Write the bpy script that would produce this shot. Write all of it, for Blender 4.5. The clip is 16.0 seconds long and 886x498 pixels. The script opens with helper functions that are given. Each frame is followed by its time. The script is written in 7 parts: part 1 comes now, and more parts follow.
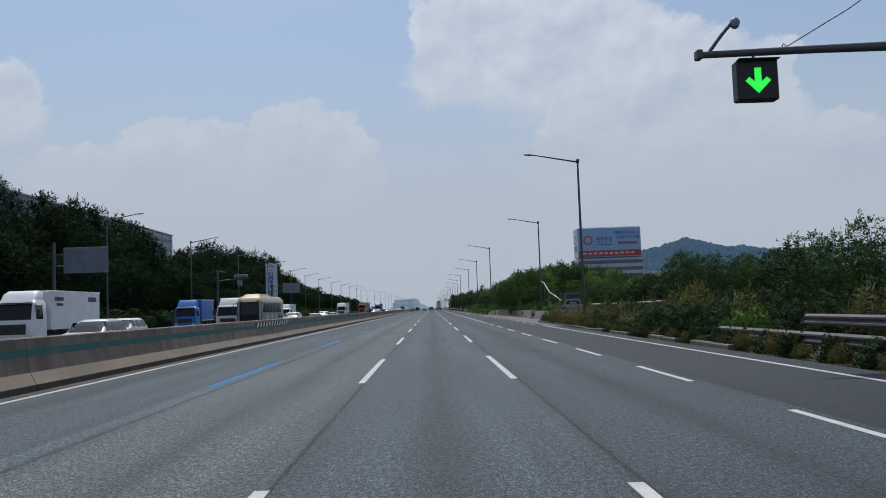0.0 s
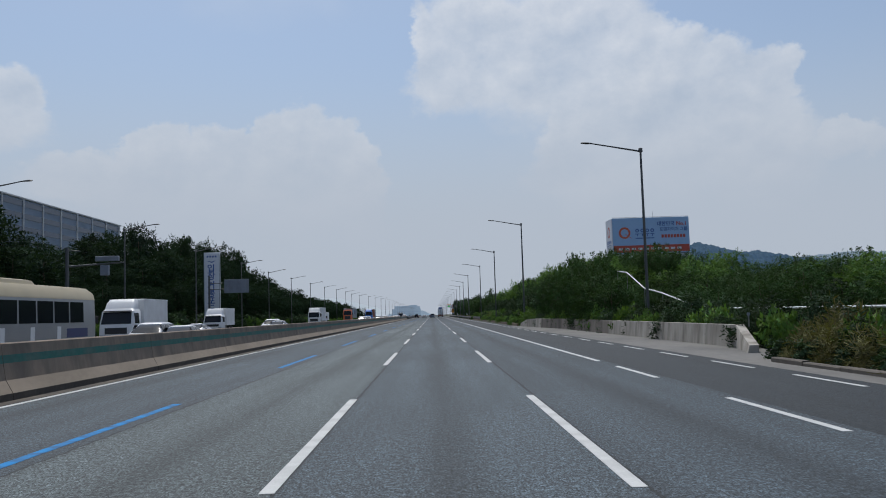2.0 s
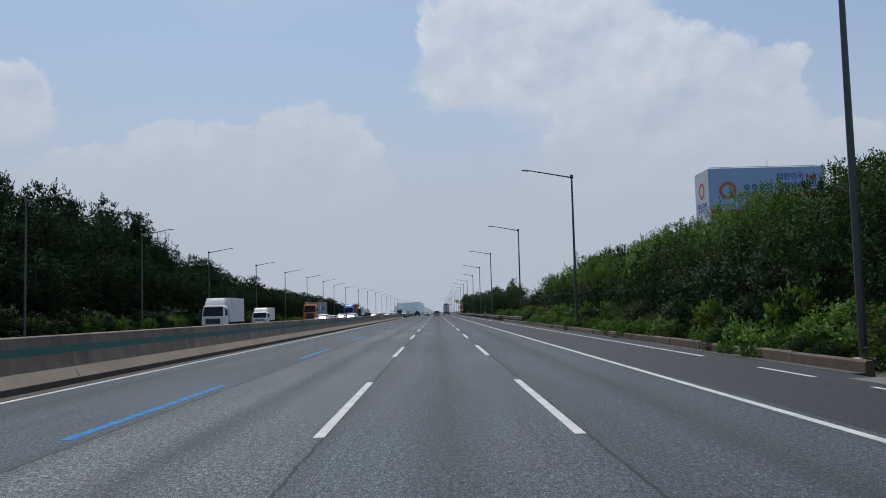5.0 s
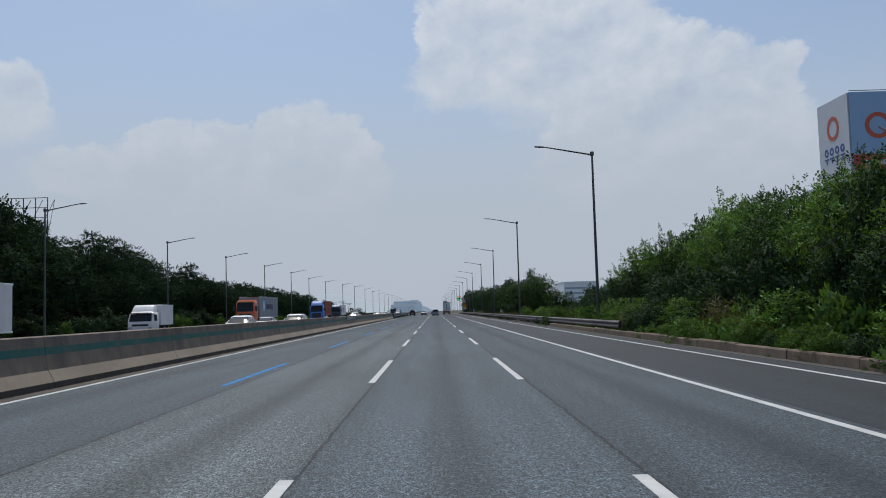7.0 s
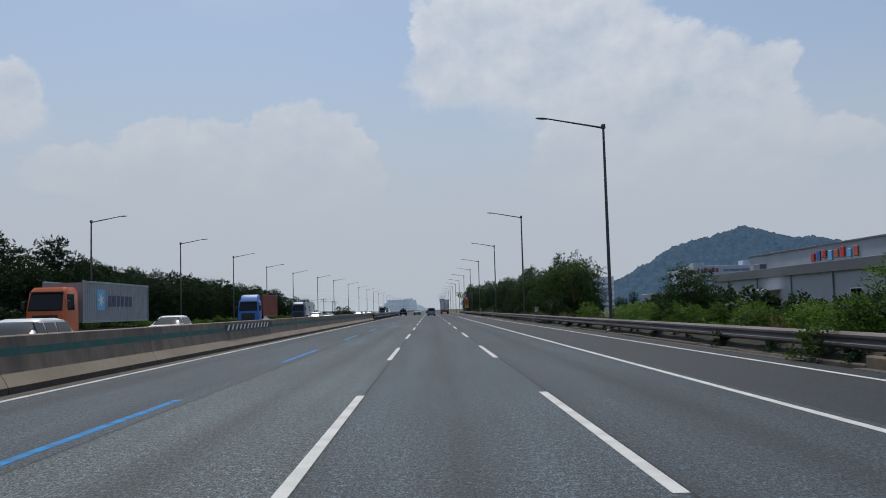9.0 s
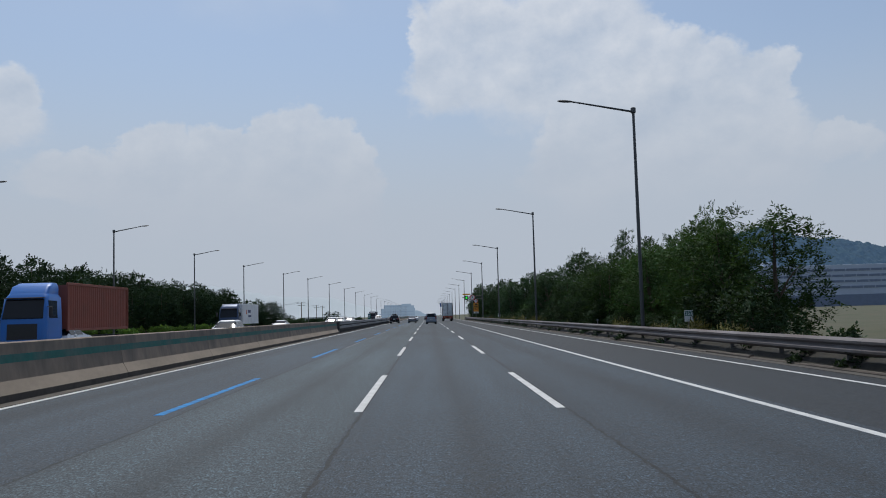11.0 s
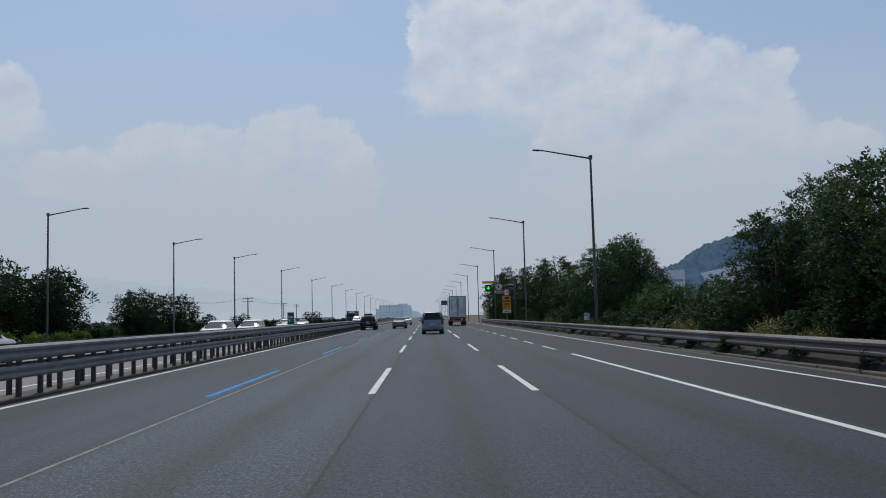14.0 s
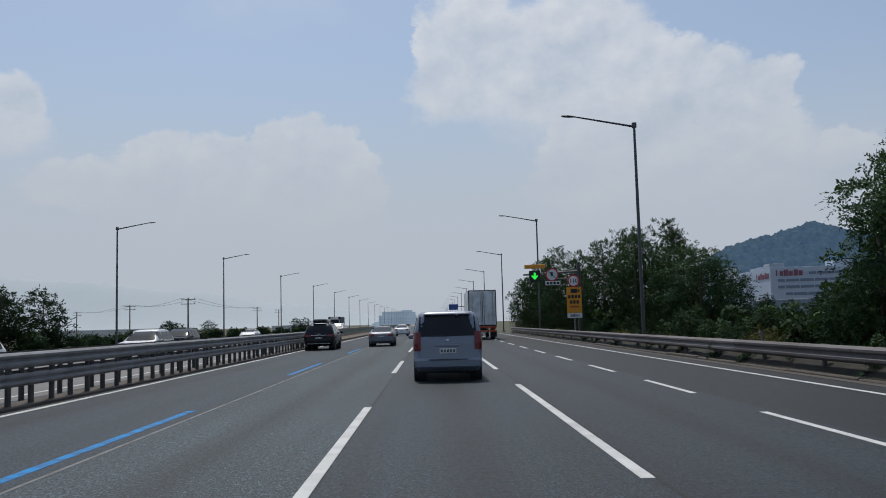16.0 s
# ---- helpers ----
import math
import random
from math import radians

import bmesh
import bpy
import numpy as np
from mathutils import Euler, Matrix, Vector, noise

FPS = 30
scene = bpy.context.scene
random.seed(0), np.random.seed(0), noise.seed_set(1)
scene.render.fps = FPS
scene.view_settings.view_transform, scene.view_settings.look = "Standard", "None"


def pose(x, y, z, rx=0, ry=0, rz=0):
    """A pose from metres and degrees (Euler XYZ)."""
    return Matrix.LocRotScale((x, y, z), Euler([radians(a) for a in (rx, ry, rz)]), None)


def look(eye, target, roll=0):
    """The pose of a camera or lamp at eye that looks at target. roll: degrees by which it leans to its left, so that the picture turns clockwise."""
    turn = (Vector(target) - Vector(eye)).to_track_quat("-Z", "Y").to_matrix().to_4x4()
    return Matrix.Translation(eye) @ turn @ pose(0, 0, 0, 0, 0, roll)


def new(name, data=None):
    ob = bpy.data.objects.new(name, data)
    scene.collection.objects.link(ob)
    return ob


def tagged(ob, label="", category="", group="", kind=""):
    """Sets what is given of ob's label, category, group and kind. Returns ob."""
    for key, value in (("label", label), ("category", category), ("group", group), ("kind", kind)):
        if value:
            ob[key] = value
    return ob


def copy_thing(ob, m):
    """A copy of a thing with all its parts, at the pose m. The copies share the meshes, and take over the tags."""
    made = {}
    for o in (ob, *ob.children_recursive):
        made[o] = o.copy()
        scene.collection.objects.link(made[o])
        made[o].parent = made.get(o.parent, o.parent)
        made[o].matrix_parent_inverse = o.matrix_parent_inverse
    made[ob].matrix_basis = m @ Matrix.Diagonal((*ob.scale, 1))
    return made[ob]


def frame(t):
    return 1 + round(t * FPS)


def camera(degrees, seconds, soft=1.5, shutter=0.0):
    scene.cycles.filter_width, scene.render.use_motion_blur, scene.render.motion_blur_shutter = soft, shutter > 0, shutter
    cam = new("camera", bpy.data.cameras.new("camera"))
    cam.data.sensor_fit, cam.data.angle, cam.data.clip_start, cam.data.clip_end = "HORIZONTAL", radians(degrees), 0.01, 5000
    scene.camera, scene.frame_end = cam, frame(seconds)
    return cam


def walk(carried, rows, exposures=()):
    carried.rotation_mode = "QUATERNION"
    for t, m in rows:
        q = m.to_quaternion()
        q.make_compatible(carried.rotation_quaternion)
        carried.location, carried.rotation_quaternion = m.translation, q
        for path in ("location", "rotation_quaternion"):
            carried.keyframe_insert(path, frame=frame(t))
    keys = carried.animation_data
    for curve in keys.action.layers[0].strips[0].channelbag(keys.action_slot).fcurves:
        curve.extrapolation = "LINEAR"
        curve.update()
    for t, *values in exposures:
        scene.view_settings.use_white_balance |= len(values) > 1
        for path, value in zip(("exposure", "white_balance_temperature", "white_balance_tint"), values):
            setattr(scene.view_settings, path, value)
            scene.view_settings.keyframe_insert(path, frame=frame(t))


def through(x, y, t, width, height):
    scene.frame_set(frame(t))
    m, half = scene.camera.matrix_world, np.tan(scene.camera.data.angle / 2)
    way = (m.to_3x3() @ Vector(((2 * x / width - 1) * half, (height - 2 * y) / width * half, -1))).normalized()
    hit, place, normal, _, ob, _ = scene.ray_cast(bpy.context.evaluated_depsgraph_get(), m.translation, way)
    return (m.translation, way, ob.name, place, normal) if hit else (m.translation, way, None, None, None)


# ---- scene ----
# ---- camera and its drive ----
cam = camera(55.3, 16.0, soft=1.0)
walk(cam, [
    (0.0, pose(-0.08, 1.12, 1.65, 93.92, 2.06, -0.79)),
    (0.5, pose(-0.11, 13.79, 1.63, 94.08, 1.99, -0.77)),
    (1.0, pose(-0.14, 26.57, 1.63, 94.12, 1.93, -0.69)),
    (1.5, pose(-0.14, 39.46, 1.62, 94.24, 1.87, -0.62)),
    (2.0, pose(-0.12, 52.36, 1.62, 94.39, 1.79, -0.73)),
    (2.5, pose(-0.09, 65.18, 1.62, 94.32, 1.70, -0.72)),
    (3.0, pose(-0.08, 78.08, 1.62, 94.33, 1.64, -0.63)),
    (3.5, pose(-0.07, 91.04, 1.63, 94.21, 1.58, -0.59)),
    (4.0, pose(-0.06, 103.63, 1.62, 94.26, 1.43, -0.45)),
    (6.5, pose(-0.21, 167.76, 1.63, 94.14, 1.63, -0.49)),
    (7.0, pose(-0.21, 180.66, 1.63, 94.13, 1.65, -0.56)),
    (7.5, pose(-0.26, 193.74, 1.64, 93.97, 1.61, -0.49)),
    (8.0, pose(-0.31, 206.66, 1.65, 93.84, 1.58, -0.60)),
    (8.5, pose(-0.35, 219.65, 1.62, 93.86, 1.59, -0.80)),
    (9.0, pose(-0.36, 232.94, 1.60, 94.05, 1.60, -0.89)),
    (11.5, pose(-0.50, 298.99, 1.63, 94.43, 1.61, -1.07)),
    (12.0, pose(-0.52, 312.15, 1.64, 94.36, 1.64, -1.23)),
    (12.5, pose(-0.54, 324.92, 1.64, 94.46, 1.67, -1.34)),
    (13.0, pose(-0.54, 337.36, 1.63, 94.38, 1.62, -1.33)),
    (13.5, pose(-0.52, 349.81, 1.61, 94.43, 1.58, -1.25)),
    (14.0, pose(-0.52, 362.43, 1.61, 94.47, 1.51, -1.12)),
    (14.5, pose(-0.53, 375.21, 1.61, 94.58, 1.45, -1.14)),
    (15.0, pose(-0.52, 387.98, 1.62, 94.67, 1.48, -0.98)),
    (15.5, pose(-0.48, 400.45, 1.63, 94.80, 1.51, -0.92)),
    (16.0, pose(-0.43, 412.34, 1.62, 94.95, 1.54, -0.78)),
], exposures=[(0.0, 0.0, 6500, 10), (7.0, 0.0, 6550, 10), (9.0, 0.0, 6700, 10), (11.5, 0.0, 6500, 10), (13.5, -0.06, 6450, 10), (15.2, 0.0, 6680, 10), (16.0, 0.0, 6700, 10)])

# ---- world and sun ----
SUN_AZ, SUN_EL = -14.0, 63.0          # degrees left of the road's direction, and up


def math_node(nt, op, a, b=None, c=None, clamp=False):
    n = nt.nodes.new("ShaderNodeMath")
    n.operation, n.use_clamp = op, clamp
    for i, v in enumerate((a, b, c)):
        if v is None:
            continue
        if isinstance(v, (int, float)):
            n.inputs[i].default_value = v
        else:
            nt.links.new(v, n.inputs[i])
    return n.outputs[0]


def build_world():
    w = bpy.data.worlds.new("summer_sky")
    scene.world = w
    w.use_nodes = True
    nt = w.node_tree
    nt.nodes.clear()
    out = nt.nodes.new("ShaderNodeOutputWorld")
    bg = nt.nodes.new("ShaderNodeBackground")
    nt.links.new(bg.outputs[0], out.inputs[0])
    sky = nt.nodes.new("ShaderNodeTexSky")
    sky.sky_type, sky.sun_disc = "NISHITA", False
    sky.sun_elevation, sky.sun_rotation = radians(SUN_EL), radians(SUN_AZ)
    sky.air_density, sky.dust_density, sky.ozone_density = 1.0, 2.2, 1.6
    tc = nt.nodes.new("ShaderNodeTexCoord")
    sep = nt.nodes.new("ShaderNodeSeparateXYZ")
    nt.links.new(tc.outputs["Generated"], sep.inputs[0])
    az = math_node(nt, "ARCTAN2", sep.outputs[0], sep.outputs[1])
    el = math_node(nt, "ARCSINE", sep.outputs[2])
    M = lambda *a, **k: math_node(nt, *a, **k)
    comb = nt.nodes.new("ShaderNodeCombineXYZ")
    nt.links.new(az, comb.inputs[0]); nt.links.new(M("MULTIPLY", el, 1.25), comb.inputs[1])

    def fbm(scale, detail, rough, seed, du=0.0, dv=0.0):
        n = nt.nodes.new("ShaderNodeTexNoise")
        n.inputs["Scale"].default_value, n.inputs["Detail"].default_value, n.inputs["Roughness"].default_value = scale, detail, rough
        mp = nt.nodes.new("ShaderNodeMapping")
        mp.inputs["Location"].default_value = (seed + du, seed * 0.7 + dv, 3.1)
        nt.links.new(comb.outputs[0], mp.inputs[0]); nt.links.new(mp.outputs[0], n.inputs[0])
        return n.outputs[0]
    billow = fbm(13.0, 8.0, 0.6, 2.0)
    relief = M("SUBTRACT", billow, fbm(13.0, 8.0, 0.6, 2.0, -0.010, 0.028))
    broad = fbm(3.2, 4.0, 0.5, 11.0)
    # ragged edges: the outlines below are pushed about by noise
    az_w = M("ADD", az, M("MULTIPLY_ADD", fbm(24.0, 7.0, 0.6, 5.0), 0.066, -0.033))
    el_w = M("ADD", el, M("MULTIPLY_ADD", fbm(24.0, 7.0, 0.6, 8.0), 0.056, -0.028))
    # cumulus heads: azimuth, elevation, half width, half height in degrees
    heads = [(-8.4, 12.9, 2.8, 1.7), (-6.2, 12.5, 1.8, 1.3), (-10.4, 12.6, 1.3, 1.4), (-17.2, 11.5, 1.9, 1.4), (-19.1, 10.9, 1.6, 1.1), (-14.0, 11.5, 2.2, 1.3),
             (-12.0, 12.0, 1.7, 1.1), (-4.7, 11.0, 1.3, 1.5), (-27.2, 13.8, 2.9, 2.2), (-25.9, 13.9, 1.6, 1.4), (3.7, 18.6, 4.3, 3.6), (8.1, 17.9, 5.7, 3.8),
             (1.5, 16.7, 2.4, 2.1), (11.8, 19.1, 4.2, 2.8), (0.4, 18.7, 1.4, 2.5), (17.4, 16.3, 2.1, 2.1), (15.4, 15.7, 2.2, 1.8), (19.8, 15.6, 2.5, 1.9),
             (11.6, 14.0, 2.1, 1.8), (9.6, 12.8, 1.9, 1.3), (13.5, 14.9, 2.2, 1.8), (14.8, 17.6, 2.2, 1.8), (21.8, 14.5, 2.2, 1.9), (23.3, 14.6, 1.3, 1.3),
             (26.7, 10.2, 2.6, 1.0), (-22.8, 9.6, 3.4, 1.3), (40.0, 14.5, 5.0, 3.0), (-36.0, 12.0, 5.0, 3.0)]
    best = None
    for a, e, ra, re in heads:
        down = 1.6 if (e > 16.4 and a < 16) or abs(a) > 22.5 else 5.0
        # rounded above, drawn out below where the cloud melts into the haze
        dv = M("SUBTRACT", el_w, radians(e))
        spread = M("MULTIPLY_ADD", M("MAXIMUM", M("MULTIPLY", dv, -1 / radians(re)), 0.0), 0.4, 1.0)
        u = M("DIVIDE", M("MULTIPLY", M("SUBTRACT", az_w, radians(a)), 1 / radians(ra)), spread)
        v = M("MAXIMUM", M("MULTIPLY", dv, 1 / radians(re)), M("MULTIPLY", dv, -1 / radians(re * down)))
        q = M("SUBTRACT", 1.0, M("MULTIPLY_ADD", u, u, M("MULTIPLY", v, v)))
        best = q if best is None else M("SMOOTH_MAX", best, q, 0.22)
    best = M("MAXIMUM", best, -1.5)
    # thin veils elsewhere
    veil = M("MULTIPLY_ADD", broad, 2.6, -1.35, clamp=True)
    ramp = nt.nodes.new("ShaderNodeMapRange")
    ramp.interpolation_type = "SMOOTHSTEP"
    ramp.inputs[1].default_value, ramp.inputs[2].default_value = -0.06, 0.55
    nt.links.new(best, ramp.inputs[0])
    cover = M("MAXIMUM", M("MULTIPLY", ramp.outputs[0], M("MULTIPLY_ADD", billow, 0.3, 0.58)), M("MULTIPLY", veil, 0.45))
    # humid haze that whitens the lower sky
    hz = nt.nodes.new("ShaderNodeMapRange")
    hz.interpolation_type = "SMOOTHSTEP"
    hz.inputs[1].default_value, hz.inputs[2].default_value = radians(19.0), radians(5.0)
    hz.inputs[3].default_value, hz.inputs[4].default_value = 0.27, 0.96
    nt.links.new(el, hz.inputs[0])

    def mix(f, a, b):
        n = nt.nodes.new("ShaderNodeMix")
        n.data_type = "RGBA"
        nt.links.new(f, n.inputs[0])
        for s, v in ((6, a), (7, b)):
            if isinstance(v, tuple):
                n.inputs[s].default_value = v
            else:
                nt.links.new(v, n.inputs[s])
        return n.outputs[2]
    k = nt.nodes.new("ShaderNodeMix")
    k.data_type, k.blend_type = "RGBA", "MULTIPLY"
    k.inputs[0].default_value = 1.0
    nt.links.new(sky.outputs[0], k.inputs[6])
    k.inputs[7].default_value = SKY_GAIN
    clear = k.outputs[2]
    shade = mix(M("MULTIPLY_ADD", relief, 2.0, M("MULTIPLY_ADD", M("MINIMUM", M("MAXIMUM", best, 0.0), 1.0), -0.3, 0.78), clamp=True), CLOUD_LOW, CLOUD_HIGH)
    full = mix(hz.outputs[0], mix(cover, clear, shade), HAZE)
    nt.links.new(full, bg.inputs[0])
    bg.inputs[1].default_value = 0.1


SKY_GAIN = (0.9, 1.03, 1.12, 1)
CLOUD_LOW, CLOUD_HIGH, HAZE = (4.6, 5.3, 6.3, 1), (7.9, 8.1, 8.4, 1), (4.4, 4.95, 5.8, 1)
build_world()
sun = new("sun", bpy.data.lights.new("sun", "SUN"))
sun.data.energy, sun.data.angle, sun.data.color = 2.8, radians(2.5), (1.0, 0.965, 0.915)
sa, se = radians(SUN_AZ), radians(SUN_EL)
sun.matrix_world = look((0, 0, 50), (-math.sin(sa) * math.cos(se), -math.cos(sa) * math.cos(se), 50 - math.sin(se)))


# ---- materials ----
def material(name, color, rough=0.7, metal=0.0, vary=0.0, scale=4.0, bump=0.0, bump_scale=40.0, dirt=None, dirt_amount=0.4,
             dirt_scale=0.6, island=0.0, coat=0.0, emit=0.0, spec=0.5, stretch=(1, 1, 1), random_tint=0.0):
    """Principled material with grain (fine), dirt (broad) and, where asked, a tint for each island or object."""
    m = bpy.data.materials.new(name)
    m.use_nodes = True
    nt = m.node_tree
    b = nt.nodes["Principled BSDF"]
    b.inputs["Roughness"].default_value, b.inputs["Metallic"].default_value = rough, metal
    b.inputs["Coat Weight"].default_value, b.inputs["Specular IOR Level"].default_value = coat, spec
    col = tuple(color) + (1,)
    b.inputs["Base Color"].default_value = col
    tc = nt.nodes.new("ShaderNodeTexCoord")
    mp = nt.nodes.new("ShaderNodeMapping")
    mp.inputs["Scale"].default_value = stretch
    nt.links.new(tc.outputs["Object"], mp.inputs[0])

    def noise_tex(s, d=4.0):
        n = nt.nodes.new("ShaderNodeTexNoise")
        n.inputs["Scale"].default_value, n.inputs["Detail"].default_value = s, d
        nt.links.new(mp.outputs[0], n.inputs[0])
        return n.outputs[0]
    src = None

    def blend(fac, c2, prev):
        n = nt.nodes.new("ShaderNodeMix")
        n.data_type = "RGBA"
        nt.links.new(fac, n.inputs[0])
        if prev is None:
            n.inputs[6].default_value = col
        else:
            nt.links.new(prev, n.inputs[6])
        n.inputs[7].default_value = tuple(c2) + (1,)
        return n.outputs[2]
    if dirt:
        r = nt.nodes.new("ShaderNodeMapRange")
        r.inputs[1].default_value, r.inputs[2].default_value, r.inputs[4].default_value = 0.42, 0.68, dirt_amount
        nt.links.new(noise_tex(dirt_scale, 6.0), r.inputs[0])
        src = blend(r.outputs[0], dirt, src)
    if vary or island or random_tint:
        h = nt.nodes.new("ShaderNodeHueSaturation")
        if src is None:
            h.inputs["Color"].default_value = col
        else:
            nt.links.new(src, h.inputs["Color"])
        val = None
        if vary:
            val = math_node(nt, "MULTIPLY_ADD", noise_tex(scale), 2 * vary, 1 - vary)
        if island:
            g = nt.nodes.new("ShaderNodeNewGeometry")
            iv = math_node(nt, "MULTIPLY_ADD", g.outputs["Random Per Island"], 2 * island, 1 - island)
            val = iv if val is None else math_node(nt, "MULTIPLY", val, iv)
            nt.links.new(math_node(nt, "MULTIPLY_ADD", g.outputs["Random Per Island"], 0.05, 0.475), h.inputs["Hue"])
        if random_tint:
            o = nt.nodes.new("ShaderNodeObjectInfo")
            ov = math_node(nt, "MULTIPLY_ADD", o.outputs["Random"], 2 * random_tint, 1 - random_tint)
            val = ov if val is None else math_node(nt, "MULTIPLY", val, ov)
        nt.links.new(val, h.inputs["Value"])
        src = h.outputs[0]
    if src is not None:
        nt.links.new(src, b.inputs["Base Color"])
    if bump:
        n = nt.nodes.new("ShaderNodeBump")
        n.inputs["Strength"].default_value, n.inputs["Distance"].default_value = bump, 0.01
        nt.links.new(noise_tex(bump_scale), n.inputs["Height"])
        nt.links.new(n.outputs[0], b.inputs["Normal"])
    if emit:
        b.inputs["Emission Color"].default_value = col
        b.inputs["Emission Strength"].default_value = emit
    return m


def leaf_material(name, color, island=0.3, through=0.14, random_tint=0.48, clumps=1.2, gloss=0.035):
    m = material(name, color, 0.62, island=island, random_tint=random_tint, spec=gloss, vary=clumps, scale=0.55)
    nt = m.node_tree
    b, out = nt.nodes["Principled BSDF"], nt.nodes["Material Output"]
    t = nt.nodes.new("ShaderNodeBsdfTranslucent")
    t.inputs[0].default_value = (color[0] * 1.6, color[1] * 1.7, color[2] * 0.8, 1)
    mx = nt.nodes.new("ShaderNodeMixShader")
    mx.inputs[0].default_value = through
    nt.links.new(b.outputs[0], mx.inputs[1]); nt.links.new(t.outputs[0], mx.inputs[2]); nt.links.new(mx.outputs[0], out.inputs[0])
    return m


def asphalt_material(name, lanes):
    """Worn asphalt. lanes: (x from, x to, brightness, warmth) across the road; wheel tracks and stains run along it."""
    m = bpy.data.materials.new(name)
    m.use_nodes = True
    nt = m.node_tree
    b = nt.nodes["Principled BSDF"]
    b.inputs["Specular IOR Level"].default_value = 0.32
    tc = nt.nodes.new("ShaderNodeTexCoord")
    sep = nt.nodes.new("ShaderNodeSeparateXYZ")
    nt.links.new(tc.outputs["Object"], sep.inputs[0])
    M = lambda *a, **k: math_node(nt, *a, **k)

    def noise_tex(scale, stretch, detail=5.0, rough=0.55):
        mp = nt.nodes.new("ShaderNodeMapping")
        mp.inputs["Scale"].default_value = stretch
        n = nt.nodes.new("ShaderNodeTexNoise")
        n.inputs["Scale"].default_value, n.inputs["Detail"].default_value, n.inputs["Roughness"].default_value = scale, detail, rough
        nt.links.new(tc.outputs["Object"], mp.inputs[0]); nt.links.new(mp.outputs[0], n.inputs[0])
        return n.outputs[0]
    wob = M("MULTIPLY_ADD", noise_tex(0.8, (1, 0.35, 1)), 0.16, -0.08)
    x = M("ADD", sep.outputs[0], wob)
    val, warm = None, None
    for x0, x1, bright, w in lanes:
        inside = M("MULTIPLY", M("GREATER_THAN", x, x0), M("LESS_THAN", x, x1))
        # two wheel tracks in each lane, polished and a little darker; an oil line in the middle
        mid = 0.5 * (x0 + x1)
        d = M("ABSOLUTE", M("SUBTRACT", M("ABSOLUTE", M("SUBTRACT", x, mid)), 0.82))
        track = M("SMOOTH_MIN", M("MULTIPLY", d, 2.2), 1.0, 0.6)
        oil = M("SMOOTH_MIN", M("MULTIPLY", M("ABSOLUTE", M("SUBTRACT", x, mid)), 2.0), 1.0, 0.5)
        t = M("MULTIPLY", M("MULTIPLY_ADD", track, -0.08, 1.05), M("MULTIPLY_ADD", oil, 0.42, 0.63))
        v = M("MULTIPLY", M("MULTIPLY", inside, t), bright)
        val = v if val is None else M("ADD", val, v)
        ww = M("MULTIPLY", inside, w)
        warm = ww if warm is None else M("ADD", warm, ww)
    # cracked seams between the paving runs: a thin dark line in a wider stain
    rag = noise_tex(2.6, (1, 0.9, 1), 8.0, 0.72)
    for sx, half in SEAMS:
        off = M("ABSOLUTE", M("ADD", M("SUBTRACT", sep.outputs[0], sx), M("MULTIPLY_ADD", rag, 0.16, -0.08)))
        crack = M("LESS_THAN", off, M("MULTIPLY", noise_tex(1.7, (1, 0.5, 1), 5.0, 0.7), half))
        stain = M("SUBTRACT", 1.0, M("MULTIPLY", off, 1 / (half * 6)), clamp=True)
        val = M("MULTIPLY", val, M("MULTIPLY", M("MULTIPLY_ADD", crack, -0.82, 1.0), M("MULTIPLY_ADD", stain, -0.2, 1.0)))
    # a pale strip of old joint filler beside the bus lane, along the first stretch
    strip_x = M("ADD", sep.outputs[0], M("MULTIPLY_ADD", rag, 0.12, -0.06))
    pale = M("MULTIPLY", M("MULTIPLY", M("GREATER_THAN", strip_x, -5.34), M("LESS_THAN", strip_x, -4.98)), M("MULTIPLY", M("SUBTRACT", 60.0, sep.outputs[1]), 0.05, clamp=True))
    val = M("MULTIPLY", val, M("MULTIPLY_ADD", pale, 0.55, 1.0))
    grain = noise_tex(46.0, (1, 0.45, 1), 3.0, 0.75)
    stone = noise_tex(17.0, (1, 0.5, 1), 2.0, 0.5)
    speck = noise_tex(7.0, (1, 0.6, 1), 6.0, 0.75)
    streak = noise_tex(1.4, (1, 0.05, 1), 6.0, 0.62)
    broad = noise_tex(0.11, (1, 0.45, 1), 6.0, 0.6)
    val = M("MULTIPLY", val, M("MAXIMUM", M("MULTIPLY_ADD", grain, 9.5, -3.75), 0.08))
    val = M("MULTIPLY", val, M("MAXIMUM", M("MULTIPLY_ADD", stone, 2.9, -0.45), 0.2))
    val = M("MULTIPLY", val, M("MAXIMUM", M("MULTIPLY_ADD", speck, 2.2, -0.1), 0.2))
    val = M("MULTIPLY", val, M("MULTIPLY_ADD", streak, 1.3, 0.35))
    val = M("MULTIPLY", val, M("MULTIPLY_ADD", broad, 1.1, 0.45))
    # cloud shade painted into the asphalt beyond the wooded bank, darker and bluer
    cloud_shade = M("MULTIPLY", M("SUBTRACT", sep.outputs[1], 225.0), 0.016, clamp=True)
    val = M("MULTIPLY", val, M("MULTIPLY_ADD", cloud_shade, -0.42, 1.0))
    # a second, darker stretch from y = 338, strongest right of x = -1.66
    patch = M("MULTIPLY", M("MULTIPLY", M("SUBTRACT", sep.outputs[1], 338.0), 0.06, clamp=True), M("MULTIPLY", M("SUBTRACT", 700.0, sep.outputs[1]), 0.02, clamp=True))
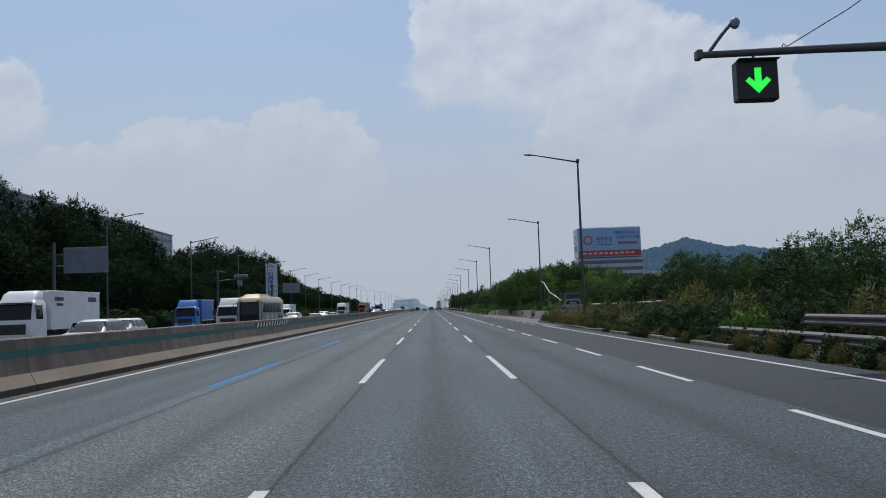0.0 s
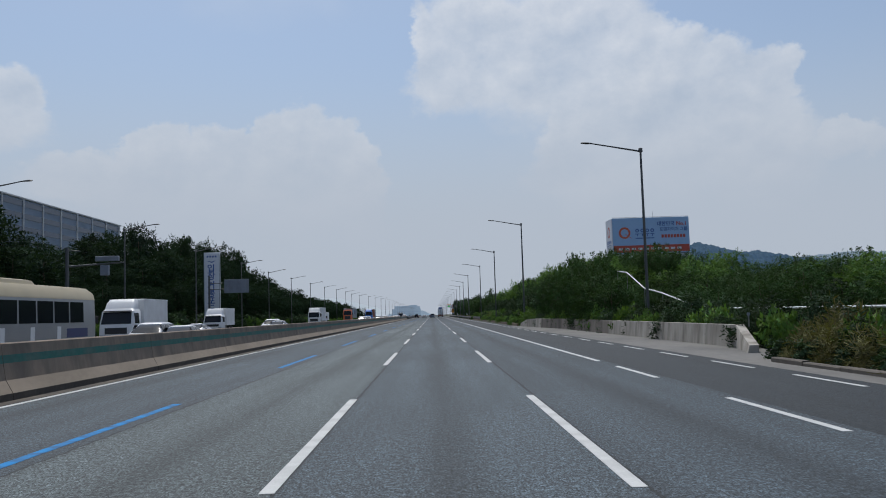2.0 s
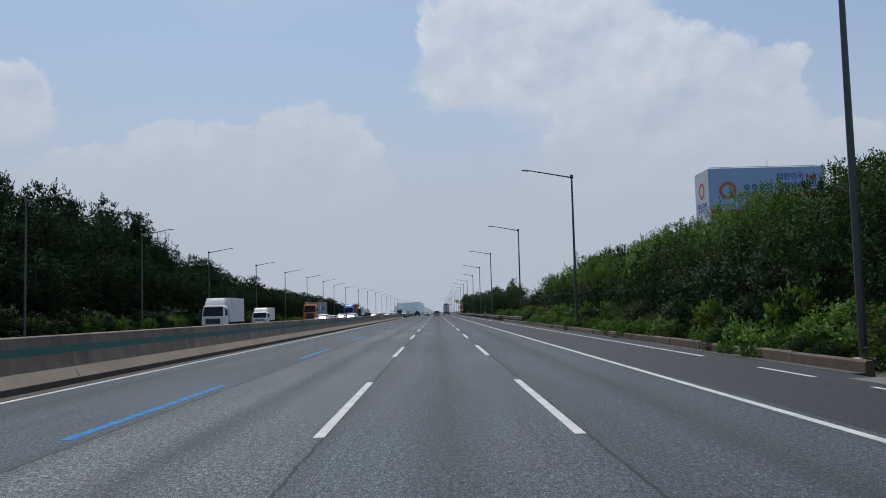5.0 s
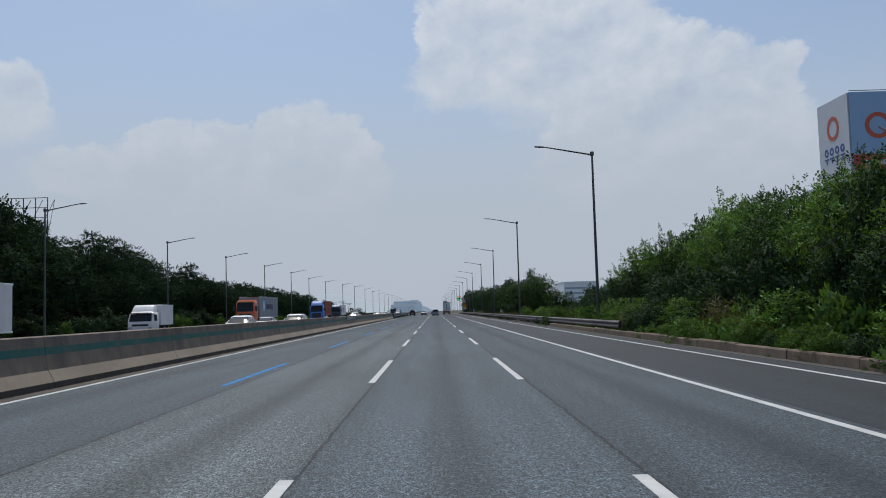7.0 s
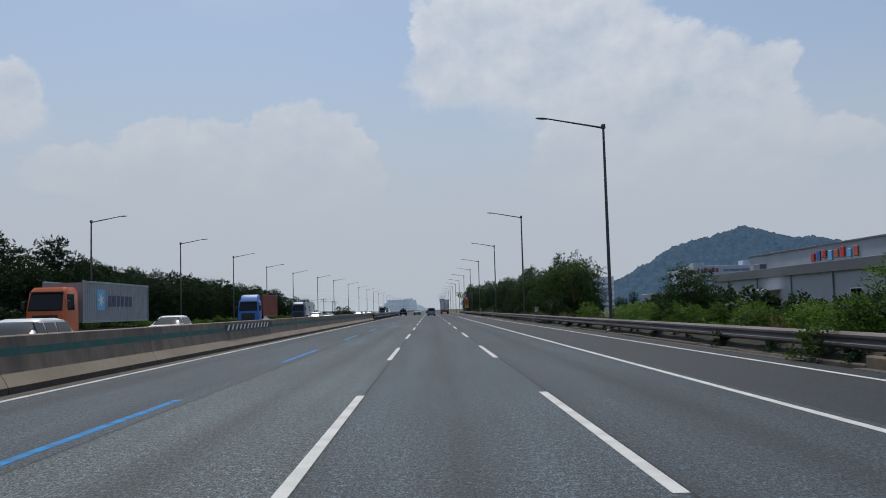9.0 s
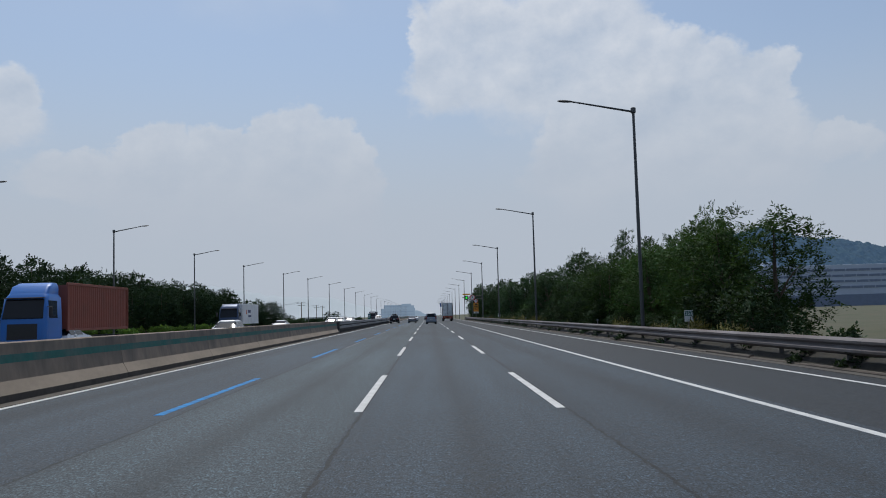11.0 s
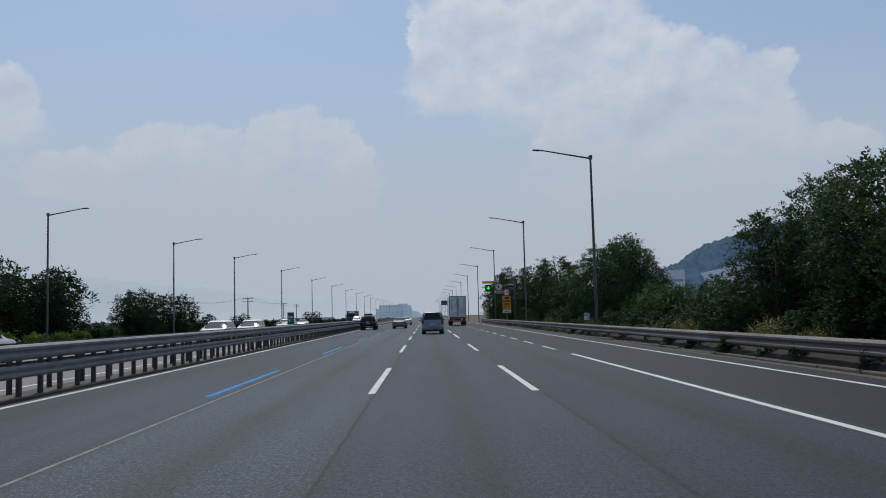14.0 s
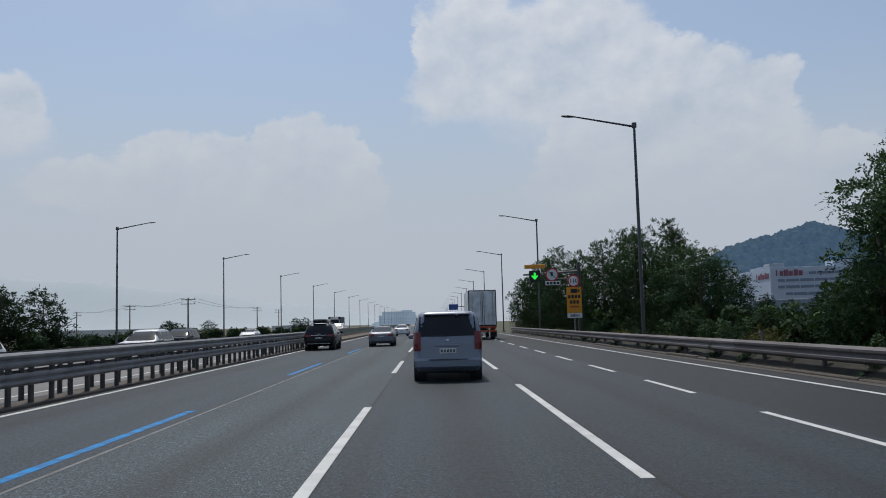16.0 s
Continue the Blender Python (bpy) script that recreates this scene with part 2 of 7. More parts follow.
    val = M("MULTIPLY", val, M("MULTIPLY_ADD", M("MULTIPLY", patch, M("MULTIPLY_ADD", M("GREATER_THAN", x, -1.66), 0.45, 0.55)), -0.34, 1.0))
    cool = nt.nodes.new("ShaderNodeMix")
    cool.data_type = "RGBA"
    cool.inputs[6].default_value, cool.inputs[7].default_value = (0.69, 0.96, 1.19, 1), (0.82, 1.02, 1.06, 1)
    nt.links.new(warm, cool.inputs[0])
    # the bluer tint of the painted cloud shade, on the same mask
    fresh = nt.nodes.new("ShaderNodeMix")
    fresh.data_type, fresh.blend_type = "RGBA", "MULTIPLY"
    nt.links.new(cloud_shade, fresh.inputs[0]); nt.links.new(cool.outputs[2], fresh.inputs[6])
    fresh.inputs[7].default_value = (0.81, 0.97, 1.12, 1)
    mul = nt.nodes.new("ShaderNodeVectorMath")
    mul.operation = "SCALE"
    nt.links.new(fresh.outputs[2], mul.inputs[0]); nt.links.new(val, mul.inputs[3])
    nt.links.new(mul.outputs[0], b.inputs["Base Color"])
    nt.links.new(M("MULTIPLY_ADD", speck, 0.3, 0.55), b.inputs["Roughness"])
    bp = nt.nodes.new("ShaderNodeBump")
    bp.inputs["Strength"].default_value, bp.inputs["Distance"].default_value = 0.7, 0.008
    nt.links.new(grain, bp.inputs["Height"]); nt.links.new(bp.outputs[0], b.inputs["Normal"])
    return m


SEAMS = ((-1.64, 0.045), (1.8, 0.045), (-4.88, 0.045), (5.3, 0.03))
ASPHALT = asphalt_material("worn_asphalt", ((-11.0, -4.88, 0.053, 0.1), (-4.88, -1.68, 0.08, 0.95), (-1.68, 1.76, 0.062, 0.2),
                                            (1.76, 5.3, 0.048, 0.1), (5.3, 14.5, 0.018, 0.1)))
ASPHALT_FAR = material("old_asphalt", (0.1, 0.1, 0.1), 0.75, vary=0.2, scale=2.0, dirt=(0.14, 0.13, 0.12), stretch=(1, 0.1, 1))
PAINT = material("road_paint_white", (0.5, 0.51, 0.5), 0.7, vary=0.16, scale=34, dirt=(0.24, 0.24, 0.24), dirt_amount=0.5, dirt_scale=1.4)
PAINT_BLUE = material("road_paint_blue", (0.002, 0.19, 0.47), 0.7, vary=0.2, scale=18, spec=0.2, dirt=(0.045, 0.075, 0.12), dirt_amount=0.85, dirt_scale=3.0)
CONCRETE = material("weathered_concrete", (0.235, 0.185, 0.14), 0.85, vary=0.28, scale=7, bump=0.35, bump_scale=30, dirt=(0.115, 0.095, 0.08), dirt_amount=0.75, dirt_scale=1.6, stretch=(1, 0.8, 0.3), random_tint=0.12)
CONCRETE_PALE = material("pale_concrete", (0.42, 0.4, 0.36), 0.85, vary=0.14, scale=7, bump=0.3, bump_scale=30, dirt=(0.2, 0.18, 0.15), dirt_amount=0.6, dirt_scale=0.8, random_tint=0.08)
FOOT = material("beige_concrete_foot", (0.29, 0.235, 0.18), 0.85, vary=0.14, scale=9, bump=0.3, dirt=(0.2, 0.165, 0.125), dirt_amount=0.6, dirt_scale=0.9, stretch=(1, 0.4, 1))
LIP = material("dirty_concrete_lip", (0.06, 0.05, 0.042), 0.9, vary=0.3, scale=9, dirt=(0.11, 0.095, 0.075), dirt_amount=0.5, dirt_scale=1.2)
KERB = material("kerb_concrete_stained", (0.15, 0.112, 0.083), 0.9, vary=0.35, scale=6, bump=0.3, dirt=(0.07, 0.06, 0.04), dirt_amount=0.7, dirt_scale=1.2, random_tint=0.15)
TEAL = material("teal_paint", (0.012, 0.13, 0.105), 0.7, vary=0.3, scale=6, dirt=(0.09, 0.115, 0.1), dirt_amount=0.6, dirt_scale=1.0)
STEEL = material("galvanised_steel", (0.22, 0.225, 0.235), 0.55, 0.6, vary=0.14, scale=6, dirt=(0.12, 0.11, 0.1), dirt_amount=0.5, dirt_scale=1.5)
# darker steel for the verge rails: rust tinge plus their face's shade in the colour
STEEL_RUST_SHADE = material("shaded_rust_tinged_steel", (0.135, 0.128, 0.132), 0.6, 0.5, vary=0.22, scale=5, dirt=(0.075, 0.055, 0.05), dirt_amount=0.75, dirt_scale=0.9, stretch=(1, 0.25, 1), random_tint=0.2)
STEEL_DULL = material("weathered_steel_post", (0.09, 0.09, 0.09), 0.6, 0.5, vary=0.14, scale=6, dirt=(0.1, 0.08, 0.06), dirt_amount=0.5, dirt_scale=2.0)
POLE = material("grey_pole_paint", (0.085, 0.09, 0.095), 0.5, 0.3, vary=0.1, scale=5)
SOIL = material("roadside_soil_and_grass", (0.05, 0.056, 0.026), 0.95, vary=0.35, scale=3.0, bump=0.6, bump_scale=12, dirt=(0.085, 0.07, 0.045), dirt_amount=0.6, dirt_scale=0.25)
LEAF_A = leaf_material("locust_leaves", (0.028, 0.057, 0.021), through=0.18)
LEAF_S = leaf_material("dark_shrub_leaves", (0.03, 0.055, 0.029))
LEAF_L = leaf_material("verge_locust_leaves", (0.037, 0.071, 0.027), through=0.18)
# locust leaves again, darker: shade of dense backlit crowns put into the colour
LEAF_K = leaf_material("backlit_dark_leaves", (0.028, 0.053, 0.029), through=0.2)
LEAF_B = leaf_material("dark_oak_leaves", (0.0145, 0.0285, 0.0175), island=0.07, random_tint=0.3, clumps=0.8, through=0.2, gloss=0.01)
LEAF_C = leaf_material("pine_needles", (0.0115, 0.0245, 0.0155), through=0.05, gloss=0.04)
LEAF_D = leaf_material("fresh_shrub_leaves", (0.072, 0.132, 0.037), through=0.24)
LEAF_G = leaf_material("pale_reeds", (0.098, 0.095, 0.046), island=0.35, through=0.2)
BARK = material("bark", (0.085, 0.06, 0.045), 0.9, vary=0.3, scale=10, bump=0.6, bump_scale=20)


# ---- mesh helpers ----
class Mesh:
    """Collects vertices and faces of one part."""

    def __init__(self):
        self.v, self.f = [], []

    def add(self, verts, faces):
        k = len(self.v)
        self.v += [tuple(p) for p in verts]
        self.f += [tuple(i + k for i in q) for q in faces]
        return self

    def box(self, c, s, bev=0.0, m=None):
        """A box at centre c of size s, with chamfered edges."""
        hx, hy, hz = s[0] / 2, s[1] / 2, s[2] / 2
        b = min(bev, hx * 0.9, hy * 0.9, hz * 0.9)
        if b <= 0:
            vs = [(x * hx, y * hy, z * hz) for x in (-1, 1) for y in (-1, 1) for z in (-1, 1)]
            fs = [(0, 1, 3, 2), (4, 6, 7, 5), (0, 4, 5, 1), (2, 3, 7, 6), (0, 2, 6, 4), (1, 5, 7, 3)]
        else:
            vs = []
            for x in (-1, 1):
                for y in (-1, 1):
                    for z in (-1, 1):
                        vs += [(x * hx, y * (hy - b), z * (hz - b)), (x * (hx - b), y * hy, z * (hz - b)), (x * (hx - b), y * (hy - b), z * hz)]
            i = lambda x, y, z, k: ((x > 0) * 4 + (y > 0) * 2 + (z > 0)) * 3 + k
            fs = []
            for s_ in (-1, 1):
                fs.append([i(s_, -1, -1, 0), i(s_, 1, -1, 0), i(s_, 1, 1, 0), i(s_, -1, 1, 0)][::s_])
                fs.append([i(-1, s_, -1, 1), i(-1, s_, 1, 1), i(1, s_, 1, 1), i(1, s_, -1, 1)][::s_])
                fs.append([i(-1, -1, s_, 2), i(1, -1, s_, 2), i(1, 1, s_, 2), i(-1, 1, s_, 2)][::s_])
                for t in (-1, 1):
                    fs.append([i(s_, t, -1, 0), i(s_, t, 1, 0), i(s_, t, 1, 1), i(s_, t, -1, 1)][::s_ * t])
                    fs.append([i(s_, -1, t, 0), i(s_, -1, t, 2), i(s_, 1, t, 2), i(s_, 1, t, 0)][::s_ * t])
                    fs.append([i(-1, s_, t, 1), i(1, s_, t, 1), i(1, s_, t, 2), i(-1, s_, t, 2)][::s_ * t])
                    for r in (-1, 1):
                        fs.append([i(s_, t, r, 0), i(s_, t, r, 1), i(s_, t, r, 2)][::s_ * t * r])
        if m is not None:
            vs = [m @ Vector(p) for p in vs]
        return self.add([(p[0] + c[0], p[1] + c[1], p[2] + c[2]) for p in vs], fs)

    def tube(self, pts, radii, n=8, caps=True):
        """A round bar along pts."""
        pts = [Vector(p) for p in pts]
        if isinstance(radii, (int, float)):
            radii = [radii] * len(pts)
        k = len(self.v)
        ref = Vector((0, 0, 1))
        for j, p in enumerate(pts):
            d = (pts[min(j + 1, len(pts) - 1)] - pts[max(j - 1, 0)]).normalized()
            a = d.cross(ref if abs(d.z) < 0.95 else Vector((1, 0, 0))).normalized()
            b = d.cross(a)
            self.v += [tuple(p + radii[j] * (math.cos(2 * math.pi * i / n) * a + math.sin(2 * math.pi * i / n) * b)) for i in range(n)]
        for j in range(len(pts) - 1):
            for i in range(n):
                self.f.append((k + j * n + i, k + (j + 1) * n + i, k + (j + 1) * n + (i + 1) % n, k + j * n + (i + 1) % n))
        if caps:
            self.f += [tuple(k + i for i in range(n)), tuple(k + (len(pts) - 1) * n + i for i in reversed(range(n)))]
        return self

    def sweep_y(self, profile, ys, closed=True, shift=None):
        """A profile of (x, z) run along y."""
        k, n = len(self.v), len(profile)
        for y in ys:
            dx, dz = shift(y) if shift else (0, 0)
            self.v += [(x + dx, y, z + dz) for x, z in profile]
        for j in range(len(ys) - 1):
            for i in range(n if closed else n - 1):
                self.f.append((k + j * n + i, k + j * n + (i + 1) % n, k + (j + 1) * n + (i + 1) % n, k + (j + 1) * n + i))
        if closed:
            self.f += [tuple(k + i for i in reversed(range(n))), tuple(k + (len(ys) - 1) * n + i for i in range(n))]
        return self

    def rings(self, rings, caps=True):
        """Closed rings of equal count joined in turn."""
        k, n = len(self.v), len(rings[0])
        for r in rings:
            self.v += [tuple(p) for p in r]
        for j in range(len(rings) - 1):
            for i in range(n):
                self.f.append((k + j * n + i, k + j * n + (i + 1) % n, k + (j + 1) * n + (i + 1) % n, k + (j + 1) * n + i))
        if caps:
            self.f += [tuple(k + i for i in reversed(range(n))), tuple(k + (len(rings) - 1) * n + i for i in range(n))]
        return self

    def data(self, name, mat, smooth=False):
        d = bpy.data.meshes.new(name)
        d.from_pydata(self.v, [], self.f)
        if mat:
            d.materials.append(mat)
        bm = bmesh.new()
        bm.from_mesh(d)
        if len(bm.faces) < 4000:
            bmesh.ops.recalc_face_normals(bm, faces=bm.faces)
        bm.to_mesh(d)
        bm.free()
        if smooth:
            d.shade_smooth()
            d.set_sharp_from_angle(angle=radians(35))
        return d


def part(name, mesh, mat, parent=None, label="", at=None, smooth=False):
    """One mesh object; mesh is a Mesh or shared mesh data."""
    d = mesh.data(name, mat, smooth) if isinstance(mesh, Mesh) else mesh
    ob = new(name, d)
    if parent is not None:
        ob.parent = parent
    if at is not None:
        ob.matrix_basis = at if isinstance(at, Matrix) else Matrix.Translation(at)
    if label:
        ob["label"] = label
    return ob


def thing(name, label, category, group="", kind="", at=None):
    ob = new(name)
    if at is not None:
        ob.matrix_basis = at if isinstance(at, Matrix) else Matrix.Translation(at)
    return tagged(ob, label, category, group, kind)


def smooth01(t):
    t = max(0.0, min(1.0, t))
    return t * t * (3 - 2 * t)


def ramp_table(y, table):
    for (y0, v0), (y1, v1) in zip(table, table[1:]):
        if y <= y1:
            return v0 + (v1 - v0) * smooth01((y - y0) / (y1 - y0))
    return table[-1][1]


# ---- ground ----
RIGHT_RISE = ((-200, 1.2), (40, 1.2), (95, 1.5), (125, 2.0), (150, 3.4), (175, 4.0), (232, 4.0), (262, 0.2), (300, -0.4), (420, -0.6), (520, -1.5), (900, -2.0))
LEFT_RISE = ((-200, 7.0), (120, 7.0), (200, 6.5), (290, 5.5), (322, 4.5), (338, 1.0), (440, 0.3), (520, -1.5), (900, -2.0))


def right_foot(y):
    """Foot of the bank along the verge, which stands back a little at the lay-by."""
    return 10.4 + 0.95 * smooth01((y - 77) / 7) * (1 - smooth01((y - 124) / 12)) - 0.8 * smooth01((y - 137) / 8) * (1 - smooth01((y - 146) / 6))


def bank_line(y):
    """Line of the taller growth on the bank."""
    return 10.4 + 2.6 * smooth01((y - 75) / 11) * (1 - smooth01((y - 128) / 22))


def ground_height(x, y):
    if x > 9:
        s = smooth01((x - right_foot(y)) / 12)
        z = -0.12 + s * ramp_table(y, RIGHT_RISE)
        return z * (1 - 0.6 * smooth01((x - 45) / 60))
    if x < -32:
        s = smooth01((-34.5 - x) / 18)
        z = -0.12 + s * ramp_table(y, LEFT_RISE)
        return z * (1 - 0.3 * smooth01((-x - 80) / 100))
    return -0.12


def build_ground():
    xs = [-4500, -2500, -1200, -600, -300, -200, -140, -110, -90, -75, -65] + list(np.arange(-58, -31, 2.5)) + [-31, -20, -10, 0, 8.6] + \
        list(np.arange(9.4, 32, 1.2)) + [34, 38, 44, 52, 62, 75, 95, 130, 200, 320, 600, 1200, 2500, 4500]
    ys = [-600, -300, -150, -80] + list(np.arange(-40, 540, 5.0)) + [560, 600, 660, 750, 900, 1200, 1800, 2800, 4600]
    m = Mesh()
    for y in ys:
        for x in xs:
            z = ground_height(x, y)
            if abs(x + 10) > 22 and abs(x) < 150:
                z += 0.25 * noise.noise((x * 0.15, y * 0.15, 0.0)) * min(1, max(0, abs(x + 10) - 22) / 6)
            m.v.append((float(x), float(y), z))
    n = len(xs)
    for j in range(len(ys) - 1):
        for i in range(n - 1):
            a = j * n + i
            m.f.append((a, a + 1, a + n + 1, a + n))
    tagged(part("ground", m, SOIL, smooth=True), "grassy roadside ground with brown soil and weeds", "ground", kind="structure")


build_ground()

# ---- carriageways ----
Y0, Y1 = -60.0, 1500.0


def strip(x0, x1, y0, y1, z=0.0, thick=0.1):
    return Mesh().box(((x0 + x1) / 2, (y0 + y1) / 2, z - thick / 2), (x1 - x0, y1 - y0, thick))


road = tagged(part("road", strip(-10.6, 9.1, Y0, Y1), ASPHALT), "worn grey asphalt motorway carriageway with wheel tracks and seams", "road", kind="structure")
bay = tagged(part("pavement", strip(8.5, 11.9, 62, 147, 0.004, 0.06), material("pale_concrete_apron", (0.15, 0.145, 0.135), 0.9, vary=0.25, scale=5, bump=0.3, bump_scale=40, dirt=(0.085, 0.085, 0.083), dirt_amount=0.7, dirt_scale=0.5, stretch=(1, 0.3, 1))), "pale worn concrete lay-by beside the motorway carriageway", "pavement", kind="structure")
road_opposite = tagged(part("road_opposite", strip(-31.5, -10.6, Y0, Y1), ASPHALT_FAR), "old grey asphalt of the opposite motorway carriageway", "road", kind="structure")


def mark(name, x, y0, y1, w, mat, parent, z=0.004):
    return part(name, strip(x - w / 2, x + w / 2, y0, y1, z, 0.008), mat, parent)


DASH = {}


def dash(x, y, length, w, mat, parent):
    key = (length, w, mat.name)
    if key not in DASH:
        DASH[key] = strip(-w / 2, w / 2, 0, length, 0.004, 0.008).data("lane_marking", mat)
    return part("lane_marking", DASH[key], mat, parent, at=(x, y, 0))


for k in range(-2, 50):
    dash(-1.715, 20 * k + 0.4, 8.75, 0.15, PAINT, road)
    if 20 * k < 395 or k > 24:
        dash(1.715, 20 * k + 0.14, 8.75, 0.15, PAINT, road)
    dash(-5.23, 20 * k + 0.8, 8.6, 0.17, PAINT_BLUE, road)
mark("lane_marking", 1.715, 400.1, 409.0, 0.15, PAINT, road)
mark("lane_marking", 1.715, 421.0, 434.0, 0.15, PAINT, road)
mark("lane_marking", 1.715, 441.0, 454.0, 0.15, PAINT, road)
for k in range(-6, 7):
    dash(5.03, 18 + 9 * k, 4.3, 0.13, PAINT, road)
mark("edge_line", 5.03, 79.0, 395.0, 0.15, PAINT, road)
for k in range(0, 30):
    dash(5.03, 399.2 + 7.75 * k, 4.0, 0.13, PAINT, road)
mark("edge_line", -8.95, Y0, Y1, 0.16, PAINT, road)
mark("edge_line", 8.2, Y0, 64.5, 0.14, PAINT, road)
for k in range(15):
    dash(8.05, 68.4 + 5.65 * k, 3.2, 0.12, PAINT, road)
mark("edge_line", 8.3, 156.0, Y1, 0.14, PAINT, road)
mark("edge_line", -11.3, Y0, Y1, 0.15, PAINT, road_opposite)
mark("edge_line", -28.6, Y0, Y1, 0.15, PAINT, road_opposite)
for lx in (-15.0, -18.5, -22.0, -25.4):
    for k in range(-1, 40):
        dash(lx, 20 * k + 6, 8.75, 0.15, PAINT, road_opposite)

# ---- median: concrete barrier, then steel rails, then concrete again ----
BARRIER = [(-9.5, 0.0), (-9.5, 0.16), (-9.66, 0.44), (-9.73, 0.86), (-9.77, 1.25), (-9.8, 1.275), (-10.0, 1.275), (-10.03, 1.25), (-10.07, 0.86), (-10.14, 0.44), (-10.3, 0.16), (-10.3, 0.0)]
median = thing("median_barrier", "weathered concrete motorway median barrier with teal painted stripe", "barrier", kind="structure")
seg = Mesh().sweep_y([(x + 9.9, z) for x, z in BARRIER], [0.01, 0.03, 9.965, 9.985]).data("barrier_segment", CONCRETE)
foot = Mesh().sweep_y([(0.404, 0.155), (0.244, 0.442), (0.2, 0.43), (0.36, 0.15)], [0.012, 9.983]).data("barrier_foot", FOOT)
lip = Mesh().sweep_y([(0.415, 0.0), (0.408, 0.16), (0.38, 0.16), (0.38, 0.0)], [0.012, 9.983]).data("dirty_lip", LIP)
stripe = Mesh().sweep_y([(0.177, 0.82), (0.174, 0.85), (0.157, 1.0), (0.152, 1.015), (0.12, 1.0), (0.14, 0.83)], [0.012, 9.983]).data("painted_stripe", TEAL)
ys_b = [-58.5 + 10 * k for k in range(43)]
for yb in ys_b + [483 + 10 * k for k in range(30)]:
    s = part("barrier_segment", seg, CONCRETE, median, at=(-9.9, yb, 0))
    part("painted_stripe", stripe, TEAL, s, "faded teal stripe")
    part("barrier_foot", foot, FOOT, s, "paler beige concrete foot")
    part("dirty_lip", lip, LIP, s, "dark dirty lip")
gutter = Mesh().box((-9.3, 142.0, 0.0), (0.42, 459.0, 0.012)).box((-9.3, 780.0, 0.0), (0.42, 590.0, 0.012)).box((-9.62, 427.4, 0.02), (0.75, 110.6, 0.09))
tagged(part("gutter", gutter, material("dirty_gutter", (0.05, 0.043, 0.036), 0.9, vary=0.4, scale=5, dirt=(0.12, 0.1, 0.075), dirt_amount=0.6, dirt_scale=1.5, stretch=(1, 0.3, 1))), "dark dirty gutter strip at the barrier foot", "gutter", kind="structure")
mark("worn_joint_line", -4.86, 330.0, 620.0, 0.06, material("worn_pale_joint", (0.17, 0.175, 0.175), 0.8, vary=0.3, scale=6, dirt=(0.09, 0.09, 0.09), dirt_amount=0.9, dirt_scale=2.0), road, 0.003)

# W-beam profile: depth from the post face, height
WAVE = [(0.0, 0.0), (0.03, 0.02), (0.08, 0.06), (0.08, 0.11), (0.03, 0.155), (0.03, 0.195), (0.08, 0.24), (0.08, 0.29), (0.03, 0.33), (0.0, 0.35)]


def beam_profile(x, z, side, scale=1.0):
    f = [(x + side * d * scale, z + h * scale) for d, h in WAVE]
    b = [(x + side * (d * scale - 0.012), z + h * scale) for d, h in reversed(WAVE)]
    return f + b


def guard_rail(name, label, x, y0, y1, z_beams, side, post_step, post_x, post_top, steel=STEEL):
    g = thing(name, label, "guardrail", kind="structure")
    piece = 8.0
    n = max(1, round((y1 - y0) / piece))
    step = (y1 - y0) / n
    for z, sc in z_beams:
        d = Mesh().sweep_y(beam_profile(0, 0, side, sc), [0, step + 0.02]).data("rail_beam", steel)
        for k in range(n):
            part("rail_beam", d, steel, g, at=(x + 0.004 * (k % 2), y0 + k * step, z))
    pd = Mesh().tube([(0, 0, -0.1), (0, 0, post_top)], 0.065, 10).data("post", STEEL_DULL, True)
    y = y0 + 0.4
    while y < y1:
        part("post", pd, STEEL_DULL, g, at=(post_x, y, 0))
        y += post_step
    return g


guard_rail("guardrail_median", "double grey steel beam guardrail on round posts in the median", -9.47, 371.6, 482.8, ((0.86, 1.0), (0.47, 0.8)), 1, 1.05, -9.55, 1.2)
guard_rail("guardrail_median", "double grey steel beam guardrail of the opposite carriageway", -10.35, 371.6, 482.8, ((0.86, 1.0), (0.47, 0.8)), -1, 2.1, -10.27, 1.2)
guard_rail("guardrail_right", "grey corrugated steel guardrail on posts along the verge", 9.68, 226, 520, ((0.37, 1.2),), -1, 4.0, 9.78, 0.8, STEEL_RUST_SHADE)
guard_rail("guardrail_right", "grey steel guardrail low beside verge shrubs", 10.3, -50, 31.6, ((0.26, 1.0),), -1, 4.0, 10.4, 0.7, STEEL_RUST_SHADE)
guard_rail("guardrail_right", "grey steel guardrail standing higher behind the first", 10.9, -50, 25.8, ((0.74, 0.95),), -1, 4.0, 11.0, 1.15, STEEL_RUST_SHADE)

# rail end where concrete gives way to steel
transition = Mesh().box((-9.75, 371.9, 0.6), (0.5, 0.5, 1.2), 0.05)
tagged(part("end_post", transition, STEEL_DULL), "dark steel end post between concrete barrier and guardrail", "barrier end", kind="structure")

# hatched warning panels on the barrier face
BLACK = material("black_paint", (0.02, 0.02, 0.022), 0.6, vary=0.2, scale=10)
WHITE = material("white_paint", (0.72, 0.73, 0.73), 0.55, vary=0.06, scale=8)


